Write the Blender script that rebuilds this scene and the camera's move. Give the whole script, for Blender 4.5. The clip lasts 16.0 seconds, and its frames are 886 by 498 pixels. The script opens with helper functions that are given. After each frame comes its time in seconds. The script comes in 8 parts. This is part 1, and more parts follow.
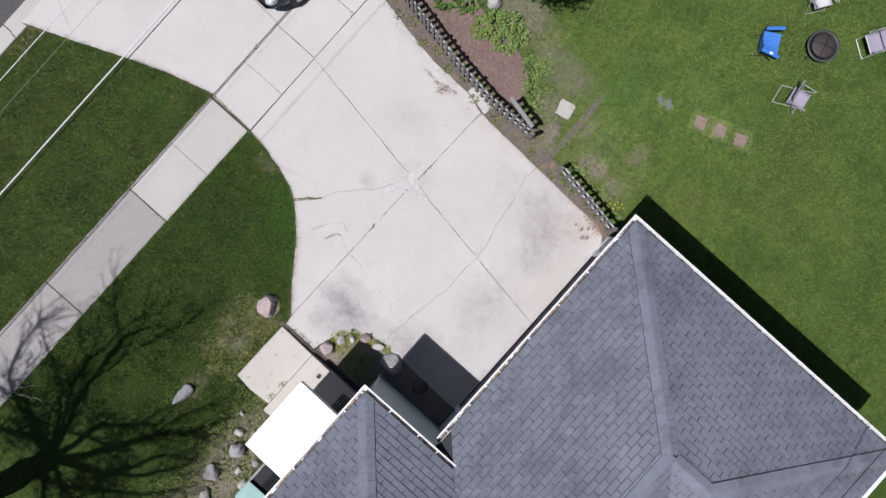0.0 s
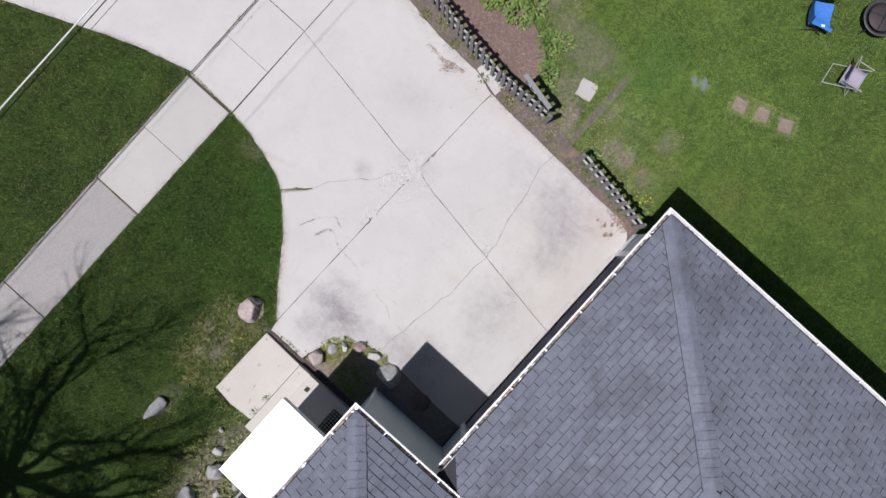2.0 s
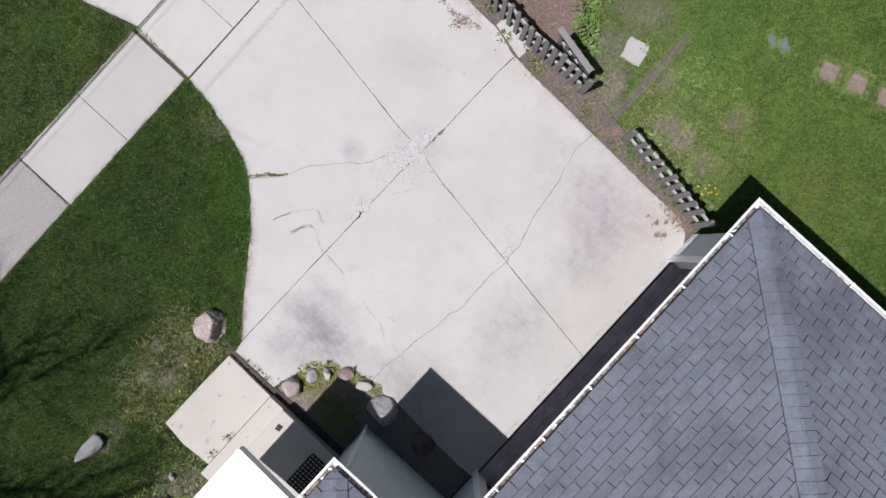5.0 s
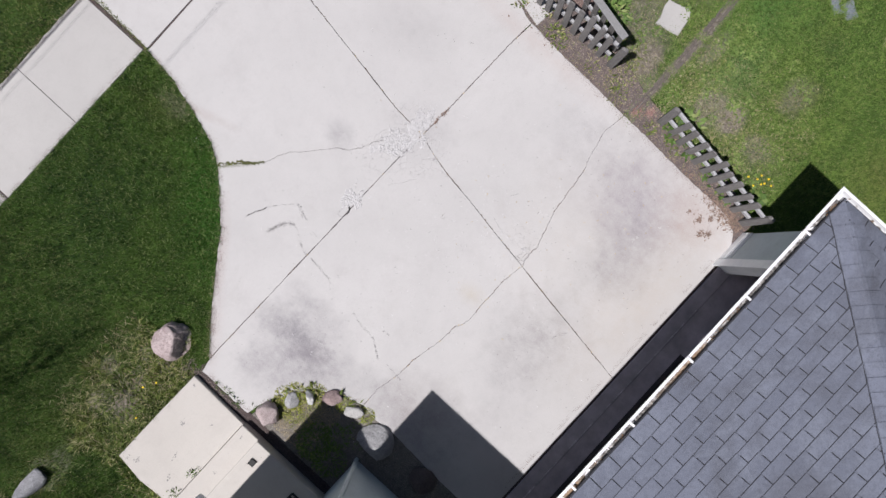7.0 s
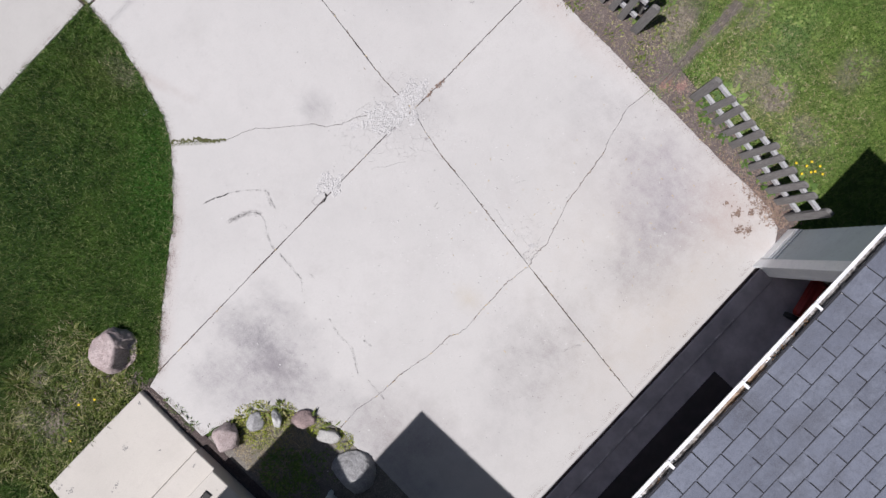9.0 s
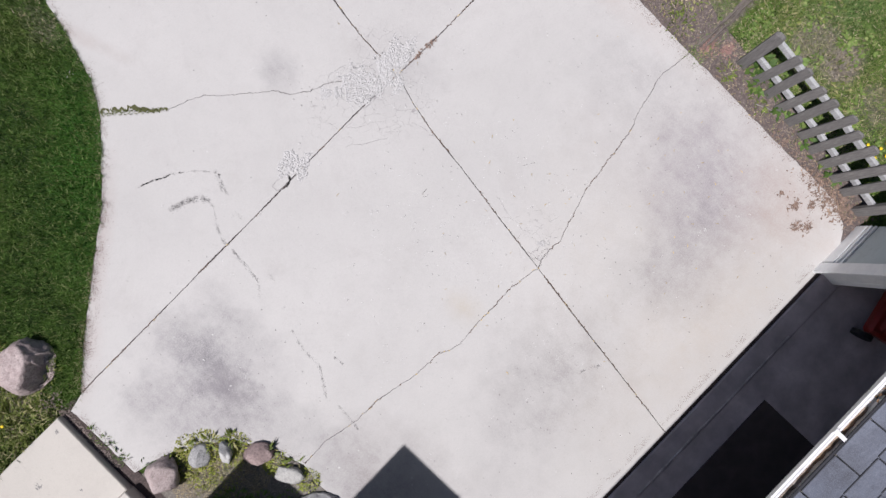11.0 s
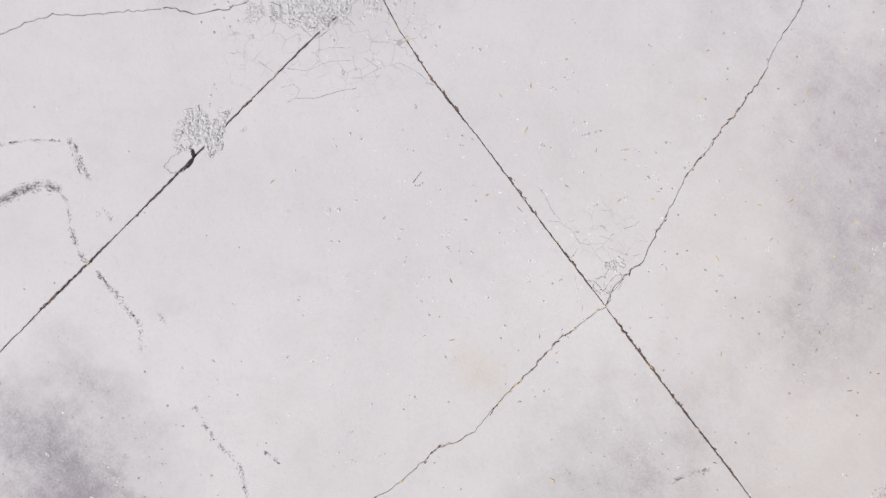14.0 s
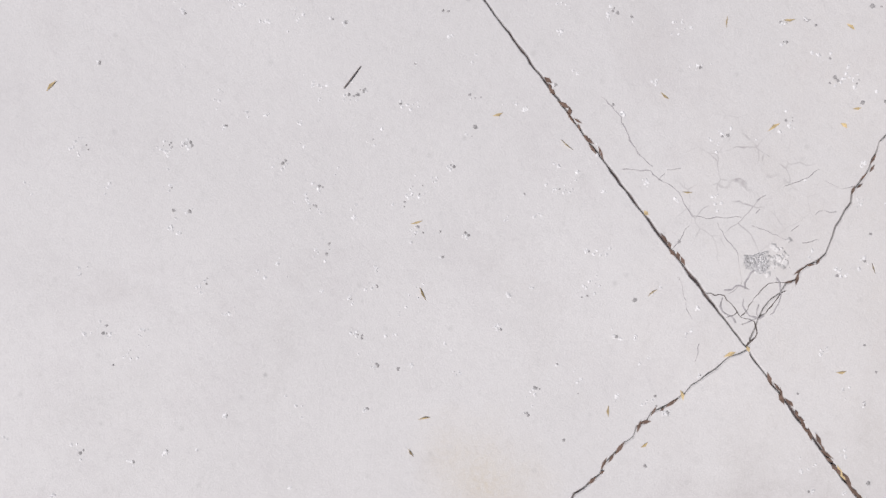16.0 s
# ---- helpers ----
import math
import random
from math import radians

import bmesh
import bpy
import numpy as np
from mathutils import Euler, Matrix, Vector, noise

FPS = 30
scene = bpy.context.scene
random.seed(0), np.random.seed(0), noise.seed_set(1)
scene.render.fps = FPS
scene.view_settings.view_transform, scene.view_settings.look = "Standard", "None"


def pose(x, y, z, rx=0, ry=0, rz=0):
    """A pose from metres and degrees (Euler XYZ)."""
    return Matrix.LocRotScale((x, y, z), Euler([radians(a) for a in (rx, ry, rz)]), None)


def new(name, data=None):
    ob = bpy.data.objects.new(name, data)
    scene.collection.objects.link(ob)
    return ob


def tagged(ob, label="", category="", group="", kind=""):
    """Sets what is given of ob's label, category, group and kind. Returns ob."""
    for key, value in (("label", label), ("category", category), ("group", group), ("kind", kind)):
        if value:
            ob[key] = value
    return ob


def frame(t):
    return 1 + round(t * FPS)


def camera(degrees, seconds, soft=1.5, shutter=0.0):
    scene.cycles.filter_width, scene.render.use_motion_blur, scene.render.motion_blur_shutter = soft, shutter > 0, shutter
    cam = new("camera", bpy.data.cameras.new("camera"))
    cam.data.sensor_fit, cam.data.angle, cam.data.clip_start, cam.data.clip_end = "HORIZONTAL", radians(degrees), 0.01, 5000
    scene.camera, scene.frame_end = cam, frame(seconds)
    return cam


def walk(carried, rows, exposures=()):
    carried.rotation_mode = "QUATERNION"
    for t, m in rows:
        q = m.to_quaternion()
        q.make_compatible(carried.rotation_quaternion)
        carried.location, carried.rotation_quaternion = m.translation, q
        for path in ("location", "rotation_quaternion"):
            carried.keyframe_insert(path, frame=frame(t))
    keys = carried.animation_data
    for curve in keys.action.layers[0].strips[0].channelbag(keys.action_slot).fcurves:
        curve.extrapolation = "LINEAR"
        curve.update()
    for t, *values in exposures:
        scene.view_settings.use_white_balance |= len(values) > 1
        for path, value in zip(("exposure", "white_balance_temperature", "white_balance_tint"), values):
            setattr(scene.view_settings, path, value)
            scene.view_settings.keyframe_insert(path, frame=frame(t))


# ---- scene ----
cam = camera(70.0, 16.0)
PATH = [
    (0, -0.000, -0.000, 15.515, -0.17, -0.53, -48.30),
    (0.5, 0.041, -0.033, 15.097, -0.19, -0.39, -48.24),
    (1, 0.066, -0.054, 14.675, -0.22, -0.19, -48.14),
    (1.5, 0.039, -0.078, 14.236, -0.25, -0.02, -48.06),
    (2, 0.017, -0.085, 13.774, -0.20, 0.14, -47.98),
    (2.5, 0.011, -0.071, 13.309, -0.20, 0.27, -47.90),
    (3, -0.015, -0.075, 12.842, -0.13, 0.38, -47.80),
    (3.5, -0.021, -0.063, 12.366, -0.13, 0.47, -47.73),
    (4, -0.031, -0.065, 11.880, -0.12, 0.54, -47.66),
    (6.5, -0.022, 0.017, 9.637, 0.07, 0.74, -47.56),
    (7, -0.072, 0.020, 9.262, 0.05, 0.68, -47.53),
    (7.5, -0.096, 0.023, 8.919, 0.11, 0.56, -47.43),
    (8, -0.133, 0.029, 8.583, 0.15, 0.47, -47.36),
    (8.5, -0.143, -0.009, 8.232, 0.19, 0.37, -47.16),
    (9, -0.113, -0.042, 7.850, 0.19, 0.29, -46.95),
    (11.5, -0.037, -0.136, 6.026, 0.22, 0.26, -46.24),
    (12, 0.009, -0.080, 5.644, 0.17, 0.24, -46.15),
    (12.5, 0.012, -0.036, 5.231, 0.18, 0.24, -46.07),
    (13, 0.010, -0.014, 4.789, 0.14, 0.21, -46.01),
    (13.5, 0.008, -0.011, 4.334, 0.19, 0.28, -45.95),
    (14, 0.018, 0.001, 3.838, 0.27, 0.30, -45.87),
    (14.5, 0.012, 0.003, 3.312, 0.41, 0.26, -45.83),
    (15, 0.005, -0.008, 2.736, 0.52, 0.10, -45.80),
    (15.5, 0.036, -0.022, 2.185, 0.75, 0.19, -45.74),
    (16, 0.040, -0.112, 1.836, 0.57, 0.30, -45.73),
]
walk(cam, [(t, pose(x, y, z, a, b, c)) for t, x, y, z, a, b, c in PATH], ((0, 0.0, 6500, 12), (11.5, 0.0, 6500, 12), (13.0, -0.035, 6500, 12)))

SUN_TRAVEL = math.radians(-18.3)   # the way the shadows fall, from +x
SUN_HEIGHT = math.radians(64.0)
world = bpy.data.worlds.new("sky")
world.use_nodes = True
scene.world = world
_sky = world.node_tree.nodes.new("ShaderNodeTexSky")
_sky.sky_type, _sky.sun_disc = "NISHITA", False
_sky.sun_elevation = SUN_HEIGHT
_sky.sun_rotation = math.pi / 2 - (SUN_TRAVEL + math.pi)
_sky.air_density, _sky.dust_density, _sky.ozone_density = 1.0, 2.4, 6.0
_bg = world.node_tree.nodes["Background"]
_bg.inputs["Strength"].default_value = 0.038
world.node_tree.links.new(_sky.outputs[0], _bg.inputs["Color"])
_sun = bpy.data.lights.new("sun", "SUN")
_sun.energy, _sun.angle, _sun.color = 4.92, radians(0.7), (1.0, 0.982, 0.985)
sun = new("sun", _sun)
_way = Vector((math.cos(SUN_TRAVEL) * math.cos(SUN_HEIGHT), math.sin(SUN_TRAVEL) * math.cos(SUN_HEIGHT), -math.sin(SUN_HEIGHT)))
sun.matrix_world = Matrix.Translation(-30 * _way) @ _way.to_track_quat("-Z", "Y").to_matrix().to_4x4()

# ---- materials ----


class Nodes:
    """A short way to wire up one material."""

    def __init__(self, name):
        self.m = bpy.data.materials.new(name)
        self.m.use_nodes = True
        self.t = self.m.node_tree
        self.bsdf = self.t.nodes["Principled BSDF"]
        self.pos = self.t.nodes.new("ShaderNodeNewGeometry").outputs["Position"]
        self.obj = self.t.nodes.new("ShaderNodeTexCoord").outputs["Object"]

    def put(self, socket, value):
        if hasattr(value, "links") or hasattr(value, "is_linked"):
            self.t.links.new(value, socket)
        elif isinstance(value, tuple) and len(value) == 3 and socket.type == "RGBA":
            socket.default_value = (*value, 1)
        else:
            socket.default_value = value

    def noise(self, scale, detail=4.0, rough=0.55, at=None, warp=0.0):
        n = self.t.nodes.new("ShaderNodeTexNoise")
        self.put(n.inputs["Vector"], at or self.pos)
        for key, value in (("Scale", scale), ("Detail", detail), ("Roughness", rough), ("Distortion", warp)):
            n.inputs[key].default_value = value
        return n.outputs["Fac"]

    def cells(self, scale, at=None, feature="F1"):
        n = self.t.nodes.new("ShaderNodeTexVoronoi")
        n.feature = feature
        self.put(n.inputs["Vector"], at or self.pos)
        n.inputs["Scale"].default_value = scale
        return n.outputs["Distance"]

    def warped(self, amount, scale):
        """The place, shaken by noise."""
        w = self.t.nodes.new("ShaderNodeTexNoise")
        w.inputs["Scale"].default_value, w.inputs["Detail"].default_value = scale, 3.0
        self.put(w.inputs["Vector"], self.pos)
        m = self.t.nodes.new("ShaderNodeVectorMath")
        m.operation = "MULTIPLY_ADD"
        self.put(m.inputs[0], w.outputs["Color"])
        m.inputs[1].default_value = (amount, amount, amount)
        self.put(m.inputs[2], self.pos)
        return m.outputs[0]

    def math(self, op, a, b=0.0, clamp=False):
        n = self.t.nodes.new("ShaderNodeMath")
        n.operation, n.use_clamp = op, clamp
        self.put(n.inputs[0], a)
        self.put(n.inputs[1], b)
        return n.outputs[0]

    def ramp(self, fac, lo, hi, a=0.0, b=1.0):
        n = self.t.nodes.new("ShaderNodeMapRange")
        self.put(n.inputs["Value"], fac)
        for key, value in (("From Min", lo), ("From Max", hi), ("To Min", a), ("To Max", b)):
            n.inputs[key].default_value = value
        return n.outputs[0]

    def mix(self, fac, a, b, blend="MIX"):
        n = self.t.nodes.new("ShaderNodeMix")
        n.data_type, n.blend_type = "RGBA", blend
        self.put(n.inputs["Factor"], fac)
        self.put(n.inputs[6], a)
        self.put(n.inputs[7], b)
        return n.outputs[2]

    def random(self):
        return self.t.nodes.new("ShaderNodeObjectInfo").outputs["Random"]

    def island(self):
        return self.t.nodes.new("ShaderNodeNewGeometry").outputs["Random Per Island"]

    def blob(self, x, y, rx, ry, turn=0.0, wobble=0.5, scale=2.0):
        """A soft uneven patch on the ground: 1 in its middle, 0 past its rim."""
        mp = self.t.nodes.new("ShaderNodeMapping")
        mp.vector_type = "TEXTURE"
        mp.inputs["Location"].default_value = (x, y, 0)
        mp.inputs["Rotation"].default_value = (0, 0, radians(turn))
        mp.inputs["Scale"].default_value = (rx, ry, 1000)
        self.put(mp.inputs["Vector"], self.pos)
        ln = self.t.nodes.new("ShaderNodeVectorMath")
        ln.operation = "LENGTH"
        self.put(ln.inputs[0], mp.outputs[0])
        r = self.math("ADD", ln.outputs["Value"], self.math("MULTIPLY", self.math("SUBTRACT", self.noise(scale, 5, 0.65), 0.5), wobble * 2))
        return self.ramp(r, 1.0, 0.0)

    def bump(self, height, strength=0.3, distance=0.01):
        n = self.t.nodes.new("ShaderNodeBump")
        n.inputs["Strength"].default_value, n.inputs["Distance"].default_value = strength, distance
        self.put(n.inputs["Height"], height)
        self.put(self.bsdf.inputs["Normal"], n.outputs[0])

    def done(self, colour, rough=0.8, metal=0.0, spec=0.5):
        self.put(self.bsdf.inputs["Base Color"], colour)
        self.put(self.bsdf.inputs["Roughness"], rough)
        self.put(self.bsdf.inputs["Metallic"], metal)
        self.put(self.bsdf.inputs["Specular IOR Level"], spec)
        return self.m


def simple(name, colour, rough=0.7, metal=0.0, vary=0.25, scale=18.0, grain=0.15, spec=0.5):
    """A surface with two scales of variation and fine relief."""
    n = Nodes(name)
    dark = tuple(c * (1 - vary) for c in colour)
    light = tuple(min(0.95, c * (1 + vary * 0.6)) for c in colour)
    c = n.mix(n.ramp(n.noise(scale, 5, 0.6), 0.3, 0.7), dark, light)
    c = n.mix(n.ramp(n.noise(scale * 7, 3), 0.55, 0.8, 0, 0.35), c, tuple(q * 0.6 for q in colour))
    n.bump(n.noise(scale * 9, 4, 0.7), grain, 0.004)
    return n.done(c, rough, metal, spec)


def concrete_material(name, base, stains=True, pebbly=False):
    n = Nodes(name)
    big = n.ramp(n.noise(0.55, 5, 0.6, warp=0.4), 0.32, 0.7)
    c = n.mix(big, tuple(q * 0.93 for q in base), tuple(min(0.9, q * 1.04) for q in base))
    c = n.mix(n.ramp(n.noise(5, 6, 0.7), 0.5, 0.78, 0, 0.22), c, tuple(q * 0.8 for q in base))
    grain = n.noise(150, 3, 0.7)
    c = n.mix(n.ramp(n.noise(38, 5, 0.75), 0.52, 0.74, 0, 0.26), c, tuple(q * 0.70 for q in base))
    c = n.mix(n.ramp(n.noise(1.7, 7, 0.75, warp=0.5), 0.54, 0.74, 0, 0.30), c, tuple(q * f for q, f in zip(base, (0.76, 0.735, 0.72))))
    c = n.mix(n.ramp(grain, 0.35, 0.75, 0.0, 0.22), c, tuple(q * 0.72 for q in base))
    c = n.mix(n.ramp(n.cells(9.0), 0.10, 0.03, 0, 0.28), c, tuple(q * 0.62 for q in base))
    c = n.mix(n.ramp(n.cells(3.1), 0.035, 0.012, 0, 0.7), c, tuple(q * 0.33 for q in base))
    c = n.mix(n.ramp(n.noise(3.2, 8, 0.8, warp=0.3), 0.5, 0.72, 0, 0.34), c, tuple(q * f for q, f in zip(base, (0.80, 0.775, 0.79))))
    c = n.mix(n.ramp(n.noise(13, 6, 0.8), 0.56, 0.74, 0, 0.30), c, tuple(q * 0.74 for q in base))
    if stains:
        net = n.cells(11.0, n.warped(0.10, 6.0), "DISTANCE_TO_EDGE")
        fine = n.ramp(net, 0.010, 0.024, 1.0, 0.0)
        for x, y, rx, ry in ((0.66, 1.22, 0.55, 0.42), (0.28, 1.70, 0.50, 0.42), (0.95, 1.75, 0.35, 0.45), (0.78, -0.60, 0.26, 0.22)):
            where = n.ramp(n.blob(x, y, rx, ry, 0, 0.4, 5.0), 0.05, 0.5)
            lost = n.ramp(n.noise(9, 3, 0.6), 0.40, 0.56)
            c = n.mix(n.math("MULTIPLY", n.math("MULTIPLY", fine, where), n.math("MULTIPLY", lost, 0.6), True), c, (0.22, 0.20, 0.205))
        grey, brown = (0.205, 0.192, 0.205), (0.42, 0.36, 0.27)
        along = n.t.nodes.new("ShaderNodeMapping")
        along.inputs["Scale"].default_value = (1.0, 0.40, 1.0)
        along.inputs["Rotation"].default_value = (0, 0, radians(8))
        n.put(along.inputs["Vector"], n.pos)
        drag = n.ramp(n.noise(9, 8, 0.82, along.outputs[0], 0.2), 0.34, 0.64, 0.5, 1.1)
        mottle = n.ramp(n.noise(3.2, 7, 0.75), 0.36, 0.60, 0.5, 1.1)
        speck = n.ramp(n.noise(64, 5, 0.85), 0.36, 0.62, 0.35, 1.0)
        streak = n.math("MULTIPLY", n.math("MULTIPLY", drag, mottle), n.math("MULTIPLY", speck, 1.35))
        for x, y, rx, ry, turn, strength, tone in (
            (1.7, -1.6, 2.0, 1.7, 0, 0.55, (0.455, 0.42, 0.385)), (-2.52, 0.86, 0.34, 0.72, 2, 0.95, (0.15, 0.143, 0.158)), (-2.55, 0.50, 0.28, 0.34, 20, 0.55, (0.17, 0.15, 0.165)), (-2.75, 0.65, 1.0, 1.0, 0, 0.72, (0.235, 0.218, 0.236)), (-2.05, 1.0, 0.25, 0.6, 0, 0.4, grey), (0.08, 2.36, 0.28, 0.30, 0, 0.55, grey),
            (2.15, -1.60, 1.25, 0.66, 40, 0.52, (0.25, 0.222, 0.25)), (2.25, -1.75, 0.9, 1.1, 8, 0.40, (0.25, 0.225, 0.25)), (2.35, -1.35, 1.0, 1.5, 25, 0.36, (0.28, 0.252, 0.275)), (1.55, -1.95, 0.8, 0.55, 38, 0.40, grey), (2.6, -2.3, 0.7, 0.7, 0, 0.32, (0.36, 0.27, 0.24)), (2.5, -0.3, 0.6, 1.0, 0, 0.3, grey), (1.2, -1.9, 0.5, 0.7, 20, 0.4, grey), (-0.1, -1.85, 1.0, 0.85, 0, 0.5, (0.23, 0.212, 0.21)),
            # the stain at (-2.15, -1.35) also deepens the house's shade in the colour
            (1.9, 2.6, 0.5, 0.7, 20, 0.2, grey), (-1.0, -1.9, 1.3, 0.7, 30, 0.25, grey), (-2.35, -0.75, 0.5, 0.6, 0, 0.35, grey), (-2.7, 0.25, 1.15, 0.36, -59, 0.6, grey), (-2.15, -1.35, 0.7, 0.9, 0, 0.7, (0.22, 0.19, 0.19)),
            (-0.35, -0.65, 0.22, 0.26, 0, 0.45, brown), (1.2, -2.55, 2.2, 0.8, 0, 0.5, (0.44, 0.39, 0.345)), (2.75, -2.2, 0.6, 0.9, 0, 0.25, (0.40, 0.29, 0.25)),
            (-3.2, 1.85, 0.9, 0.16, 38, 0.35, (0.42, 0.33, 0.31)), (-3.3, 0.9, 0.4, 0.5, 0, 0.3, grey), (-1.1, 4.2, 0.10, 0.9, 18, 0.5, (0.36, 0.29, 0.27)), (-2.35, 2.5, 0.9, 0.13, 36, 0.55, (0.38, 0.30, 0.28)), (-2.5, -1.6, 0.25, 1.1, 0, 0.5, grey), (0.9, 1.5, 0.6, 0.6, 30, 0.28, grey), (3.0, 1.0, 0.22, 2.2, 0, 0.35, (0.40, 0.30, 0.27)),
        ):
            c = n.mix(n.math("MULTIPLY", n.math("MULTIPLY", n.blob(x, y, rx, ry, turn, 0.40, 5.5), strength), streak, True), c, tone)
    relief = n.math("ADD", n.math("MULTIPLY", grain, 0.5), n.noise(30, 5, 0.65))
    if pebbly:
        stones = n.cells(75)
        c = n.mix(n.ramp(stones, 0.2, 0.65, 0, 0.75), c, tuple(q * 0.5 for q in base))
        c = n.mix(n.ramp(n.noise(45, 3), 0.5, 0.75, 0, 0.5), c, (0.42, 0.395, 0.39))
        relief = n.math("SUBTRACT", 1.0, stones)
    n.bump(relief, 0.35, 0.006)
    return n.done(c, 0.9, 0.0, 0.3)


CONCRETE = concrete_material("driveway_concrete", (0.492, 0.477, 0.468))
SIDEWALK = concrete_material("sidewalk_concrete", (0.435, 0.42, 0.405), stains=False)
OLD_WALK = concrete_material("exposed_aggregate_concrete", (0.40, 0.38, 0.375), stains=False, pebbly=True)
STOOP = concrete_material("stoop_concrete", (0.50, 0.47, 0.435), stains=False)


def spall_material():
    n = Nodes("crumbled_concrete")
    c = n.mix(n.ramp(n.noise(75, 6, 0.8), 0.38, 0.62), (0.43, 0.418, 0.416), (0.615, 0.60, 0.598))
    c = n.mix(n.ramp(n.noise(22, 5, 0.7), 0.56, 0.76, 0, 0.5), c, (0.36, 0.35, 0.345))
    n.bump(n.noise(85, 5, 0.8), 0.9, 0.012)
    return n.done(c, 0.95, 0, 0.2)


SPALL = spall_material()
CHIP = simple("concrete_chips", (0.49, 0.475, 0.465), 0.95, vary=0.35, scale=40)


def soil_material(name, base, warm):
    n = Nodes(name)
    c = n.mix(n.ramp(n.noise(14, 6, 0.7), 0.3, 0.7), tuple(q * 0.55 for q in base), base)
    c = n.mix(n.ramp(n.noise(60, 4, 0.7), 0.5, 0.72, 0, 0.8), c, warm)
    c = n.mix(n.ramp(n.noise(2.2, 4), 0.45, 0.7, 0, 0.5), c, tuple(q * 0.6 for q in base))
    n.bump(n.noise(70, 5, 0.75), 0.5, 0.015)
    return n.done(c, 0.95, 0, 0.2)


SOIL = soil_material("garden_soil", (0.155, 0.125, 0.118), (0.33, 0.275, 0.255))
JOINT = soil_material("joint_dirt", (0.09, 0.072, 0.07), (0.21, 0.155, 0.14))
MOSS = soil_material("mossy_joint", (0.115, 0.12, 0.055), (0.17, 0.145, 0.075))
PLANT_SOIL = soil_material("dark_planter_soil", (0.20, 0.182, 0.165), (0.42, 0.385, 0.34))
MULCH = soil_material("red_brown_mulch", (0.20, 0.14, 0.125), (0.36, 0.275, 0.245))


# bare and worn spots of the lawn: middle, radii, how bare
THIN = [(-4.9, 2.05, 0.5, 0.35, 0.6), (-5.0, 1.95, 0.3, 0.22, 0.8), (-4.15, 1.95, 0.22, 0.16, 0.8), (-4.73, 2.57, 0.2, 0.16, 0.9), (-5.23, 2.39, 0.22, 0.16, 0.9), (-4.24, 2.3, 0.16, 0.14, 0.9), (-6.9, 0.3, 1.4, 0.7, 0.85), (-8.3, 0.2, 1.5, 0.7, 0.8), (4.4, -0.60, 1.3, 0.11, 1.0), (4.0, -1.4, 0.4, 0.32, 0.75), (4.2, 0.2, 0.7, 0.6, 0.7), (5.3, 0.6, 0.6, 1.1, 0.6), (-6.5, 2.2, 0.5, 0.3, 0.5), (-1.25, 4.45, 0.2, 0.35, 0.35), (6.61, -2.79, 0.28, 0.28, 0.6), (6.78, -3.29, 0.28, 0.28, 0.6), (6.94, -3.83, 0.28, 0.28, 0.6), (5.7, 2.2, 0.6, 0.9, 0.75), (3.75, -2.3, 0.5, 0.6, 0.2), (5.0, -2.25, 0.35, 0.22, 0.4), (3.65, -0.3, 0.4, 0.35, 0.6)]
THIN += [(4.09, -1.74, 0.30, 0.20, 0.95), (3.92, -0.24, 0.34, 0.22, 0.95), (4.68, -0.85, 0.36, 0.16, 0.6), (4.95, -2.12, 0.30, 0.18, 0.3), (4.03, -2.3, 0.22, 0.26, 0.6)]


def lawn_material():
    n = Nodes("lawn_ground")
    c = n.mix(n.ramp(n.noise(1.1, 5, 0.6), 0.35, 0.68), (0.042, 0.080, 0.017), (0.080, 0.132, 0.028))
    c = n.mix(n.ramp(n.noise(26, 6, 0.75), 0.42, 0.72, 0, 0.6), c, (0.018, 0.038, 0.009))
    c = n.mix(n.ramp(n.noise(4.5, 5, 0.7), 0.58, 0.75, 0, 0.5), c, (0.12, 0.105, 0.045))
    soil = n.mix(n.ramp(n.noise(20, 6, 0.7), 0.35, 0.65), (0.14, 0.12, 0.105), (0.34, 0.295, 0.25))
    for x, y, rx, ry, bare in THIN:
        c = n.mix(n.ramp(n.blob(x, y, rx * 1.15, ry * 1.15, 0, 0.5, 3.0), 0.0, 0.55, 0.0, bare), c, soil)
    n.bump(n.noise(55, 5, 0.8), 1.0, 0.03)
    return n.done(c, 0.95, 0, 0.15)


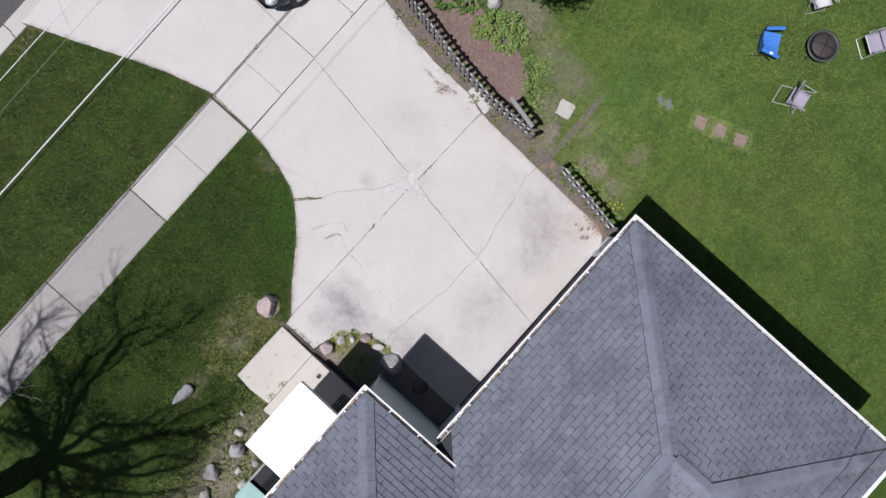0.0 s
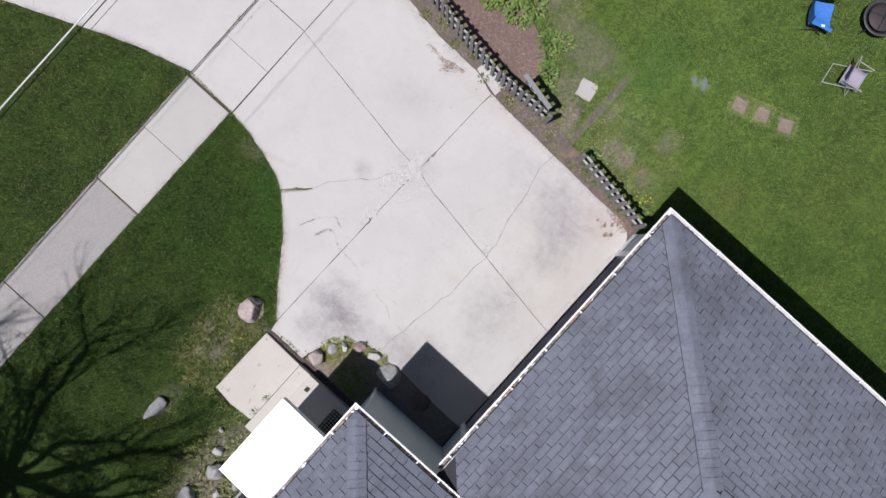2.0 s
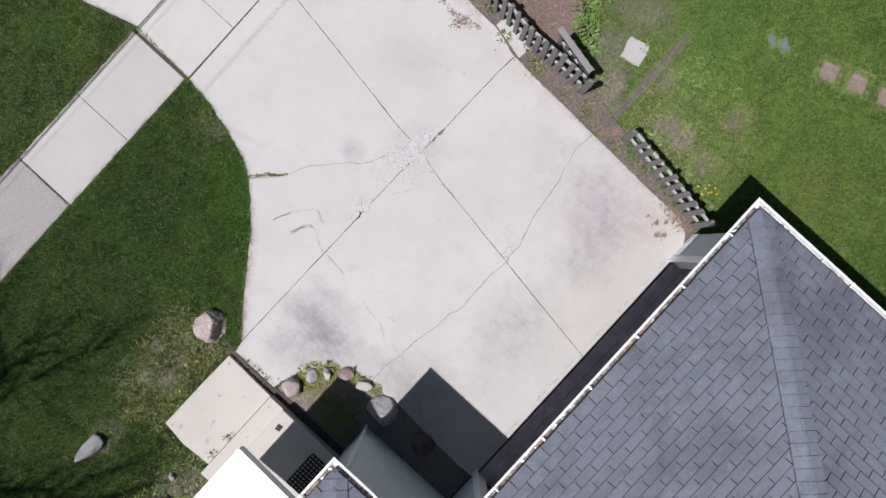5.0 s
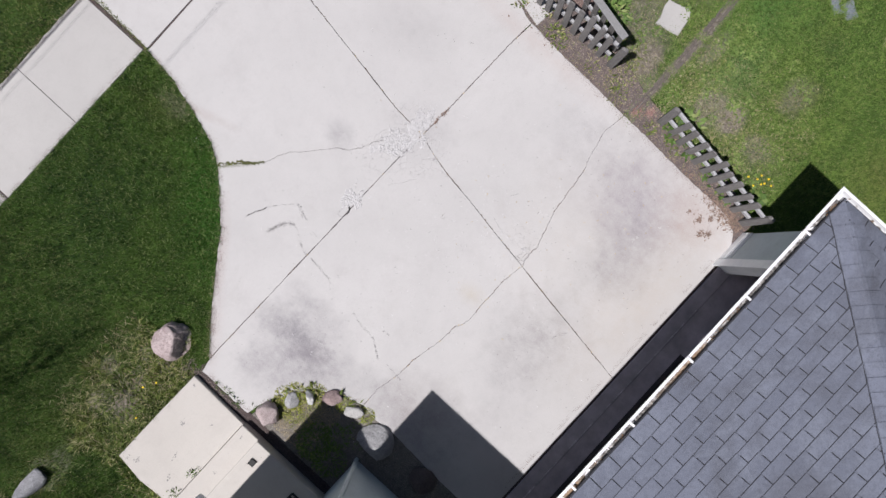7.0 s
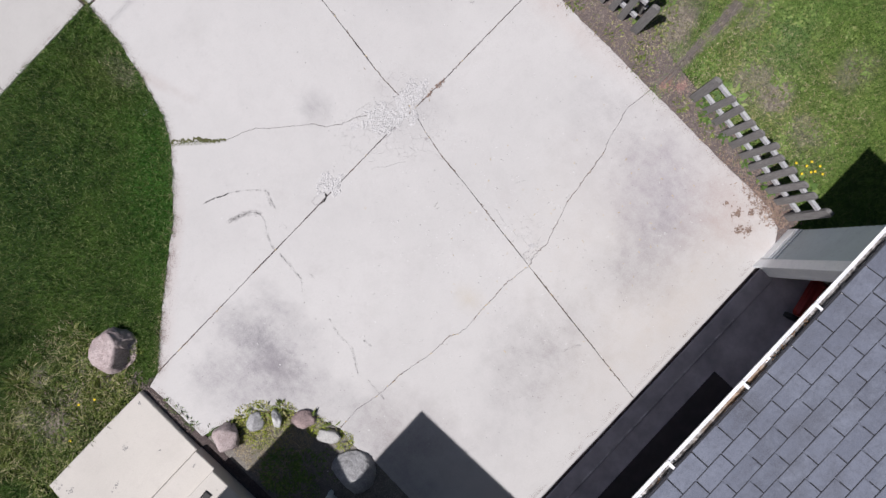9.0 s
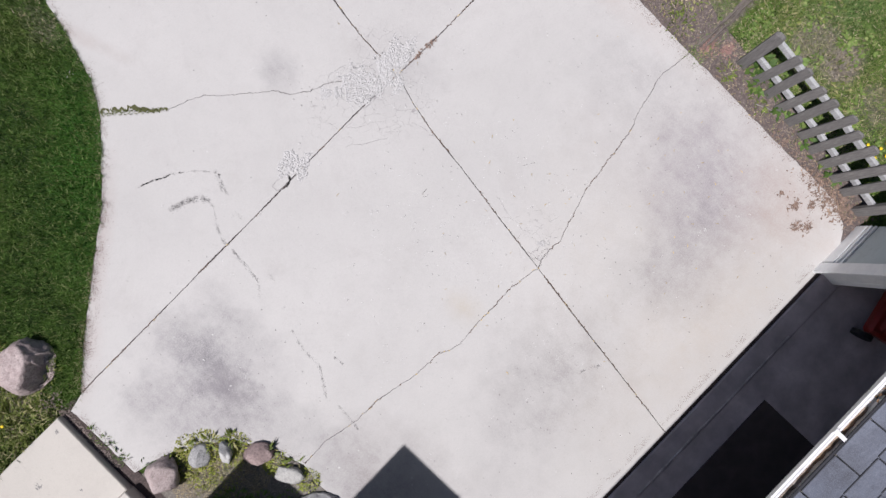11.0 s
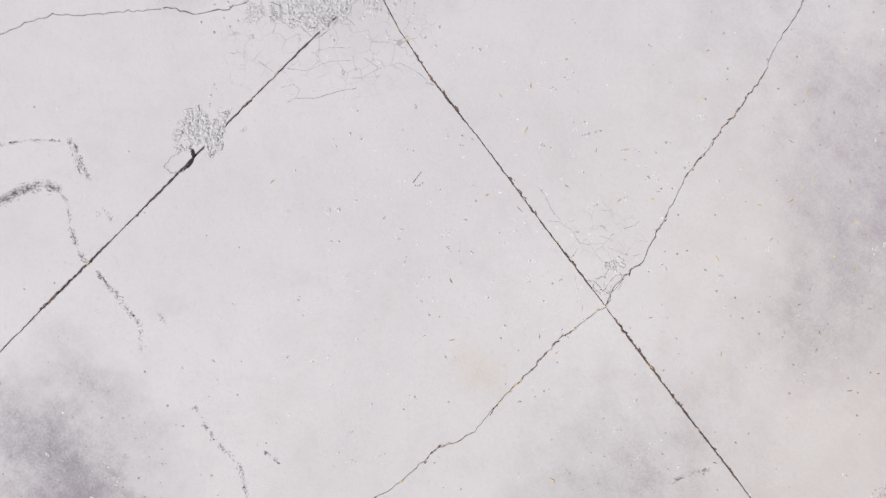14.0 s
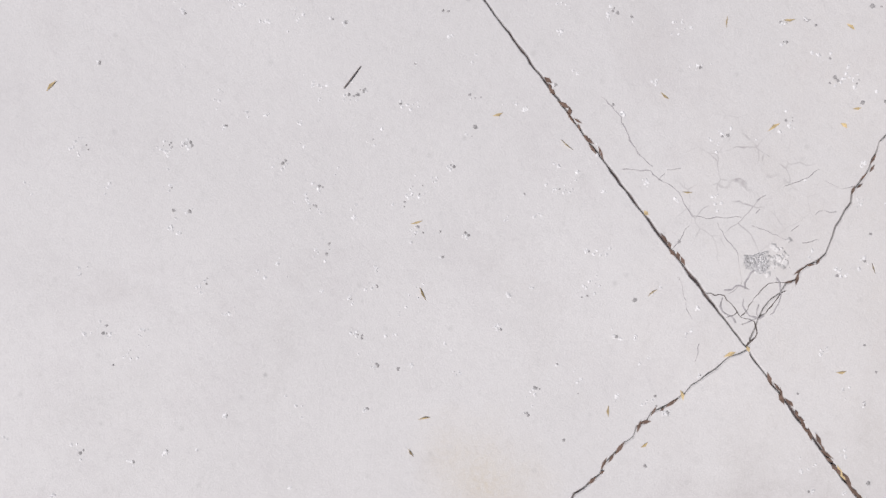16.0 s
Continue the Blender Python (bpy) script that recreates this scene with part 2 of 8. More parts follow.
def blade_material(name, dark, mid, dry, patch=0.45, dry_share=0.1, pale=(1.35, 1.12, 1.1), blotch=0.6, spots=()):
    """Blades that differ one by one, in patches and in broad drifts; a share of them is dry."""
    n = Nodes(name)
    r = n.island()
    c = n.mix(r, dark, mid)
    c = n.mix(n.ramp(n.noise(0.55, 5, 0.65, warp=0.7), 0.42, 0.62, 0, patch), c, tuple(min(1.0, q * f) for q, f in zip(mid, pale)))
    c = n.mix(n.ramp(n.noise(2.6, 6, 0.75), 0.46, 0.64, 0, blotch), c, tuple(q * 0.6 for q in dark))
    c = n.mix(n.ramp(n.noise(9, 4, 0.7), 0.48, 0.66, 0, blotch * 0.8), c, tuple(min(1.0, q * 1.4) for q in mid))
    c = n.mix(n.ramp(n.noise(34, 3, 0.7), 0.50, 0.66, 0, min(0.75, blotch)), c, tuple(q * 0.45 for q in dark))
    c = n.mix(n.ramp(n.noise(27, 3, 0.7), 0.54, 0.70, 0, min(0.7, blotch)), c, tuple(min(1.0, q * 1.75) for q in mid))
    for x, y, rx, ry, turn, strength, tint in spots:
        shade = n.mix(r, tuple(q * 0.45 for q in tint), tuple(q * 1.45 for q in tint))
        c = n.mix(n.math("MULTIPLY", n.blob(x, y, rx, ry, turn, 0.5, 2.2), strength, True), c, shade)
    lone = n.math("GREATER_THAN", n.math("FRACT", n.math("MULTIPLY", r, 37.0)), 1.0 - dry_share)
    c = n.mix(n.math("MULTIPLY", lone, 0.75), c, dry)
    return n.done(c, 0.65, 0, 0.25)


LAWN = lawn_material()
LUSH, DEEP = (0.042, 0.125, 0.016), (0.017, 0.046, 0.012)
GRASS = blade_material("front_grass_blades", (0.010, 0.034, 0.006), (0.066, 0.130, 0.022), (0.24, 0.27, 0.11), 0.5, 0.12, blotch=0.95, spots=((-2.0, 3.15, 1.6, 0.55, 47, 1.1, LUSH), (-1.45, 4.6, 0.35, 0.8, 12, 0.5, (0.10, 0.13, 0.03)), (-3.0, 4.5, 1.3, 1.0, 30, 0.75, DEEP), (-4.6, 3.6, 1.6, 0.9, 30, 0.45, DEEP), (-5.3, 2.5, 1.6, 0.7, 0, 0.55, (0.09, 0.13, 0.03))))
VERGE = blade_material("verge_grass_blades", (0.010, 0.028, 0.006), (0.052, 0.090, 0.015), (0.22, 0.22, 0.085), 0.6, 0.16, blotch=0.95, spots=((-4.5, 7.4, 2.5, 0.5, 0, 0.5, DEEP), (-1.9, 7.6, 0.5, 0.7, 20, 0.6, LUSH), (-3.5, 9.3, 2.5, 0.6, 0, 0.35, (0.07, 0.085, 0.02))))
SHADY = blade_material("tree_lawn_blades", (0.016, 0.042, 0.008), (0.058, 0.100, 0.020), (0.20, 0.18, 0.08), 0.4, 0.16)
BACK = blade_material("back_lawn_blades", (0.046, 0.095, 0.015), (0.138, 0.222, 0.044), (0.29, 0.28, 0.12), 0.6, 0.09, (1.3, 1.10, 1.1), 0.65, spots=((5.9, -0.9, 1.3, 1.0, 20, 0.8, (0.070, 0.170, 0.036)), (4.6, -1.3, 0.8, 0.55, 0, 0.7, (0.105, 0.175, 0.065)), (4.0, -1.5, 0.45, 0.7, 0, 0.55, (0.19, 0.19, 0.085)), (4.0, 0.0, 0.6, 0.5, 0, 0.55, (0.17, 0.185, 0.085)), (5.0, -2.25, 0.45, 0.3, -30, 0.75, (0.17, 0.15, 0.055)), (4.9, -3.9, 0.8, 0.6, 0, 0.6, (0.14, 0.145, 0.04)), (5.85, -2.1, 0.25, 0.3, 0, 0.8, (0.05, 0.09, 0.02)), (8.2, -4.6, 2.5, 1.2, 40, 0.4, (0.13, 0.16, 0.04)), (6.4, -5.5, 1.5, 2.0, 20, 0.4, (0.12, 0.15, 0.035)), (9.5, -3.2, 1.4, 1.2, 0, 0.4, (0.13, 0.165, 0.045))))
WEED = blade_material("weed_leaves", (0.050, 0.085, 0.018), (0.15, 0.19, 0.045), (0.34, 0.30, 0.15), 0.4, 0.22)
DRY = blade_material("dry_grass_blades", (0.19, 0.165, 0.10), (0.36, 0.31, 0.20), (0.52, 0.46, 0.34), blotch=0.3)
LEAF = blade_material("broad_leaves", (0.034, 0.075, 0.019), (0.090, 0.155, 0.036), (0.16, 0.21, 0.06), 0.4, 0.15, blotch=0.35)
TUFT = blade_material("yellow_green_tufts", (0.030, 0.055, 0.011), (0.165, 0.205, 0.05), (0.46, 0.41, 0.24), 0.4, 0.2)
BED_LEAF = blade_material("light_green_leaves", (0.060, 0.115, 0.026), (0.155, 0.235, 0.060), (0.24, 0.27, 0.10), 0.4, 0.15, blotch=0.3)
RIM_MOSS = blade_material("bright_moss_leaves", (0.16, 0.20, 0.030), (0.33, 0.37, 0.065), (0.42, 0.38, 0.16), 0.3, 0.15, blotch=0.3)
ASPHALT = simple("road_asphalt", (0.075, 0.075, 0.08), 0.92, vary=0.3, scale=25, grain=0.5)


def shingle_material(name, gain, vary=1.0):
    n = Nodes(name)
    r = n.random()
    i = n.island()
    f = n.ramp(n.math("FRACT", n.math("ADD", n.math("MULTIPLY", r, 7.31), i)), 0.0, 1.0, 0.5 - 0.5 * vary, 0.5 + 0.5 * vary)
    c = n.mix(f, tuple(gain * q for q in (0.114, 0.125, 0.163)), tuple(gain * q for q in (0.147, 0.160, 0.205)))
    c = n.mix(n.ramp(n.noise(0.9, 5, 0.65, warp=0.6), 0.48, 0.66, 0, 0.8), c, (0.082, 0.085, 0.104))
    c = n.mix(n.ramp(n.noise(2.4, 6, 0.75, warp=0.5), 0.5, 0.70, 0, 0.6), c, (0.205, 0.225, 0.277))
    # paler round the peak: the brighter look of the far slopes, put into the colour
    c = n.mix(n.math("MULTIPLY", n.blob(0.6, -6.6, 3.2, 2.6, 0, 0.6, 0.9), 0.5), c, (0.208, 0.229, 0.282))
    run = n.t.nodes.new("ShaderNodeMapping")
    run.inputs["Scale"].default_value = (0.35, 1.6, 1.0)
    n.put(run.inputs["Vector"], n.pos)
    c = n.mix(n.ramp(n.noise(2.2, 6, 0.7, run.outputs[0], 0.4), 0.54, 0.72, 0, 0.6), c, (0.066, 0.068, 0.084))
    c = n.mix(n.ramp(n.noise(24, 5, 0.75), 0.48, 0.72, 0, 0.55), c, (0.070, 0.073, 0.088))
    c = n.mix(n.ramp(n.noise(220, 2, 0.6), 0.45, 0.75, 0, 0.6), c, (0.23, 0.24, 0.28))
    c = n.mix(n.ramp(n.noise(110, 3, 0.6), 0.55, 0.75, 0, 0.6), c, (0.04, 0.041, 0.05))
    n.bump(n.noise(260, 3, 0.7), 0.5, 0.004)
    return n.done(c, 0.9, 0, 0.3)


SHINGLE = shingle_material("asphalt_shingle", 1.0)
# the same shingle lightened: the brighter look of the tilted caps, in the colour
CAP = shingle_material("lighter_cap_shingle", 1.2, 0.35)
TAB_EDGE = simple("raw_asphalt_edge", (0.060, 0.062, 0.074), 0.95, grain=0.1)
DECK = simple("roofing_felt", (0.035, 0.035, 0.042), 0.95, grain=0.1)
GUTTER = simple("white_gutter_aluminium", (0.74, 0.74, 0.75), 0.45, vary=0.12, scale=8, grain=0.05)


def trough_material():
    """Pale metal under a patchy film of dark grit, rusty here and there."""
    n = Nodes("dirty_gutter_inside")
    c = n.mix(n.ramp(n.noise(16, 6, 0.75), 0.34, 0.52), (0.60, 0.58, 0.57), (0.12, 0.11, 0.105))
    c = n.mix(n.ramp(n.noise(1.3, 4, 0.6), 0.56, 0.68, 0, 0.75), c, (0.34, 0.22, 0.13))
    n.bump(n.noise(60, 4, 0.7), 0.3, 0.004)
    return n.done(c, 0.8)


TROUGH = trough_material()
LITTER = simple("leaf_litter", (0.24, 0.14, 0.075), 0.95, vary=0.6, scale=30, grain=0.8)
SIDING = simple("grey_green_siding", (0.61, 0.675, 0.68), 0.6, vary=0.08, scale=3, grain=0.05)
TRIM = simple("white_painted_trim", (0.90, 0.915, 0.93), 0.5, vary=0.08, scale=6, grain=0.05)
AWNING = simple("white_awning_metal", (0.78, 0.78, 0.785), 0.4, vary=0.03, scale=4, grain=0.02)
FLOOR = simple("garage_floor_concrete", (0.54, 0.49, 0.52), 0.8, vary=0.35, scale=3, grain=0.15)
INNER = simple("garage_inner_wall", (0.46, 0.44, 0.45), 0.9)
DARK_SHEET = simple("brown_black_sheet", (0.072, 0.056, 0.058), 0.8, vary=0.3, scale=6)
SCREEN = simple("sooty_brown_mesh", (0.052, 0.040, 0.043), 0.7, 0.2, vary=0.3, scale=40)
RIM_STEEL = simple("worn_steel_rim", (0.075, 0.078, 0.082), 0.5, 0.3, vary=0.3, scale=20)
BLACK = simple("black_rubber", (0.015, 0.015, 0.016), 0.7, vary=0.2)
STEEL = simple("blackened_steel", (0.014, 0.011, 0.012), 0.8, 0.1, vary=0.3, scale=10)
ALU = simple("bare_aluminium_tube", (0.55, 0.55, 0.56), 0.45, 0.7, vary=0.08)
SLING = simple("pale_lilac_grey_sling", (0.31, 0.28, 0.36), 0.8, vary=0.06, scale=60)
WHITE_SLING = simple("white_sling", (0.55, 0.55, 0.57), 0.8, vary=0.05, scale=60)
BLUE = simple("blue_polyester", (0.035, 0.165, 0.52), 0.75, vary=0.18, scale=20)
CABLE = simple("weathered_cable", (0.66, 0.66, 0.68), 0.6, vary=0.15)
GREY_CABLE = simple("grey_cable", (0.26, 0.27, 0.28), 0.6)


def wood_material(name, base):
    n = Nodes(name)
    mp = n.t.nodes.new("ShaderNodeMapping")
    mp.inputs["Scale"].default_value = (14, 14, 1.2)
    n.put(mp.inputs["Vector"], n.obj)
    g = n.noise(6, 6, 0.7, mp.outputs[0], 0.5)
    c = n.mix(n.ramp(g, 0.3, 0.7), tuple(q * 0.5 for q in base), tuple(q * 1.2 for q in base))
    c = n.mix(n.math("MULTIPLY", n.random(), 0.4), c, tuple(q * 0.6 for q in base))
    n.bump(g, 0.5, 0.005)
    return n.done(c, 0.9, 0, 0.2)


PICKET = wood_material("weathered_grey_wood", (0.215, 0.205, 0.20))
RAIL = wood_material("bleached_grey_wood", (0.46, 0.46, 0.47))
BOARD = wood_material("grey_weathered_board", (0.30, 0.295, 0.295))
TIMBER = wood_material("old_edging_timber", (0.21, 0.18, 0.165))


def rock_material(name, a, b):
    n = Nodes(name)
    c = n.mix(n.ramp(n.noise(5, 6, 0.65, n.obj, 0.8), 0.35, 0.65), a, b)
    c = n.mix(n.ramp(n.noise(40, 4, 0.7, n.obj), 0.48, 0.7, 0, 0.75), c, tuple(q * 0.4 for q in a))
    c = n.mix(n.ramp(n.noise(70, 3, 0.7, n.obj), 0.55, 0.7, 0, 0.6), c, tuple(min(0.8, q * 1.4) for q in a))
    c = n.mix(n.math("MULTIPLY", n.random(), 0.25), c, tuple(q * 0.7 for q in b))
    n.bump(n.noise(14, 7, 0.7, n.obj), 0.7, 0.03)
    return n.done(c, 0.85, 0, 0.3)


PINK_ROCK = rock_material("pink_granite", (0.50, 0.42, 0.41), (0.38, 0.30, 0.295))
GREY_ROCK = rock_material("grey_fieldstone", (0.42, 0.415, 0.42), (0.25, 0.245, 0.25))
PALE_ROCK = rock_material("pale_limestone", (0.50, 0.49, 0.47), (0.38, 0.37, 0.36))
DARK_GREY = rock_material("dark_grey_fieldstone", (0.31, 0.31, 0.325), (0.20, 0.20, 0.21))
BROWN_ROCK = rock_material("brown_fieldstone", (0.16, 0.125, 0.12), (0.11, 0.09, 0.085))
QUARTZ = rock_material("white_quartz_rock", (0.62, 0.61, 0.60), (0.48, 0.47, 0.47))
BROWN_PINK = rock_material("brown_pink_rock", (0.34, 0.26, 0.25), (0.26, 0.19, 0.185))
PAVER = rock_material("brown_stepping_stone", (0.31, 0.235, 0.205), (0.23, 0.175, 0.15))
SLATE = rock_material("blue_grey_flagstone", (0.20, 0.225, 0.25), (0.15, 0.17, 0.19))
BARK = rock_material("grey_brown_bark", (0.20, 0.175, 0.15), (0.13, 0.11, 0.095))
TWIG = rock_material("pale_twigs", (0.30, 0.285, 0.26), (0.21, 0.20, 0.18))
CAR = simple("dark_blue_grey_car_paint", (0.035, 0.04, 0.055), 0.25, 0.4, vary=0.05, scale=3, grain=0.0)
CAR_GLASS = simple("dark_car_glass", (0.012, 0.014, 0.016), 0.06, 0.0, vary=0.02, grain=0.0, spec=0.9)
LAMP_GLASS = simple("clear_lamp_lens", (0.62, 0.64, 0.66), 0.12, 0.3, vary=0.2, scale=30, grain=0.0)
TEAL = simple("pale_teal_paint", (0.22, 0.38, 0.37), 0.6, vary=0.15, scale=5)
RED = simple("red_enamel", (0.22, 0.02, 0.016), 0.35, vary=0.15)
YELLOW = simple("dandelion_yellow", (0.75, 0.55, 0.02), 0.8)

# ---- building helpers ----
rng = random.Random(7)
nrng = np.random.default_rng(7)


def mesh_of(name, verts, faces, material, smooth=False):
    me = bpy.data.meshes.new(name)
    me.from_pydata([tuple(v) for v in verts], [], faces)
    me.materials.append(material)
    if smooth:
        me.polygons.foreach_set("use_smooth", [True] * len(me.polygons))
    me.update()
    return me


def part(name, data, material=None, parent=None, label="", smooth=False, at=None):
    """Links a bmesh, (verts, faces) or a mesh as ONE mesh object, under a thing or a part where one is given."""
    if isinstance(data, bmesh.types.BMesh):
        bmesh.ops.recalc_face_normals(data, faces=data.faces)
        me = bpy.data.meshes.new(name)
        data.to_mesh(me)
        data.free()
        me.materials.append(material)
        if smooth:
            me.polygons.foreach_set("use_smooth", [True] * len(me.polygons))
    elif isinstance(data, tuple):
        me = mesh_of(name, data[0], data[1], material, smooth)
    else:
        me = data
    ob = new(name, me)
    if at is not None:
        ob.matrix_basis = at
    if parent:
        ob.parent = parent
    return tagged(ob, label)


def thing(name, label, category, at=None, group="", kind=""):
    ob = new(name)
    ob.empty_display_size = 0.1
    if at is not None:
        ob.matrix_basis = at
    return tagged(ob, label, category, group, kind)


def box(bm, centre, size, turn=None, bevel=0.0):
    m = Matrix.Translation(centre) @ (turn.to_4x4() if turn else Matrix()) @ Matrix.Diagonal((*size, 1))
    made = bmesh.ops.create_cube(bm, size=1.0, matrix=m)
    if bevel:
        edges = list({e for v in made["verts"] for e in v.link_edges})
        bmesh.ops.bevel(bm, geom=edges, offset=bevel, segments=1, affect="EDGES")
    return bm


def boxes(*rows, bevel=0.0):
    bm = bmesh.new()
    for centre, size in rows:
        box(bm, centre, size, None, bevel)
    return bm


def tube(points, radii, sides=8, caps=True):
    """Verts and faces of a round tube along points."""
    verts, faces = [], []
    pts = [Vector(p) for p in points]
    side = None
    for i, p in enumerate(pts):
        way = (pts[min(i + 1, len(pts) - 1)] - pts[max(i - 1, 0)]).normalized()
        if side is None:
            side = way.orthogonal().normalized()
        side = (side - way * side.dot(way)).normalized()
        up = way.cross(side)
        r = radii[i] if isinstance(radii, (list, tuple)) else radii
        for k in range(sides):
            a = 2 * math.pi * k / sides
            verts.append(p + side * math.cos(a) * r + up * math.sin(a) * r)
    for i in range(len(pts) - 1):
        for k in range(sides):
            a, b = i * sides + k, i * sides + (k + 1) % sides
            faces.append((a, b, b + sides, a + sides))
    if caps:
        faces.append(tuple(range(sides))[::-1])
        faces.append(tuple(range((len(pts) - 1) * sides, len(pts) * sides)))
    return verts, faces


def joined(*pieces):
    verts, faces = [], []
    for v, f in pieces:
        n = len(verts)
        verts += list(v)
        faces += [tuple(i + n for i in q) for q in f]
    return verts, faces


def arc_tube(points, radius, sides=8, steps=6):
    """A tube through points with rounded corners."""
    pts = [Vector(p) for p in points]
    out = [pts[0]]
    for i in range(1, len(pts) - 1):
        a, b, c = pts[i - 1], pts[i], pts[i + 1]
        d = min((a - b).length, (c - b).length) * 0.3
        p, q = b + (a - b).normalized() * d, b + (c - b).normalized() * d
        for k in range(steps + 1):
            t = k / steps
            out.append(p * (1 - t) ** 2 + b * 2 * t * (1 - t) + q * t * t)
    out.append(pts[-1])
    return tube(out, radius, sides)


def triangles(name, verts, per, material, parent=None):
    """A fast mesh of separate small faces with per corners each, from an array."""
    n = len(verts)
    me = bpy.data.meshes.new(name)
    me.vertices.add(n)
    me.vertices.foreach_set("co", np.asarray(verts, dtype=np.float32).ravel())
    me.loops.add(n)
    me.loops.foreach_set("vertex_index", np.arange(n, dtype=np.int32))
    me.polygons.add(n // per)
    me.polygons.foreach_set("loop_start", np.arange(0, n, per, dtype=np.int32))
    me.materials.append(material)
    me.update(calc_edges=True)
    ob = new(name, me)
    if parent:
        ob.parent = parent
    return ob


def inside(poly, x, y):
    """Which of the points lie in the polygon."""
    hit = np.zeros(len(x), dtype=bool)
    n = len(poly)
    for i in range(n):
        (x0, y0), (x1, y1) = poly[i], poly[(i + 1) % n]
        if y0 != y1:
            cross = (y0 > y) != (y1 > y)
            hit ^= cross & (x < (x1 - x0) * (y - y0) / (y1 - y0) + x0)
    return hit


def slab(poly, top, depth, edge=0.006):
    """A flat slab with a worn, chamfered upper edge; poly runs counter-clockwise."""
    n = len(poly)
    pts = [Vector((p[0], p[1])) for p in poly]
    ring = []
    for i in range(n):
        a, b = pts[i] - pts[i - 1], pts[(i + 1) % n] - pts[i]
        na, nb = Vector((-a.y, a.x)).normalized(), Vector((-b.y, b.x)).normalized()
        m = na + nb
        m = m.normalized() if m.length > 0.3 else na
        ring.append(pts[i] + m * edge)
    verts = [(p.x, p.y, top) for p in ring] + [(p.x, p.y, top - edge) for p in pts] + [(p.x, p.y, top - depth) for p in pts]
    faces = [tuple(range(n))]
    for i in range(n):
        j = (i + 1) % n
        faces += [(i, n + i, n + j, j), (n + i, 2 * n + i, 2 * n + j, n + j)]
    return verts, faces


# ---- borders of the concrete: joints, cracks and outer edges, each with its own gap ----


def border(points, gap, wander, step=0.05, seed=0):
    """A line of the plan, cut into short steps that wander a little, with half its gap at each point."""
    r = random.Random(seed)
    out = []
    for (x0, y0), (x1, y1) in zip(points, points[1:]):
        n = max(1, round(math.hypot(x1 - x0, y1 - y0) / step))
        for k in range(n):
            t = k / n
            nx, ny = -(y1 - y0), (x1 - x0)
            ln = math.hypot(nx, ny)
            w = wander * (noise.noise((x0 + (x1 - x0) * t * 1.0, (y0 + (y1 - y0) * t), seed)) * 1.4 + r.uniform(-0.5, 0.5)) if (k or out) else 0
            g = gap * (0.5 + 0.5 * abs(noise.noise(((x0 + (x1 - x0) * t) * 3, (y0 + (y1 - y0) * t) * 3, seed + 5.5))) * 3)
            g *= r.uniform(0.65, 1.4)
            out.append((x0 + (x1 - x0) * t + nx / ln * w, y0 + (y1 - y0) * t + ny / ln * w, g / 2))
    out.append((*points[-1], gap / 2))
    return out


def piece(*borders):
    """A slab's outline, counter-clockwise: (border, forwards?) one after the other, each set back by half its gap."""
    poly = []
    for b, forwards in borders:
        b = b if forwards else b[::-1]
        for i, (x, y, g) in enumerate(b):
            (x0, y0, _), (x1, y1, _) = b[max(i - 1, 0)], b[min(i + 1, len(b) - 1)]
            ln = math.hypot(x1 - x0, y1 - y0) or 1
            q = (x - (y1 - y0) / ln * g, y + (x1 - x0) / ln * g)
            if not poly or math.hypot(q[0] - poly[-1][0], q[1] - poly[-1][1]) > 0.012:
                poly.append(q)
    if math.hypot(poly[0][0] - poly[-1][0], poly[0][1] - poly[-1][1]) < 0.012:
        poly.pop()
    return poly


X_CROSS, S_CROSS = (0.89, 1.46), (0.455, -0.927)
ISLAND = [(-0.93, 5.29), (-0.98, 4.75), (-1.14, 4.14), (-1.29, 3.69), (-1.49, 3.36)]
ISLAND_LOW = [(-1.49, 3.36), (-1.66, 3.18), (-2.11, 2.74), (-2.79, 2.25), (-3.3, 1.86), (-3.66, 1.55)]
island_up = border(ISLAND, 0.0, 0.012, 0.08, 1)
island_low = border(ISLAND_LOW, 0.0, 0.016, 0.08, 2)
joint_north = border([(-0.93, 5.29), (1.45, 5.31)], 0.007, 0.002, 0.12, 3)
joint_north_east = border([(1.45, 5.31), (3.75, 5.30)], 0.007, 0.002, 0.12, 4)
joint_up = border([(1.45, 5.31), (1.25, 4.01), (0.92, 2.02), X_CROSS], 0.0095, 0.006, 0.03, 5)
joint_down = border([X_CROSS, (0.79, 1.15), (0.715, 0.80), (0.655, 0.34), (0.54, -0.33), S_CROSS], 0.0078, 0.004, 0.022, 6)
joint_low = border([S_CROSS, (0.34, -1.62), (0.14, -2.99)], 0.0078, 0.004, 0.022, 7)
joint_west = border([X_CROSS, (0.34, 1.49), (-0.74, 1.51), (-1.53, 1.52), (-3.66, 1.55)], 0.0085, 0.006, 0.022, 8)
joint_east = border([X_CROSS, (1.45, 1.43), (2.79, 1.41), (3.17, 1.38)], 0.010, 0.006, 0.03, 9)
crack_island = border([(-1.49, 3.36), (-1.24, 3.17), (-0.98, 2.90), (-0.86, 2.86), (-0.74, 2.81), (-0.61, 2.74), (-0.48, 2.60), (-0.36, 2.50), (-0.23, 2.38), (-0.08, 2.24), (0.0, 2.09), (0.16, 1.98), (0.34, 1.90), (0.52, 1.77), X_CROSS], 0.0048, 0.018, 0.03, 10)
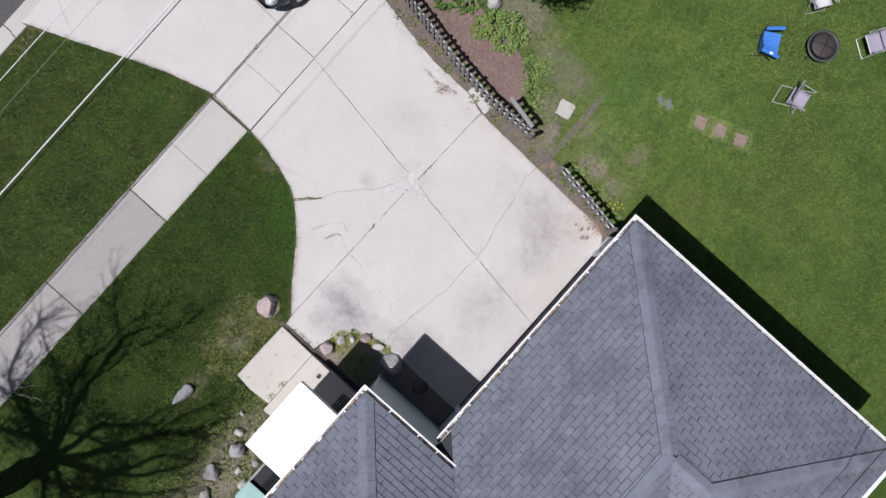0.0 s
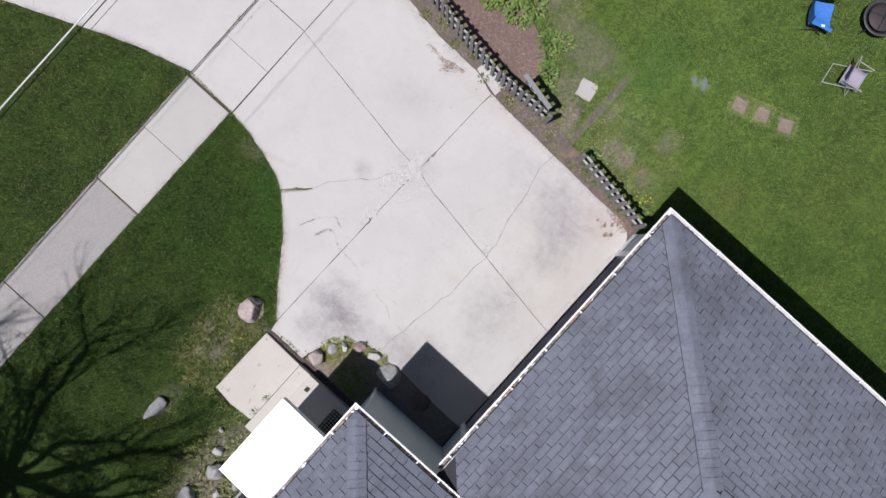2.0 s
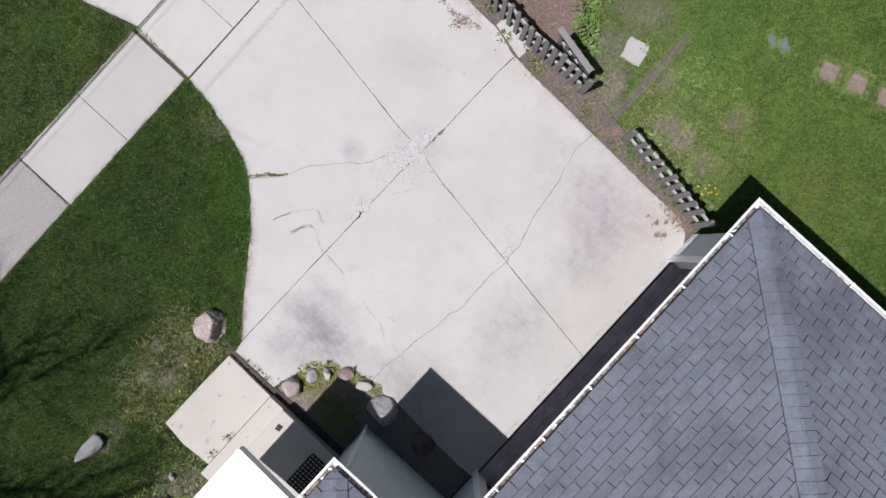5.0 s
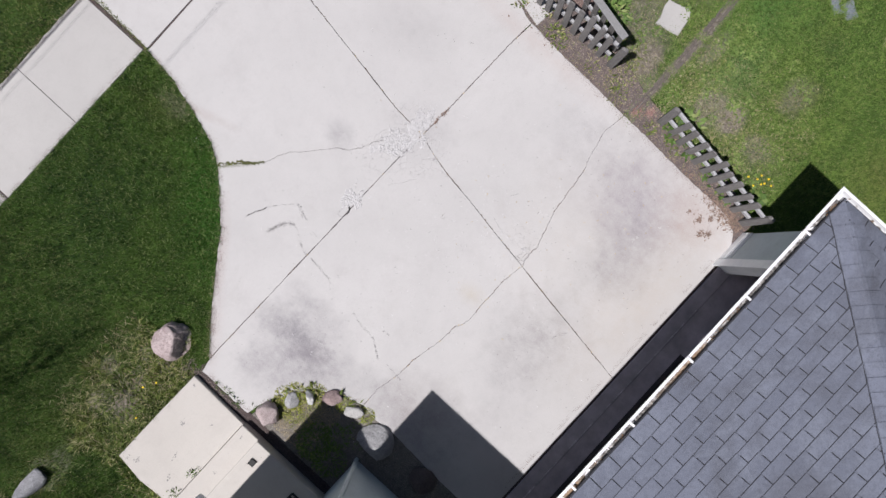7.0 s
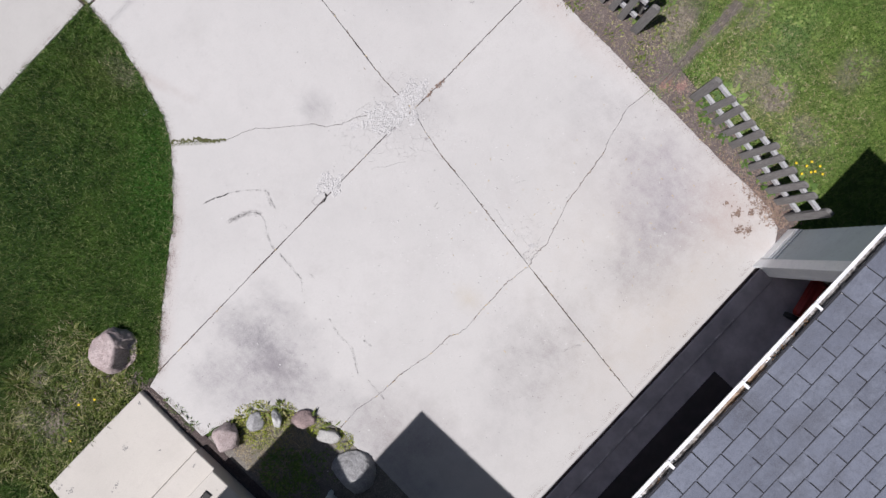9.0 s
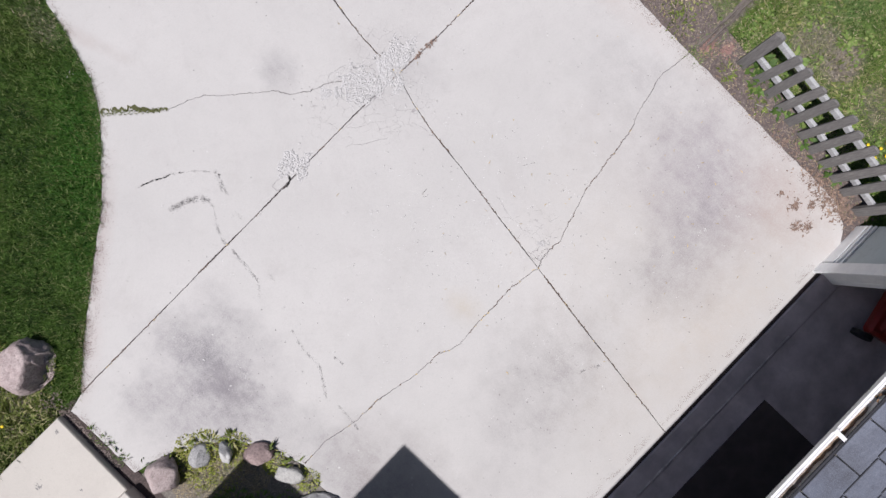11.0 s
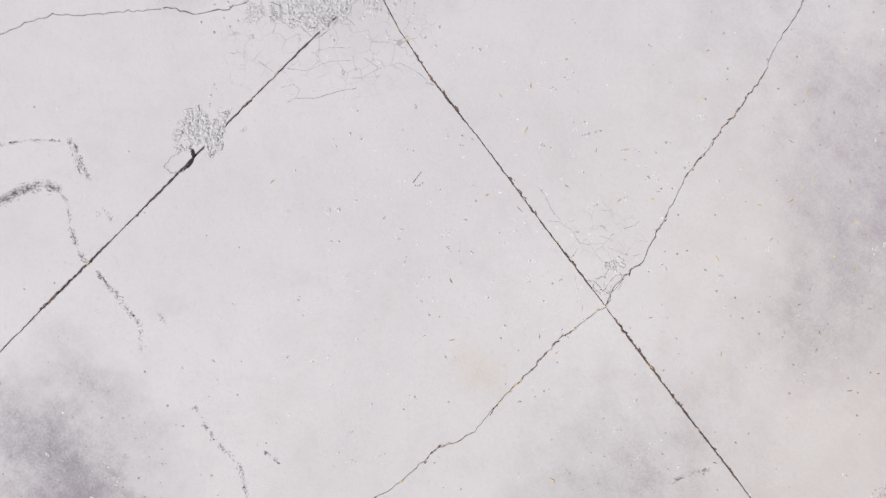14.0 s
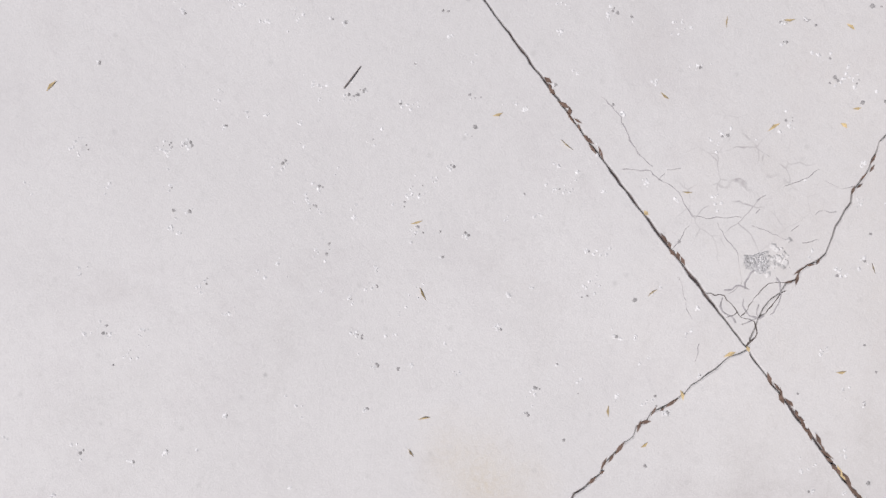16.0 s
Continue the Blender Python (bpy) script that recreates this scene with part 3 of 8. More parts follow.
crack_east = border([S_CROSS, (0.57, -0.88), (0.67, -0.88), (0.81, -0.89), (0.94, -0.85), (1.10, -0.80), (1.21, -0.77), (1.38, -0.71), (1.58, -0.70), (1.76, -0.67), (1.88, -0.67), (1.98, -0.65), (2.12, -0.64), (2.30, -0.57), (2.55, -0.52), (2.71, -0.48), (2.89, -0.51), (3.08, -0.53)], 0.0040, 0.014, 0.03, 11)
crack_west = border([S_CROSS, (0.35, -0.90), (0.21, -0.88), (0.10, -0.86), (-0.13, -0.87), (-0.26, -0.86), (-0.38, -0.86), (-0.52, -0.865), (-0.64, -0.88), (-0.76, -0.84), (-0.86, -0.79), (-1.20, -0.76), (-1.36, -0.72), (-1.63, -0.66), (-1.92, -0.65), (-2.30, -0.57), (-2.62, -0.58)], 0.0040, 0.014, 0.03, 12)
edge_ne = border([(3.17, 1.38), (3.33, 1.93), (3.35, 3.06), (3.51, 4.12), (3.66, 4.96), (3.75, 5.30)], 0.0, 0.02, 0.07, 13)
edge_e = border([(3.08, -0.53), (3.12, 0.2), (3.13, 0.69), (3.17, 1.38)], 0.0, 0.012, 0.07, 14)
edge_se = border([(2.66, -2.985), (2.90, -2.84), (3.01, -2.6), (3.05, -1.5), (3.08, -0.53)], 0.0, 0.014, 0.07, 15)
edge_s = border([(0.14, -2.99), (2.66, -2.985)], 0.0, 0.003, 0.2, 16)
edge_sw = border([(-2.69, -2.99), (0.14, -2.99)], 0.0, 0.003, 0.2, 17)
planter_low = border([(-2.62, -0.58), (-2.66, -0.84), (-2.62, -1.18), (-2.68, -1.98), (-2.69, -2.99)], 0.0, 0.012, 0.07, 18)
planter_up = border([(-3.86, 1.50), (-3.86, 0.60), (-3.66, 0.55), (-3.29, 0.36), (-2.93, 0.12), (-2.72, -0.29), (-2.62, -0.58)], 0.0, 0.012, 0.07, 19)
corner_w = border([(-3.66, 1.55), (-3.86, 1.50)], 0.0, 0.0, 0.2, 20)

driveway = thing("driveway", "cracked pale concrete driveway with stained and crumbling joints", "driveway", kind="structure")
DRIVE_PIECES = [
    piece((island_up, True), (crack_island, True), (joint_up, False), (joint_north, False)),
    piece((island_low, True), (joint_west, False), (crack_island, False)),
    piece((joint_up, True), (joint_east, True), (edge_ne, True), (joint_north_east, False)),
    piece((joint_down, True), (crack_east, True), (edge_e, True), (joint_east, False)),
    piece((joint_low, True), (edge_s, True), (edge_se, True), (crack_east, False)),
    piece((joint_west, True), (corner_w, True), (planter_up, True), (crack_west, False), (joint_down, False)),
    piece((crack_west, True), (planter_low, True), (edge_sw, True), (joint_low, False)),
]


for p in DRIVE_PIECES:
    part("concrete_slab", slab(p, 0.0, 0.11, 0.0035), CONCRETE, driveway)

# the strip where the sidewalk crosses, and the apron down to the street
for x0, x1, y0, y1 in ((-0.90, 0.26, 5.32, 6.555), (0.265, 1.455, 5.32, 6.555), (1.465, 2.90, 5.32, 6.555), (2.91, 4.3, 5.32, 6.555)):
    part("concrete_slab", slab([(x0, y0), (x1, y0), (x1, y1), (x0, y1)], 0.0, 0.11, 0.005), CONCRETE, driveway)
for poly in (
    [(-0.84, 6.57), (1.50, 6.57), (1.62, 8.8), (-1.62, 8.8), (-1.2, 7.75)],
    [(-1.63, 8.81), (1.62, 8.81), (1.7, 11.195), (-2.64, 11.195), (-2.25, 10.23)],
    [(1.51, 6.57), (4.35, 6.57), (4.7, 8.8), (1.63, 8.8)],
    [(1.63, 8.81), (4.71, 8.81), (5.3, 11.195), (1.71, 11.195)],
):
    part("concrete_slab", slab(poly, 0.0, 0.11, 0.006), CONCRETE, driveway)
# a short concrete strip outside the edge, beside the fence
part("concrete_slab", slab([(3.20, 1.30), (3.56, 1.26), (3.62, 1.95), (3.36, 1.98), (3.35, 1.93)], -0.004, 0.1, 0.008), CONCRETE, driveway)

# dirt bed under all joints
part("joint_filling", slab([(-2.6, -2.965), (2.6, -2.965), (2.95, -2.4), (3.05, 1.4), (3.28, 3.0), (3.6, 5.3), (4.2, 6.6), (5.0, 10.9), (-2.3, 10.9), (-1.1, 7.75), (-0.78, 6.6), (-0.86, 5.3), (-0.9, 4.75), (-1.06, 4.14), (-1.2, 3.69), (-1.55, 3.16), (-2.03, 2.66), (-2.7, 2.17), (-3.55, 1.52), (-3.6, 0.65), (-2.85, 0.2), (-2.6, -0.4)], -0.013, 0.05), JOINT, driveway)

sidewalk = thing("sidewalk", "concrete sidewalk slabs with dirt-filled joints beside the lawn", "sidewalk", kind="structure")
walk_joints = (-0.95, -2.42, -3.93, -6.98, -10.0, -13.0, -16.0, -19.0)
for i, (a, b) in enumerate(zip(walk_joints, walk_joints[1:])):
    ga, gb = (0.012 if i != 1 else 0.004), (0.012 if i else 0.004)
    s_edge = [(b + gb + (a - b - ga - gb) * k / 12, 5.35 + 0.02 * (-b / 12) + rng.uniform(-0.008, 0.008)) for k in range(13)]
    n_edge = [(a - ga - (a - b - ga - gb) * k / 12, 6.575 + rng.uniform(-0.012, 0.012)) for k in range(13)]
    part("concrete_slab", slab(s_edge + n_edge, 0.0 if i != 1 else -0.003, 0.1, 0.006), SIDEWALK if i < 2 else OLD_WALK, sidewalk)
part("joint_filling", slab([(-19, 5.36), (-0.9, 5.36), (-0.9, 6.54), (-19, 6.54)], -0.012, 0.04), JOINT, sidewalk)

# street
road = tagged(part("road", ([(-120, 11.55, -0.10), (120, 11.55, -0.10), (120, 19, -0.10), (-120, 19, -0.10)], [(0, 1, 2, 3)]), ASPHALT), "grey asphalt road beside a concrete kerb", "road", kind="structure")
kerb = thing("kerb", "pale concrete kerb and gutter along the road", "kerb", kind="structure")
for x in range(-30, 30, 3):
    if x + 3 <= -2.55 or x >= 5.3:
        part("kerb_stone", slab([(x + 0.01, 11.03), (x + 2.99, 11.03), (x + 2.99, 11.20), (x + 0.01, 11.20)], 0.03, 0.2, 0.02), SIDEWALK, kerb)
    part("gutter_stone", slab([(x + 0.01, 11.205), (x + 2.99, 11.205), (x + 2.99, 11.56), (x + 0.01, 11.56)], -0.09, 0.2, 0.01), SIDEWALK, kerb)
part("kerb_stone", slab([(-3.0, 11.03), (-2.6, 11.03), (-2.66, 11.2), (-3.0, 11.2)], 0.02, 0.2, 0.02), SIDEWALK, kerb)

# ground: one sheet with holes for nothing, finely cut near the place
GROUND_Z = -0.022


def ground_sheet():
    xs = [-600, -150, -50, -25] + [-14 + 0.5 * i for i in range(60)] + [25, 50, 150, 600]
    ys = [-600, -150, -50, -25] + [-14 + 0.5 * i for i in range(51)]
    ys = [y for y in ys if y < 11.02] + [11.03, 11.5, 19, 19.4, 40, 150, 600]
    verts, faces = [], []
    for y in ys:
        for x in xs:
            low = 11.1 < y < 19.2
            z = -0.35 if low else GROUND_Z + 0.008 * noise.noise((x * 0.7, y * 0.7, 3.0)) * (abs(x) < 20 and abs(y) < 20)
            verts.append((x, y, z))
    w = len(xs)
    for j in range(len(ys) - 1):
        for i in range(w - 1):
            a = j * w + i
            faces.append((a, a + 1, a + 1 + w, a + w))
    return verts, faces


ground = tagged(part("ground", ground_sheet(), LAWN, smooth=True), "green lawn with thin and darker patches", "lawn", kind="structure")

# beds
pad_gap = thing("soil_gap", "dark soil in the gap between driveway and pad", "soil", kind="structure")
part_bed = thing("garden_bed", "narrow strip of bare soil between driveway and picket fence", "garden bed", kind="structure")
EAST_BED = [(2.62, -2.985), (3.2, -2.985), (3.42, -2.2), (3.45, -1.2), (3.55, -0.5), (3.75, 0.15), (3.75, 1.2), (3.72, 2.2), (3.95, 3.2), (4.2, 4.3), (4.6, 5.4), (4.75, 6.5), (3.9, 6.5), (3.6, 4.8), (3.40, 3.5), (3.3, 2.2), (3.12, 1.2), (3.05, 0.0), (2.98, -2.0), (2.97, -2.6), (2.62, -2.88)]
part("soil", slab(EAST_BED, GROUND_Z + 0.012, 0.05, 0.01), SOIL, part_bed)
mulch_bed = thing("mulch_bed", "bed of red-brown bark mulch behind the fence", "garden bed", kind="structure")
MULCH_BED = [(3.78, 0.75), (4.35, 0.85), (4.75, 1.25), (5.0, 1.9), (5.1, 3.0), (5.3, 4.2), (5.2, 5.8), (4.3, 5.8), (4.25, 4.6), (3.98, 3.2), (3.78, 2.2)]
part("mulch", slab(MULCH_BED, GROUND_Z + 0.016, 0.05, 0.01), MULCH, mulch_bed)
planter = thing("planter_bed", "shaded soil bed edged with rocks beside the house", "garden bed", kind="structure")
PLANTER = [(-3.86, -1.05), (-3.3, -1.05), (-3.3, -2.95), (-2.68, -2.95), (-2.66, -1.9), (-2.6, -1.1), (-2.64, -0.55), (-2.74, -0.25), (-2.95, 0.1), (-3.3, 0.33), (-3.66, 0.5), (-3.86, 0.55)]
part("soil", slab(PLANTER, -0.014, 0.05, 0.01), PLANT_SOIL, planter)
part("soil", slab([(-4.0, -1.04), (-3.83, -1.04), (-3.83, 1.50), (-3.70, 1.55), (-3.97, 1.62)], GROUND_Z + 0.012, 0.04, 0.008), JOINT, pad_gap)

# ---- house: a hipped main roof over the garage, and a wing that stands forward ----
G_X, G_Y, G_Z = 3.11, -2.72, 2.53         # garage eave: east side, front side, height
G_BACK, PITCH = -9.98, 0.41
W_X, W_Y, W_Z, W_BACK, W_WEST = -3.16, -0.87, 2.76, -10.6, -13.0
HALF = 3.15
PEAK = (G_X - HALF, G_Y - HALF, G_Z + PITCH * HALF)
TAIL = (PEAK[0], G_BACK + HALF, PEAK[2])     # end of the short ridge that runs to the back
G_WEST, VALLEY_Y = G_X - 2 * HALF, G_Y - 2 * HALF
W_HALF = (W_Y - W_BACK) / 2
W_PEAK = (W_X - W_HALF, W_Y - W_HALF, W_Z + PITCH * W_HALF)

house = thing("house", "single-storey house with grey shingled hip roof and grey-green siding", "house")


def solid(faces_pts, drop):
    """A closed deck: sloping faces with the same faces a little lower."""
    verts, faces = [], []
    for pts in faces_pts:
        n = len(verts)
        verts += [Vector(p) for p in pts]
        faces.append(tuple(range(n, n + len(pts))))
    m = len(verts)
    verts += [v - Vector((0, 0, drop)) for v in verts]
    faces += [tuple(i + m for i in f[::-1]) for f in faces]
    return verts, faces


g_deck = solid([
    [(G_X, G_Y, G_Z), (PEAK[0], PEAK[1], PEAK[2]), (-7.0, PEAK[1], PEAK[2]), (-3.2, G_Y, G_Z)],
    [(G_X, G_BACK, G_Z), TAIL, PEAK, (G_X, G_Y, G_Z)],
    [(G_WEST, G_BACK, G_Z), TAIL, (G_X, G_BACK, G_Z)],
    [PEAK, TAIL, (G_WEST, G_BACK, G_Z), (G_WEST, VALLEY_Y, G_Z)],
    [(-7.0, VALLEY_Y, G_Z), (-7.0, PEAK[1], PEAK[2]), PEAK, (G_WEST, VALLEY_Y, G_Z)],
], 0.12)
roof = part("roof", g_deck, DECK, house, "grey asphalt shingle hip roof over the garage")
w_deck = solid([
    [(W_X, W_Y, W_Z), W_PEAK, (W_WEST + W_HALF, W_PEAK[1], W_PEAK[2]), (W_WEST, W_Y, W_Z)],
    [(W_X, W_BACK, W_Z), W_PEAK, (W_X, W_Y, W_Z)],
    [(W_WEST, W_BACK, W_Z), (W_WEST + W_HALF, W_PEAK[1], W_PEAK[2]), W_PEAK, (W_X, W_BACK, W_Z)],
    [(W_WEST, W_Y, W_Z), (W_WEST + W_HALF, W_PEAK[1], W_PEAK[2]), (W_WEST, W_BACK, W_Z)],
], 0.12)
wing_roof = part("roof", w_deck, DECK, house, "grey asphalt shingle roof of the forward wing")

TAB, COURSE = 0.305, 0.138
RUN = COURSE / math.hypot(1, PITCH)


def clip(poly, a, b, c):
    """The part of a polygon where a*u + b*v + c >= 0."""
    out = []
    for i, p in enumerate(poly):
        q = poly[(i + 1) % len(poly)]
        dp, dq = a * p[0] + b * p[1] + c, a * q[0] + b * q[1] + c
        if dp >= 0:
            out.append(p)
        if (dp >= 0) != (dq >= 0):
            t = dp / (dp - dq)
            out.append((p[0] + (q[0] - p[0]) * t, p[1] + (q[1] - p[1]) * t))
    return out


def edged(me, flags):
    """Cut edges and worn lower rims of the tabs show the black of raw asphalt."""
    me.materials.append(TAB_EDGE)
    me.polygons.foreach_set("material_index", flags)
    me.update()


def tab_mesh(poly, v0, v1, origin=(0, 0), lift=0.012, rim=0.0045):
    """One shingle tab: it lies on the slope, its lower edge proud, with the granules worn off along its rim. The flags mark bare faces."""
    u0, w0 = origin
    verts, faces, flags = [], [], []

    def level(u, v):
        return PITCH * (v - w0) + 0.004 + lift * (1 - (v - v0) / (v1 - v0))

    for cut, bare in ((clip(poly, 0, 1, -(v0 + rim)), 0), (clip(poly, 0, -1, v0 + rim), 1)):
        if len(cut) > 2:
            faces.append(tuple(range(len(verts), len(verts) + len(cut))))
            flags.append(bare)
            verts += [(u - u0, v - w0, level(u, v)) for u, v in cut]
    n, m = len(verts), len(poly)
    verts += [(u - u0, v - w0, level(u, v)) for u, v in poly] + [(u - u0, v - w0, PITCH * (v - w0) - 0.004) for u, v in poly]
    faces += [(n + k, n + m + k, n + m + (k + 1) % m, n + (k + 1) % m) for k in range(m)]
    flags += [1] * m
    return verts, faces, flags


def shingles(parent, frame_at, length, rise, halfplanes, single, seed, lift=0.012):
    """Courses of tabs on one slope; u runs along the eave, v up the slope in plan. single(u, v): whether a tab is an object of its own."""
    r = random.Random(seed)
    rest = []
    whole = None
    k = 0
    while k * RUN < rise:
        v0, v1 = k * RUN - (0.03 if k == 0 else 0), (k + 1) * RUN + 0.012
        shift = (k % 2) * TAB / 2 + r.uniform(-0.006, 0.006)
        for i in range(-2, int(length / TAB) + 3):
            u0 = i * TAB + shift
            gap = 0.0050 + 0.003 * (r.random() < 0.3)
            jag = r.uniform(-0.004, 0.004)
            poly = [(u0 + gap, v0 + jag), (u0 + TAB - gap, v0 + jag), (u0 + TAB - gap, v1), (u0 + gap, v1)]
            cut = poly
            for h in halfplanes:
                cut = clip(cut, *h)
                if len(cut) < 3:
                    break
            if len(cut) < 3:
                continue
            full = len(cut) == 4 and cut == poly
            if full and single(u0, v0):
                if whole is None:
                    tab = tab_mesh([(0.0058, 0), (TAB - 0.0058, 0), (TAB - 0.0058, v1 - v0), (0.0058, v1 - v0)], 0, v1 - v0, (0, 0), lift)
                    whole = mesh_of("shingle", tab[0], tab[1], SHINGLE)
                    edged(whole, tab[2])
                part("shingle", whole, None, parent, at=frame_at @ Matrix.Translation((u0, v0 + jag, PITCH * (v0 + jag) + r.uniform(0, 0.003))) @ pose(0, 0, 0, r.uniform(-0.3, 0.3), 0, r.uniform(-0.25, 0.25)))
            else:
                rest.append(tab_mesh(cut, v0, v1, (0, 0), lift))
        k += 1
    if rest:
        verts, faces = joined(*((v, f) for v, f, _ in rest))
        edged(tagged(part("shingles", ([frame_at @ Vector(v) for v in verts], faces), SHINGLE, parent), kind="stuff").data, [q for _, _, flags in rest for q in flags])


def eave_frame(corner, along, up, z):
    """The frame of a slope: u along the eave, v up the slope, both level."""
    return Matrix(((along[0], up[0], 0, corner[0]), (along[1], up[1], 0, corner[1]), (0, 0, 1, z), (0, 0, 0, 1)))


# garage front: u runs west from the corner, v to the back; bounded by the hip and by the valley to the wing
valley = (W_Z - G_Z) / PITCH
front = eave_frame((G_X, G_Y), (-1, 0), (0, -1), G_Z)
valley_u = G_X - W_X
shingles(roof, front, 9.5, HALF, [(1, -1, 0), (-1, 1, valley_u - valley + 0.02), (0, -1, HALF)], lambda u, v: 0.9 < u < 6.2 and v < 2.05, 11)
east = eave_frame((G_X, G_Y), (0, -1), (-1, 0), G_Z)
shingles(roof, east, 7.0, HALF, [(1, -1, 0), (-1, -1, G_Y - G_BACK), (0, -1, HALF)], lambda u, v: False, 12, 0.013)
back = eave_frame((G_X, G_BACK), (-1, 0), (0, 1), G_Z)
shingles(roof, back, 6.5, HALF, [(1, -1, 0), (-1, -1, 2 * HALF), (0, -1, HALF)], lambda u, v: False, 13)
west = eave_frame((G_WEST, G_BACK), (0, 1), (1, 0), G_Z)
shingles(roof, west, 5.0, HALF, [(1, -1, 0), (-1, 1, VALLEY_Y - G_BACK), (0, -1, HALF)], lambda u, v: False, 18)
south = eave_frame((PEAK[0], VALLEY_Y), (-1, 0), (0, 1), G_Z)
shingles(roof, south, 4.2, HALF, [(1, 1, -HALF), (-1, 0, HALF + 0.8), (0, -1, HALF)], lambda u, v: False, 19)
w_front = eave_frame((W_X, W_Y), (-1, 0), (0, -1), W_Z)
shingles(wing_roof, w_front, 9.8, W_HALF, [(1, -1, 0), (-1, -1, W_X - W_WEST), (0, -1, W_HALF)], lambda u, v: 0.2 < u < 3.2 and v < 1.2, 14)
w_east = eave_frame((W_X, W_Y), (0, -1), (-1, 0), W_Z)
shingles(wing_roof, w_east, 9.8, W_HALF, [(1, -1, 0), (-1, -1, W_Y - W_BACK), (0, -1, W_HALF)], lambda u, v: 0.2 < u < 2.4 and v < 0.9, 15, 0.016)
w_back = eave_frame((W_X, W_BACK), (-1, 0), (0, 1), W_Z)
shingles(wing_roof, w_back, 9.8, W_HALF, [(1, -1, 0), (-1, -1, W_X - W_WEST), (0, -1, W_HALF)], lambda u, v: False, 16)
w_west = eave_frame((W_WEST, W_Y), (0, -1), (1, 0), W_Z)
shingles(wing_roof, w_west, 9.8, W_HALF, [(1, -1, 0), (-1, -1, W_Y - W_BACK), (0, -1, W_HALF)], lambda u, v: False, 17)


def cap_row(parent, a, b, sides, drop, single=True):
    """Cap shingles, overlapping, along a hip or ridge from a up to b."""
    a, b = Vector(a), Vector(b)
    way = (b - a).normalized()
    side = Vector((way.y, -way.x, 0)).normalized()
    up = side.cross(way).normalized()
    if up.z < 0:
        up = -up
    n = int((b - a).length / 0.142)
    ln, w = 0.20, sides
    prof = [(-w, 0.010 - drop * w), (-0.02, 0.004), (0.02, 0.004), (w, 0.010 - drop * w)]
    verts, faces = [], []
    for s, lift in ((0.0, 0.016), (ln, 0.003)):
        for x, z in prof:
            verts.append((x, s, z + lift))
    for s in (0.0, ln):
        for x, z in prof:
            verts.append((x, s, z - 0.004))
    for i in range(3):
        faces += [(i, i + 1, i + 5, i + 4), (8 + i, i + 8 + 1, i + 1, i)]
    faces += [(0, 4, 12, 8), (3, 11, 15, 7)]
    me = mesh_of("cap_shingle", verts, faces, CAP)
    base = Matrix((side, way, up)).transposed().to_4x4()
    for k in range(n):
        part("cap_shingle", me, None, parent, at=Matrix.Translation(a + way * (k * 0.142 + rng.uniform(-0.004, 0.004)) + up * 0.006) @ base @ pose(rng.uniform(-0.004, 0.004), 0, 0, 0, 0, rng.uniform(-0.7, 0.7)))


def lifted(p, d=0.012):
    return (p[0], p[1], p[2] + d)


cap_row(roof, (G_X - 0.075, G_Y - 0.075, G_Z + 0.022), lifted(PEAK), 0.165, 0.285)
cap_row(roof, (G_X - 0.02, G_BACK + 0.02, G_Z + 0.012), lifted(TAIL), 0.165, 0.285)
cap_row(roof, (G_WEST + 0.02, G_BACK + 0.02, G_Z + 0.012), lifted(TAIL), 0.165, 0.285)
cap_row(roof, lifted(TAIL), lifted(PEAK), 0.165, PITCH)
cap_row(roof, (-6.0, PEAK[1], PEAK[2] + 0.012), (PEAK[0] + 0.1, PEAK[1], PEAK[2] + 0.012), 0.165, PITCH)
cap_row(wing_roof, (W_X - 0.075, W_Y - 0.075, W_Z + 0.022), lifted(W_PEAK), 0.165, 0.285)


def hip_line(parent, a, b, out, eave, up, r=0.011):
    """A dark line beside a hip: sealant in front, cap shade on the east; out is the way to the slope it lies on, whose
    eave passes through eave and rises along up.
    """
    a, b, out, up = Vector(a), Vector(b), Vector(out), Vector(up)
    pts = []
    for k in range(61):
        p = a.lerp(b, 0.01 + 0.98 * k / 60) + out * (0.172 + 0.006 * noise.noise((k * 0.7, a.x, a.y)))
        d = (Vector((p.x, p.y, 0)) - Vector((eave[0], eave[1], 0))).dot(up)
        pts.append((p.x, p.y, eave[2] + PITCH * d + 0.014))
    part("dark_hip_line", tube(pts, [r * (0.6 + 0.5 * abs(noise.noise((k * 0.9, 3, a.x)))) for k in range(61)], 6), DECK, parent, "dark line beside the hip caps")


R2 = math.sqrt(0.5)
hip_line(roof, (G_X, G_Y, G_Z), PEAK, (-R2, R2, 0), (G_X, G_Y, G_Z), (0, -1, 0), 0.006)
# east of the caps the dark line stands in for the shade they cast
hip_line(roof, (G_X, G_BACK, G_Z), TAIL, (R2, R2, 0), (G_X, G_Y, G_Z), (-1, 0, 0))
hip_line(roof, TAIL, PEAK, (1, 0, 0), (G_X, G_Y, G_Z), (-1, 0, 0))
hip_line(wing_roof, (W_X, W_Y, W_Z), W_PEAK, (R2, -R2, 0), (W_X, W_Y, W_Z), (-1, 0, 0))


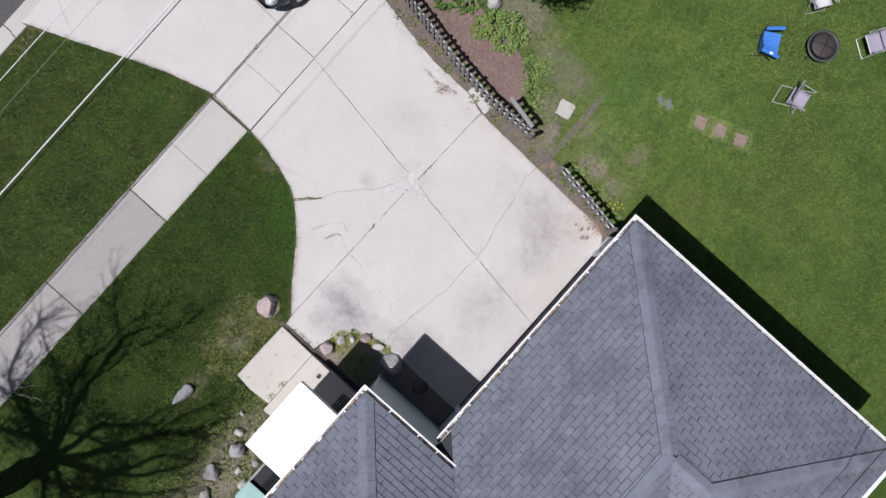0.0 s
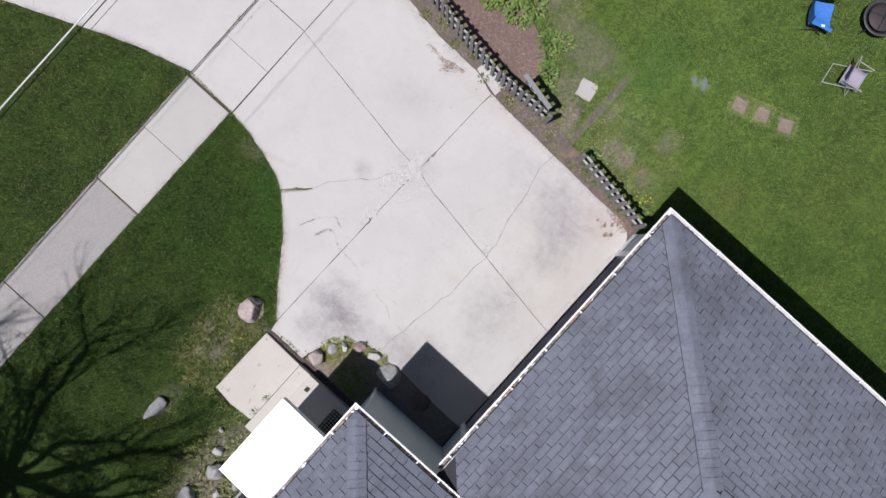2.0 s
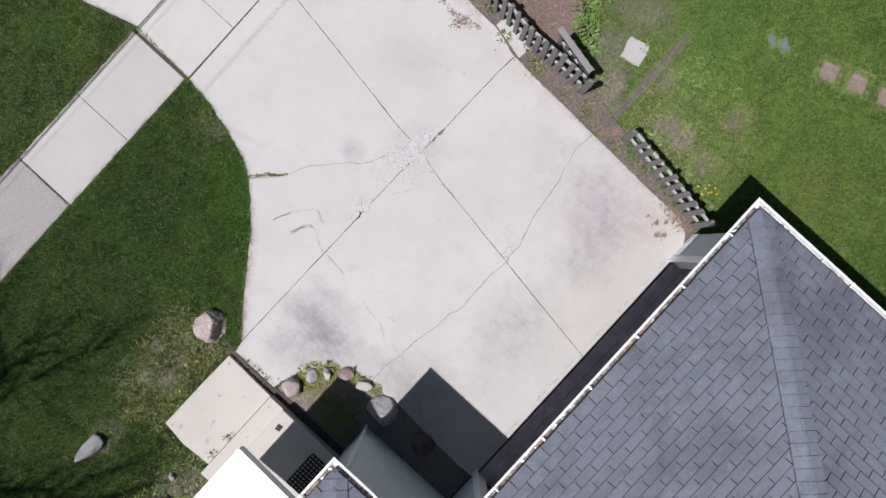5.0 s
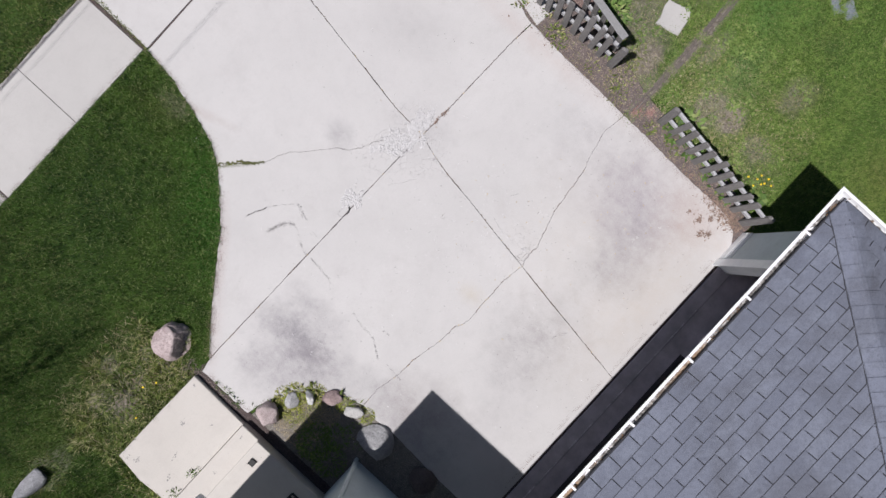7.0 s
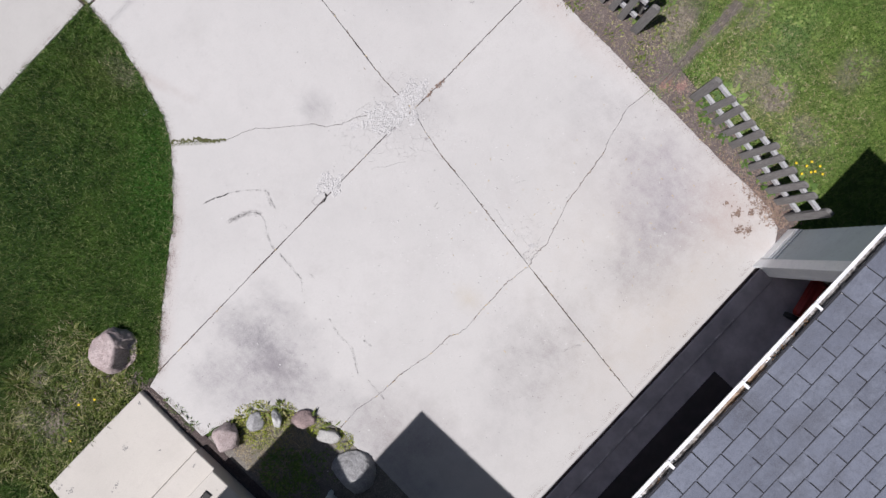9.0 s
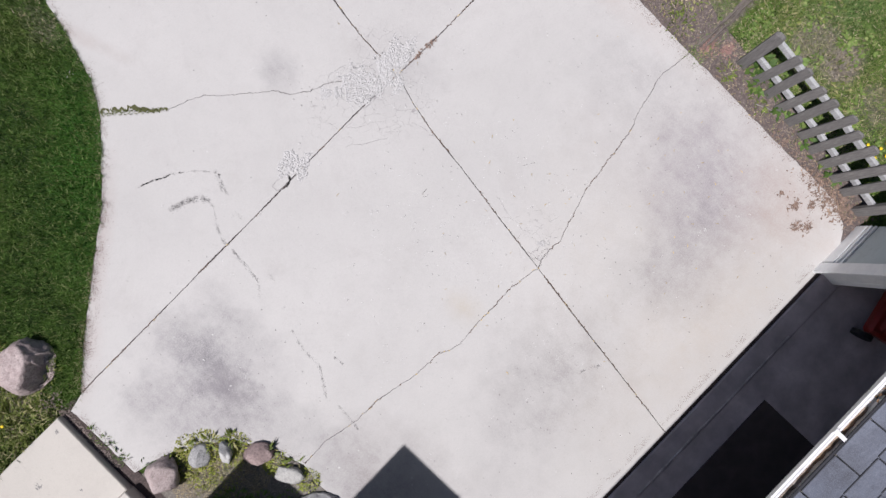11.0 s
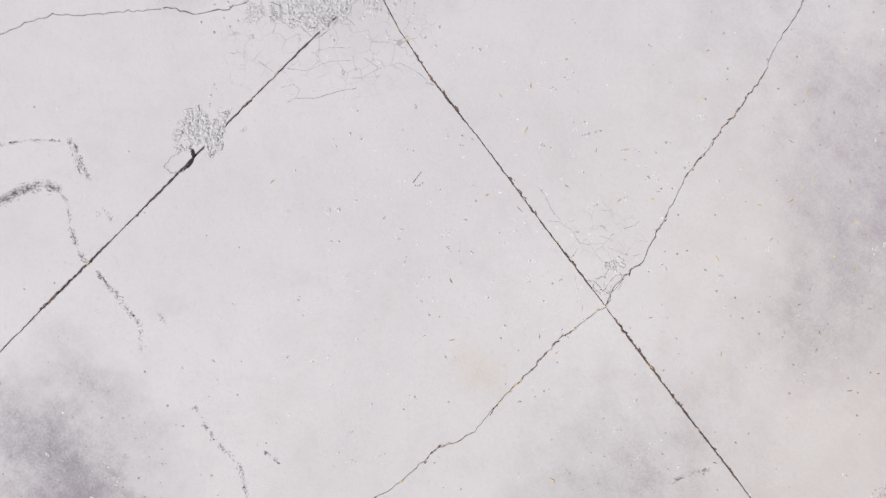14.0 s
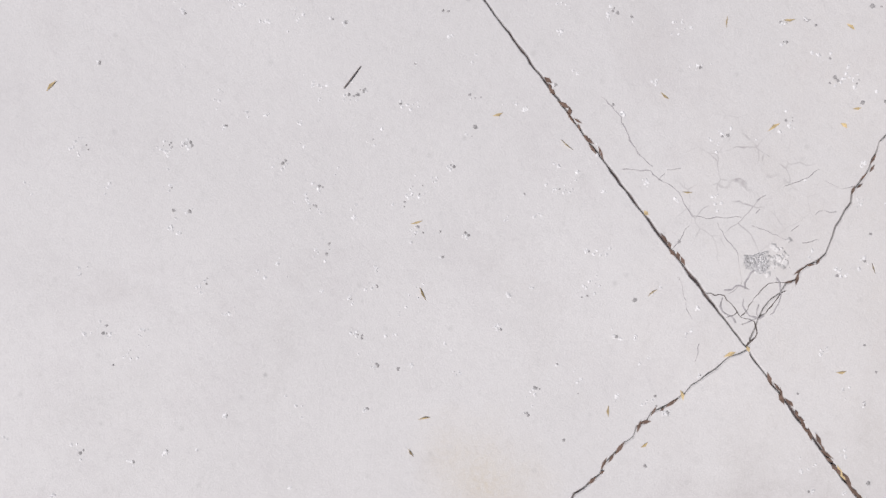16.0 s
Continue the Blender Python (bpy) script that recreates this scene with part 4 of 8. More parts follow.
def gutter(parent, a, b, out, label, hangers, ends=(0.0, 0.0)):
    """A trough along the eave from a to b; out is the way away from the wall. Its thin walls and its litter are parts."""
    a, b, out = Vector(a), Vector(b), Vector(out)
    way = (b - a).normalized()
    prof = [(0.0, 0.0), (0.0, -0.10), (0.075, -0.105), (0.10, -0.05), (0.114, -0.004), (0.122, 0.0), (0.110, 0.0), (0.107, -0.009), (0.102, -0.009), (0.099, 0.0)]
    inner = [(0.088, 0.0), (0.09, -0.01), (0.082, -0.052), (0.062, -0.092), (0.008, -0.088), (0.008, 0.0)]
    ring = prof + inner
    verts, faces = [], []
    n = len(ring)
    for p, miter in ((a, ends[0]), (b, ends[1])):
        for o, z in ring:
            verts.append(p + out * o + way * (miter * o) + Vector((0, 0, z - 0.012)))
    for i in range(n):
        faces.append((i, (i + 1) % n, n + (i + 1) % n, n + i))
    faces += [tuple(range(n))[::-1], tuple(range(n, 2 * n))]
    g = part("gutter", (verts, faces), GUTTER, parent, label)
    length = (b - a).length
    r = random.Random(int(length * 100))
    lv, lf = [], []
    steps = int(length / 0.04)
    for k in range(steps + 1):
        p = a + way * (length * k / steps)
        h = -0.075 + 0.03 * noise.noise((p.x * 2.3, p.y * 2.3, 1.0)) + 0.012 * r.uniform(-1, 1)
        for o in (0.01, 0.035, 0.06, 0.083):
            lv.append(p + out * o + Vector((0, 0, h - 0.012 + 0.012 * r.uniform(-1, 1))))
    for k in range(steps):
        for i in range(3):
            q = k * 4 + i
            lf.append((q, q + 1, q + 5, q + 4))
    part("trough_lining", (lv, lf), TROUGH, g, "dirty wet trough with grit")
    bm = bmesh.new()
    for k in range(int(length / 0.12)):
        p = a + way * r.uniform(0.05, length - 0.05)
        if noise.noise((p.x * 1.1, p.y * 1.1, 8.0)) < 0.24:
            continue
        for _ in range(4):
            q = p + way * r.uniform(-0.08, 0.08) + out * r.uniform(0.015, 0.075) + Vector((0, 0, -0.052 + r.uniform(0, 0.02)))
            box(bm, q, (r.uniform(0.01, 0.03), r.uniform(0.004, 0.010), 0.003), Euler((r.uniform(-0.5, 0.5), r.uniform(-0.5, 0.5), r.uniform(0, 3))).to_matrix())
    tagged(part("leaf_litter", bm, LITTER, g), kind="stuff")
    # black strip drawn for the dark line between trough and shingles
    part("eave_strip", tube([a + way * 0.05 + out * 0.030 + Vector((0, 0, -0.012)), b - way * 0.05 + out * 0.030 + Vector((0, 0, -0.012))], 0.011, 6), DECK, g, "black strip under the shingle edge")
    for d in hangers:
        p = a + way * d
        bm = bmesh.new()
        turn = Matrix((way, out, Vector((0, 0, 1)))).transposed()
        box(bm, p + out * 0.055 + Vector((0, 0, -0.006)), (0.028, 0.12, 0.006), turn, 0.002)
        box(bm, p + out * 0.113 + Vector((0, 0, -0.004)), (0.034, 0.022, 0.012), turn, 0.002)
        part("gutter_hanger", bm, GUTTER, g)
    return g


gutter(house, (G_X, G_Y, G_Z), (-3.0, G_Y, G_Z), (0, 1, 0), "dirty white gutter along the garage front", [0.50, 1.43, 2.33, 3.25, 4.17, 5.09, 5.8], (-1, 0))
gutter(house, (G_X, G_BACK - 0.1, G_Z), (G_X, G_Y, G_Z), (1, 0, 0), "white gutter along the east eave", [0.9, 1.9, 2.9, 3.9, 4.9, 5.8, 6.3], (0, 1))
gutter(house, (W_X, W_Y, W_Z), (W_WEST, W_Y, W_Z), (0, 1, 0), "dirty white gutter along the wing's front", [0.55, 1.3, 2.1, 2.9, 3.7], (-1, 0))
gutter(house, (W_X, -3.25, W_Z), (W_X, W_Y, W_Z), (1, 0, 0), "white gutter on the wing's side eave", [0.5, 1.0, 1.75], (0, 1))


def siding_wall(name, a, b, out, height, label=""):
    """A lapped board wall from a to b; each course leans out over the one below."""
    a, b, out = Vector(a), Vector(b), Vector(out)
    course, courses = 0.105, int(height / 0.105)
    prof = []
    for k in range(courses):
        prof += [(0.024, k * course), (0.002, (k + 1) * course)]
    prof += [(0.002, height), (-0.12, height), (-0.12, 0.0)]
    n = len(prof)
    verts = [p + out * o + Vector((0, 0, z)) for p in (a, b) for o, z in prof]
    faces = [(i, (i + 1) % n, n + (i + 1) % n, n + i) for i in range(n)]
    faces += [tuple(range(n))[::-1], tuple(range(n, 2 * n))]
    bm = bmesh.new()
    vs = [bm.verts.new(v) for v in verts]
    for f in faces:
        bm.faces.new([vs[i] for i in f])
    return part(name, bm, SIDING, house, label)


# walls; the garage front opens between its piers
F_Y = -3.0
DOOR_W, DOOR_E, WALL_E = -2.56, 2.38, 2.98
siding_wall("wall", (DOOR_E + 0.10, F_Y, -0.01), (WALL_E, F_Y, -0.01), (0, 1, 0), 2.46, "grey-green lapped siding pier beside the garage opening")
siding_wall("wall", (-2.72, F_Y, -0.01), (DOOR_W - 0.10, F_Y, -0.01), (0, 1, 0), 2.46)
siding_wall("wall", (WALL_E, F_Y - 0.0, -0.02), (WALL_E, -9.65, -0.02), (1, 0, 0), 2.46)
siding_wall("wall", (-3.30, -1.07, -0.02), (-3.30, -3.05, -0.02), (1, 0, 0), 2.72)
siding_wall("wall", (-12.8, -1.07, -0.02), (-3.30, -1.07, -0.02), (0, 1, 0), 2.72)
siding_wall("wall", (-3.30, F_Y, -0.02), (-2.72, F_Y, -0.02), (0, 1, 0), 2.46)
siding_wall("wall", (WALL_E, -9.65, -0.02), (-12.8, -9.65, -0.02), (0, -1, 0), 2.42)
siding_wall("wall", (-12.8, -9.65, -0.02), (-12.8, -1.07, -0.02), (-1, 0, 0), 2.72)
part("fascia", boxes(((-0.04, G_BACK - 0.05, G_Z - 0.05), (6.3, 0.10, 0.12)), bevel=0.01), GUTTER, house, "white gutter along the back eave")
part("lintel", boxes(((-0.09, F_Y - 0.06, 2.29), (4.94, 0.12, 0.32))), SIDING, house)
part("soffit", boxes(((0.0, -2.9, 2.425), (6.2, 0.26, 0.02)), ((3.05, -6.1, 2.425), (0.14, 6.6, 0.02))), TRIM, house)
part("soffit", boxes(((-8.0, -0.98, 2.66), (9.6, 0.2, 0.02)), ((-3.22, -2.0, 2.66), (0.12, 2.3, 0.02))), TRIM, house)
for x in (DOOR_E, DOOR_W):
    s = 1 if x > 0 else -1
    part("door_jamb", boxes(((x + s * 0.055, F_Y - 0.045, 1.06), (0.11, 0.16, 2.14)), ((x + s * 0.02, F_Y + 0.045, 1.06), (0.13, 0.025, 2.13)), ((x + s * 0.012, F_Y - 0.15, 1.06), (0.03, 0.06, 2.12)), bevel=0.004), TRIM, house, "white garage door jamb")
part("corner_post", boxes(((-3.272, -1.042, 1.33), (0.055, 0.055, 2.68)), bevel=0.006), SIDING, house)
part("base_board", boxes(((2.73, F_Y + 0.022, 0.075), (0.50, 0.05, 0.17)), ((2.73, F_Y + 0.03, 0.20), (0.50, 0.03, 0.035)), ((2.73, F_Y + 0.026, 0.265), (0.50, 0.02, 0.03)), bevel=0.004), TRIM, house, "pale base board under the siding")
# inside of the garage
part("garage_floor", slab([(-2.6, -9.1), (2.85, -9.1), (2.85, -3.238), (-2.6, -3.238)], 0.004, 0.1), FLOOR, house, "dark concrete garage floor")
part("threshold", slab([(DOOR_W - 0.1, -3.236), (DOOR_E + 0.1, -3.236), (DOOR_E + 0.1, -3.028), (DOOR_W - 0.1, -3.028)], 0.014, 0.1, 0.014), FLOOR, house, "worn concrete threshold strip")
part("threshold_lip", slab([(x, -3.222 + 0.012 * noise.noise((x * 3, 2.0, 0.0))) for x in [-2.5 + 0.1 * i for i in range(43)]] + [(1.7 - 0.1 * i, -3.205 + 0.008 * noise.noise((i * 0.7, 5.0, 0.0))) for i in range(43)], 0.020, 0.012, 0.004), simple("worn_pale_lip", (0.70, 0.67, 0.69), 0.85, vary=0.5, scale=6), house, "pale worn lip of the threshold")
part("threshold_joint", slab([(-2.72, -3.030), (2.62, -3.030), (2.62, -2.970), (-2.72, -2.970)], -0.009, 0.06), JOINT, house, "gap filled with brown dirt and crumbs")
part("inner_wall", boxes(((-2.66, -6.1, 1.2), (0.08, 6.0, 2.36)), ((2.82, -6.1, 1.2), (0.06, 6.0, 2.36)), ((0.1, -8.6, 1.2), (5.4, 0.08, 2.36))), INNER, house)
part("garage_ceiling", boxes(((0.1, -6.1, 2.36), (5.4, 6.0, 0.04))), INNER, house)

# ---- front steps, awning and doormat ----
pad = tagged(part("concrete_pad", slab([(-5.58, 0.53), (-3.985, 0.53), (-3.95, 1.53), (-4.6, 1.55), (-5.56, 1.56), (-5.62, 1.1)], 0.085, 0.2, 0.012), STOOP), "worn buff concrete pad at the foot of the front steps", "pad", kind="structure")
steps = thing("front_steps", "two low buff concrete steps to the front door", "steps", kind="structure")
part("step", slab([(-5.75, -1.05), (-3.97, -1.05), (-3.97, 0.522), (-5.75, 0.522)], 0.16, 0.3, 0.012), STOOP, steps)
part("step", slab([(-5.85, -1.04), (-3.94, -1.04), (-3.94, 0.21), (-5.85, 0.21)], 0.30, 0.135, 0.012), STOOP, steps)

awning = thing("door_awning", "flat white metal awning over the front steps", "awning")
bm = bmesh.new()
lean = Euler((radians(-5), 0, 0)).to_matrix()
box(bm, (-4.84, -0.32, 2.39), (1.74, 1.10, 0.03), lean, 0.006)
part("panel", bm, AWNING, awning)
bm = bmesh.new()
box(bm, (-4.84, 0.235, 2.29), (1.74, 0.025, 0.15), lean, 0.004)
part("front_valance", bm, AWNING, awning)
for x in (-5.70, -3.98):
    bm = bmesh.new()
    box(bm, (x, -0.32, 2.315), (0.022, 1.10, 0.13), lean, 0.004)
    part("side_valance", bm, AWNING, awning)
for x in (-5.6, -4.08):
    part("stay", tube([(x, 0.16, 2.30), (x, -1.04, 2.02)], 0.014, 8), AWNING, awning)
for x, y in ((-5.62, 0.16), (-4.06, 0.14), (-4.1, -0.62), (-5.5, -0.6)):
    bm = bmesh.new()
    bmesh.ops.create_cone(bm, cap_ends=True, segments=8, radius1=0.022, radius2=0.016, depth=0.016, matrix=Matrix.Translation((x, y, 2.408 - 0.087 * (y + 0.32))))
    part("bolt", bm, GUTTER, awning)

mat = thing("doormat", "black rubber doormat with a pattern of oval holes", "doormat", pose(-4.46, -0.80, 0.303, 0, 0, 0))
bm = bmesh.new()
nx, ny, mw, md = 10, 4, 0.64, 0.28
for i in range(nx + 1):
    box(bm, (-mw / 2 + mw * i / nx, 0, 0.006), (0.030, md, 0.012))
for j in range(ny + 1):
    box(bm, (0, -md / 2 + md * j / ny, 0.007), (mw, 0.026, 0.013))
part("grid", bm, BLACK, mat)
cover = thing("drain_cover", "small black square cover on the top step", "cover", pose(-4.21, 0.05, 0.30, 0, 0, 4))
part("plate", boxes(((0, 0, 0.008), (0.09, 0.08, 0.016)), bevel=0.004), BLACK, cover)
part("rim", boxes(((0, 0.045, 0.011), (0.1, 0.012, 0.022)), ((0.048, 0, 0.011), (0.012, 0.09, 0.022))), STEEL, cover)

box_thing = thing("window_box", "weathered grey box with a pale teal front under the wing's eave", "planter box", pose(-7.0, -0.66, 0, 0, 0, 0))
part("frame", boxes(((0, 0.30, 0.52), (1.1, 0.05, 0.16)), ((0, -0.30, 0.52), (1.1, 0.05, 0.16)), ((0.53, 0, 0.52), (0.05, 0.56, 0.16)), ((-0.53, 0, 0.52), (0.05, 0.56, 0.16)), bevel=0.006), GREY_ROCK, box_thing)
part("glass_lid", boxes(((0, 0, 0.5), (1.0, 0.54, 0.02))), CAR_GLASS, box_thing)
part("front_panel", boxes(((-0.3, 0.0, 0.61), (0.5, 0.62, 0.02)), bevel=0.004), TEAL, box_thing)
for x in (-0.5, 0.5):
    for y in (-0.28, 0.28):
        part("leg", boxes(((x, y, 0.21), (0.05, 0.05, 0.46))), GREY_ROCK, box_thing)

# inside the garage: a mower, half seen beneath the eave
mower = thing("lawn_mower", "red lawn mower standing in the dim garage", "lawn mower", pose(2.50, -3.86, 0.012, 0, 0, 12))
part("deck", boxes(((0, 0, 0.19), (0.5, 0.62, 0.14)), ((0, 0, 0.28), (0.4, 0.5, 0.06)), bevel=0.03), RED, mower)
part("engine", boxes(((0, 0.02, 0.38), (0.24, 0.26, 0.16)), bevel=0.03), BLACK, mower)
part("engine_cap", boxes(((0, 0.02, 0.475), (0.20, 0.07, 0.03)), bevel=0.008), TRIM, mower, "white plastic strip")
for x in (-0.28, 0.28):
    for y in (-0.25, 0.25):
        bm = bmesh.new()
        bmesh.ops.create_cone(bm, cap_ends=True, segments=20, radius1=0.1, radius2=0.1, depth=0.045, matrix=Matrix.Translation((x, y, 0.1)) @ pose(0, 0, 0, 0, 90, 0))
        part("wheel", bm, BLACK, mower)
part("handle", arc_tube([(-0.2, -0.28, 0.24), (-0.2, -0.75, 0.95), (0.2, -0.75, 0.95), (0.2, -0.28, 0.24)], 0.012), STEEL, mower)
# dark sheet added for the deeper darkness inside; no such mat is known
floor_sheet = tagged(part("floor_sheet", slab([(-2.3, -8.3), (1.10, -8.3), (1.065, -3.48), (-2.3, -3.50)], 0.018, 0.013, 0.004), DARK_SHEET), "large dark sheet added where the garage floor turns darker", "mat")

# ---- picket fences ----


def picket_mesh(w, h, d=0.022):
    """A pale with a rounded top."""
    prof = [(-w / 2, 0.02), (w / 2, 0.02), (w / 2, h - w * 0.45)] + [(w / 2 * math.cos(a), h - w * 0.45 + w * 0.45 * math.sin(a)) for a in (0.5, 1.05, 1.57, 2.1, 2.64)] + [(-w / 2, h - w * 0.45)]
    n = len(prof)
    verts = [(x, y, z) for y in (-d / 2, d / 2) for x, z in prof]
    return verts, [tuple(range(n))[::-1], tuple(range(n, 2 * n))] + [(i, (i + 1) % n, n + (i + 1) % n, n + i) for i in range(n)]


PALES = [mesh_of("picket", *picket_mesh(w, h), PICKET) for w, h in ((0.088, 0.86), (0.092, 0.89), (0.085, 0.83))]


def fence(points, spacing, label, seed, posts=(True, True), gap=0.10, room=(0.0, 0.0)):
    """Pickets on two rails; its end posts stand a gap past the line, with room free of pickets before them."""
    r = random.Random(seed)
    pts = [Vector((*p, 0)) for p in points]
    f = thing("picket_fence", label, "fence", group="picket fences")
    d = room[0]
    for a, b in zip(pts, pts[1:]):
        way = (b - a).normalized()
        turn = math.degrees(math.atan2(way.y, way.x))
        ln = (b - a).length
        side = Vector((-way.y, way.x, 0))
        side = side if side.x > 0 else -side
        for z in (0.26, 0.66):
            bm = bmesh.new()
            box(bm, (ln / 2, 0, 0), (ln + 0.02, 0.036, 0.075), None, 0.004)
            part("rail", bm, RAIL, f, "bleached fence rail", at=Matrix.Translation(a + side * 0.032 + Vector((0, 0, z + r.uniform(-0.01, 0.01)))) @ pose(0, 0, 0, 0, 0, turn))
        while d < (ln - room[1] if b is pts[-1] else ln):
            p = a + way * d
            part("picket", PALES[r.randrange(3)], None, f, at=Matrix.Translation(p + Vector((0, 0, r.uniform(-0.03, 0.02)))) @ pose(0, 0, -0.02, r.uniform(-1.5, 1.5), r.uniform(-2, 2), turn + r.uniform(-3, 3)))
            d += spacing * r.uniform(0.94, 1.06)
        d -= ln
    for p, q, on in ((pts[0], pts[1], posts[0]), (pts[-1], pts[-2], posts[1])):
        if on:
            way = (p - q).normalized()
            verts, faces = picket_mesh(0.105, 0.88, 0.045)
            part("post", (verts, faces), PICKET, f, at=Matrix.Translation(p + way * gap + Vector((0.0, 0, -0.03))) @ pose(0, 0, 0, r.uniform(-2, 2), r.uniform(-2, 2), math.degrees(math.atan2(way.y, way.x)) + 8))
    return f


fence([(4.26, 5.6), (3.98, 4.63), (3.78, 3.62), (3.60, 2.70), (3.45, 1.5), (3.47, 0.22)], 0.165, "weathered grey picket fence along the driveway", 3, (False, True))
fence([(3.355, -0.985), (3.215, -1.98), (3.07, -2.84)], 0.1835, "short leaning run of weathered grey pickets beside the garage", 5, gap=0.0, room=(0.215, 0.12))
panel = thing("loose_fence_panel", "loose weathered fence panel leaning against the picket fence", "fence panel", pose(3.63, 0.62, 0, 0, 0, 78))
part("board", boxes(((0, 0, 0.90), (0.86, 0.10, 0.028)), bevel=0.004), BOARD, panel, "weathered grey board")
for k in range(5):
    part("picket", PALES[k % 3], None, panel, at=pose(-0.36 + 0.18 * k, -0.13, 0.0, -7, 0, 2 * (k % 2)))
part("rail", boxes(((0, -0.10, 0.3), (0.84, 0.03, 0.07))), RAIL, panel)

# ---- rocks and stepping stones ----


def rock(label, material, x, y, size, seed, turn=0, sink=0.25, lumps=0.16, detail=4, facets=9, taper=0.0, near=0.30, steep=None):
    """A boulder with broken facets and worn edges; steep: the way its one sheer side faces."""
    r = random.Random(seed * 13)
    cuts = []
    for _ in range(facets):
        n = Vector((r.gauss(0, 1), r.gauss(0, 1), r.gauss(0.25, 0.8))).normalized()
        cuts.append((n, r.uniform(near, near + 0.13)))
    bm = bmesh.new()
    bmesh.ops.create_icosphere(bm, subdivisions=detail, radius=0.5)
    for v in bm.verts:
        p = v.co.normalized()
        q = p * 0.5 * (1 + lumps * 1.5 * noise.noise(p * 1.4 + Vector((seed * 3.1, 0, 0))))
        for n, d in cuts:
            over = q.dot(n) - d
            if over > 0:
                q = q - n * over * 0.88
        q *= 1 + 0.05 * noise.noise(p * 4.5 + Vector((0, seed, 0))) + 0.025 * noise.noise(p * 11 + Vector((seed, 0, 0)))
        thin = 1 - taper * (0.5 - q.x)
        v.co = Vector((q.x * size[0], q.y * size[1] * thin, q.z * size[2] * thin)) * 1.1
        if steep is not None:
            s = v.co.x * math.cos(steep) + v.co.y * math.sin(steep) - 0.06 + 0.02 * noise.noise(p * 3.1) + 0.012 * noise.noise(p * 7.0)
            top = size[2] * 0.46 - 3.4 * max(0.0, s - 0.045) + 0.015 * noise.noise(p * 8.0)
            v.co.z = min(v.co.z, max(top, -size[2] * 0.20 + 0.02 * noise.noise(p * 5.0)))
    ob = part("boulder", bm, material, None, smooth=True, at=pose(x, y, size[2] * (0.5 - sink), 0, 0, turn))
    return tagged(ob, label, "rock")


rock("pale pink granite boulder on the lawn beside the driveway", PINK_ROCK, -3.80, 2.12, (0.48, 0.50, 0.42), 6, 130, 0.28, 0.10, 5, 5, 0.0, 0.38, math.radians(-62 - 130))
rock("grey leaf-shaped boulder lying on the lawn", DARK_GREY, -6.80, 2.25, (0.60, 0.36, 0.28), 9, -6, 0.35, 0.1, 4, 5, 0.62)
rock("pink boulder at the rim of the planter bed", PINK_ROCK, -3.64, 0.36, (0.37, 0.33, 0.32), 7, 35)
rock("large round grey boulder half in shade in the planter bed", GREY_ROCK, -2.885, -1.07, (0.47, 0.50, 0.34), 12, 0, 0.42, 0.06, 5, 2)
rock("small grey edging stone in the planter rim", GREY_ROCK, -3.27, 0.24, (0.23, 0.19, 0.16), 13, 20)
rock("pale angular edging stone in the planter rim", QUARTZ, -3.05, 0.07, (0.24, 0.13, 0.22), 14, 60, 0.25, 0.3, 4, 14)
rock("brown-pink edging stone in the planter rim", BROWN_PINK, -2.84, -0.17, (0.27, 0.22, 0.19), 16, -40)
rock("flat pale edging stone in the planter rim", PALE_ROCK, -2.76, -0.55, (0.3, 0.17, 0.12), 17, -52)
rock("dark grey stone in the shaded planter bed", BROWN_ROCK, -2.85, -1.95, (0.38, 0.40, 0.24), 18, 10, 0.36)
rock("grey boulder among the front weeds", GREY_ROCK, -6.97, 0.36, (0.42, 0.35, 0.32), 19, -20)
rock("purple-grey boulder among the front weeds", GREY_ROCK, -7.77, 0.46, (0.40, 0.35, 0.30), 21, 40)
rock("small pale stone among the front weeds", PALE_ROCK, -6.59, 0.60, (0.24, 0.2, 0.16), 22)
rock("white rounded rock at the back of the mulch bed", PALE_ROCK, 5.42, 2.95, (0.36, 0.34, 0.3), 24)
for x, y, s, sd in ((-7.3, 0.0, 0.2, 31), (-6.4, 0.3, 0.16, 32), (-7.5, -0.3, 0.26, 33), (-6.9, -0.2, 0.18, 34), (-8.3, 0.2, 0.3, 35), (-6.2, 0.85, 0.13, 36)):
    rock("small field stone in the weedy front bed", PALE_ROCK if sd % 2 else GREY_ROCK, x, y, (s, s * 0.8, s * 0.7), sd, sd * 17)


def flagstone(label, material, x, y, w, d, turn, seed, z=-0.002):
    r = random.Random(seed)
    poly = []
    for cx, cy in ((-1, -1), (1, -1), (1, 1), (-1, 1)):
        for k in (-1, 0, 1):
            a = math.atan2(cy, cx) + k * 0.35
            rr = 1.34 if k == 0 else 1.10
            poly.append((math.cos(a) * w / 2 * rr + r.uniform(-0.022, 0.022), math.sin(a) * d / 2 * rr + r.uniform(-0.022, 0.022)))
    return tagged(part("stepping_stone", slab(poly, 0.012, 0.06, 0.012), material, None, at=pose(x, y, z, 0, 0, turn)), label, "stepping stone", "stepping stones")


for i, (x, y) in enumerate(((6.61, -2.79), (6.78, -3.29), (6.94, -3.83))):
    flagstone("square brown stepping stone sunk in the lawn", PAVER, x, y, 0.33, 0.33, 18 + 4 * i, 40 + i, -0.019)
for i, (x, y, w) in enumerate(((6.34, -1.72, 0.18), (6.42, -1.92, 0.22))):
    flagstone("blue-grey flagstone sunk in the lawn", SLATE, x, y, w * 0.8, 0.27, -30, 50 + i, -0.018)
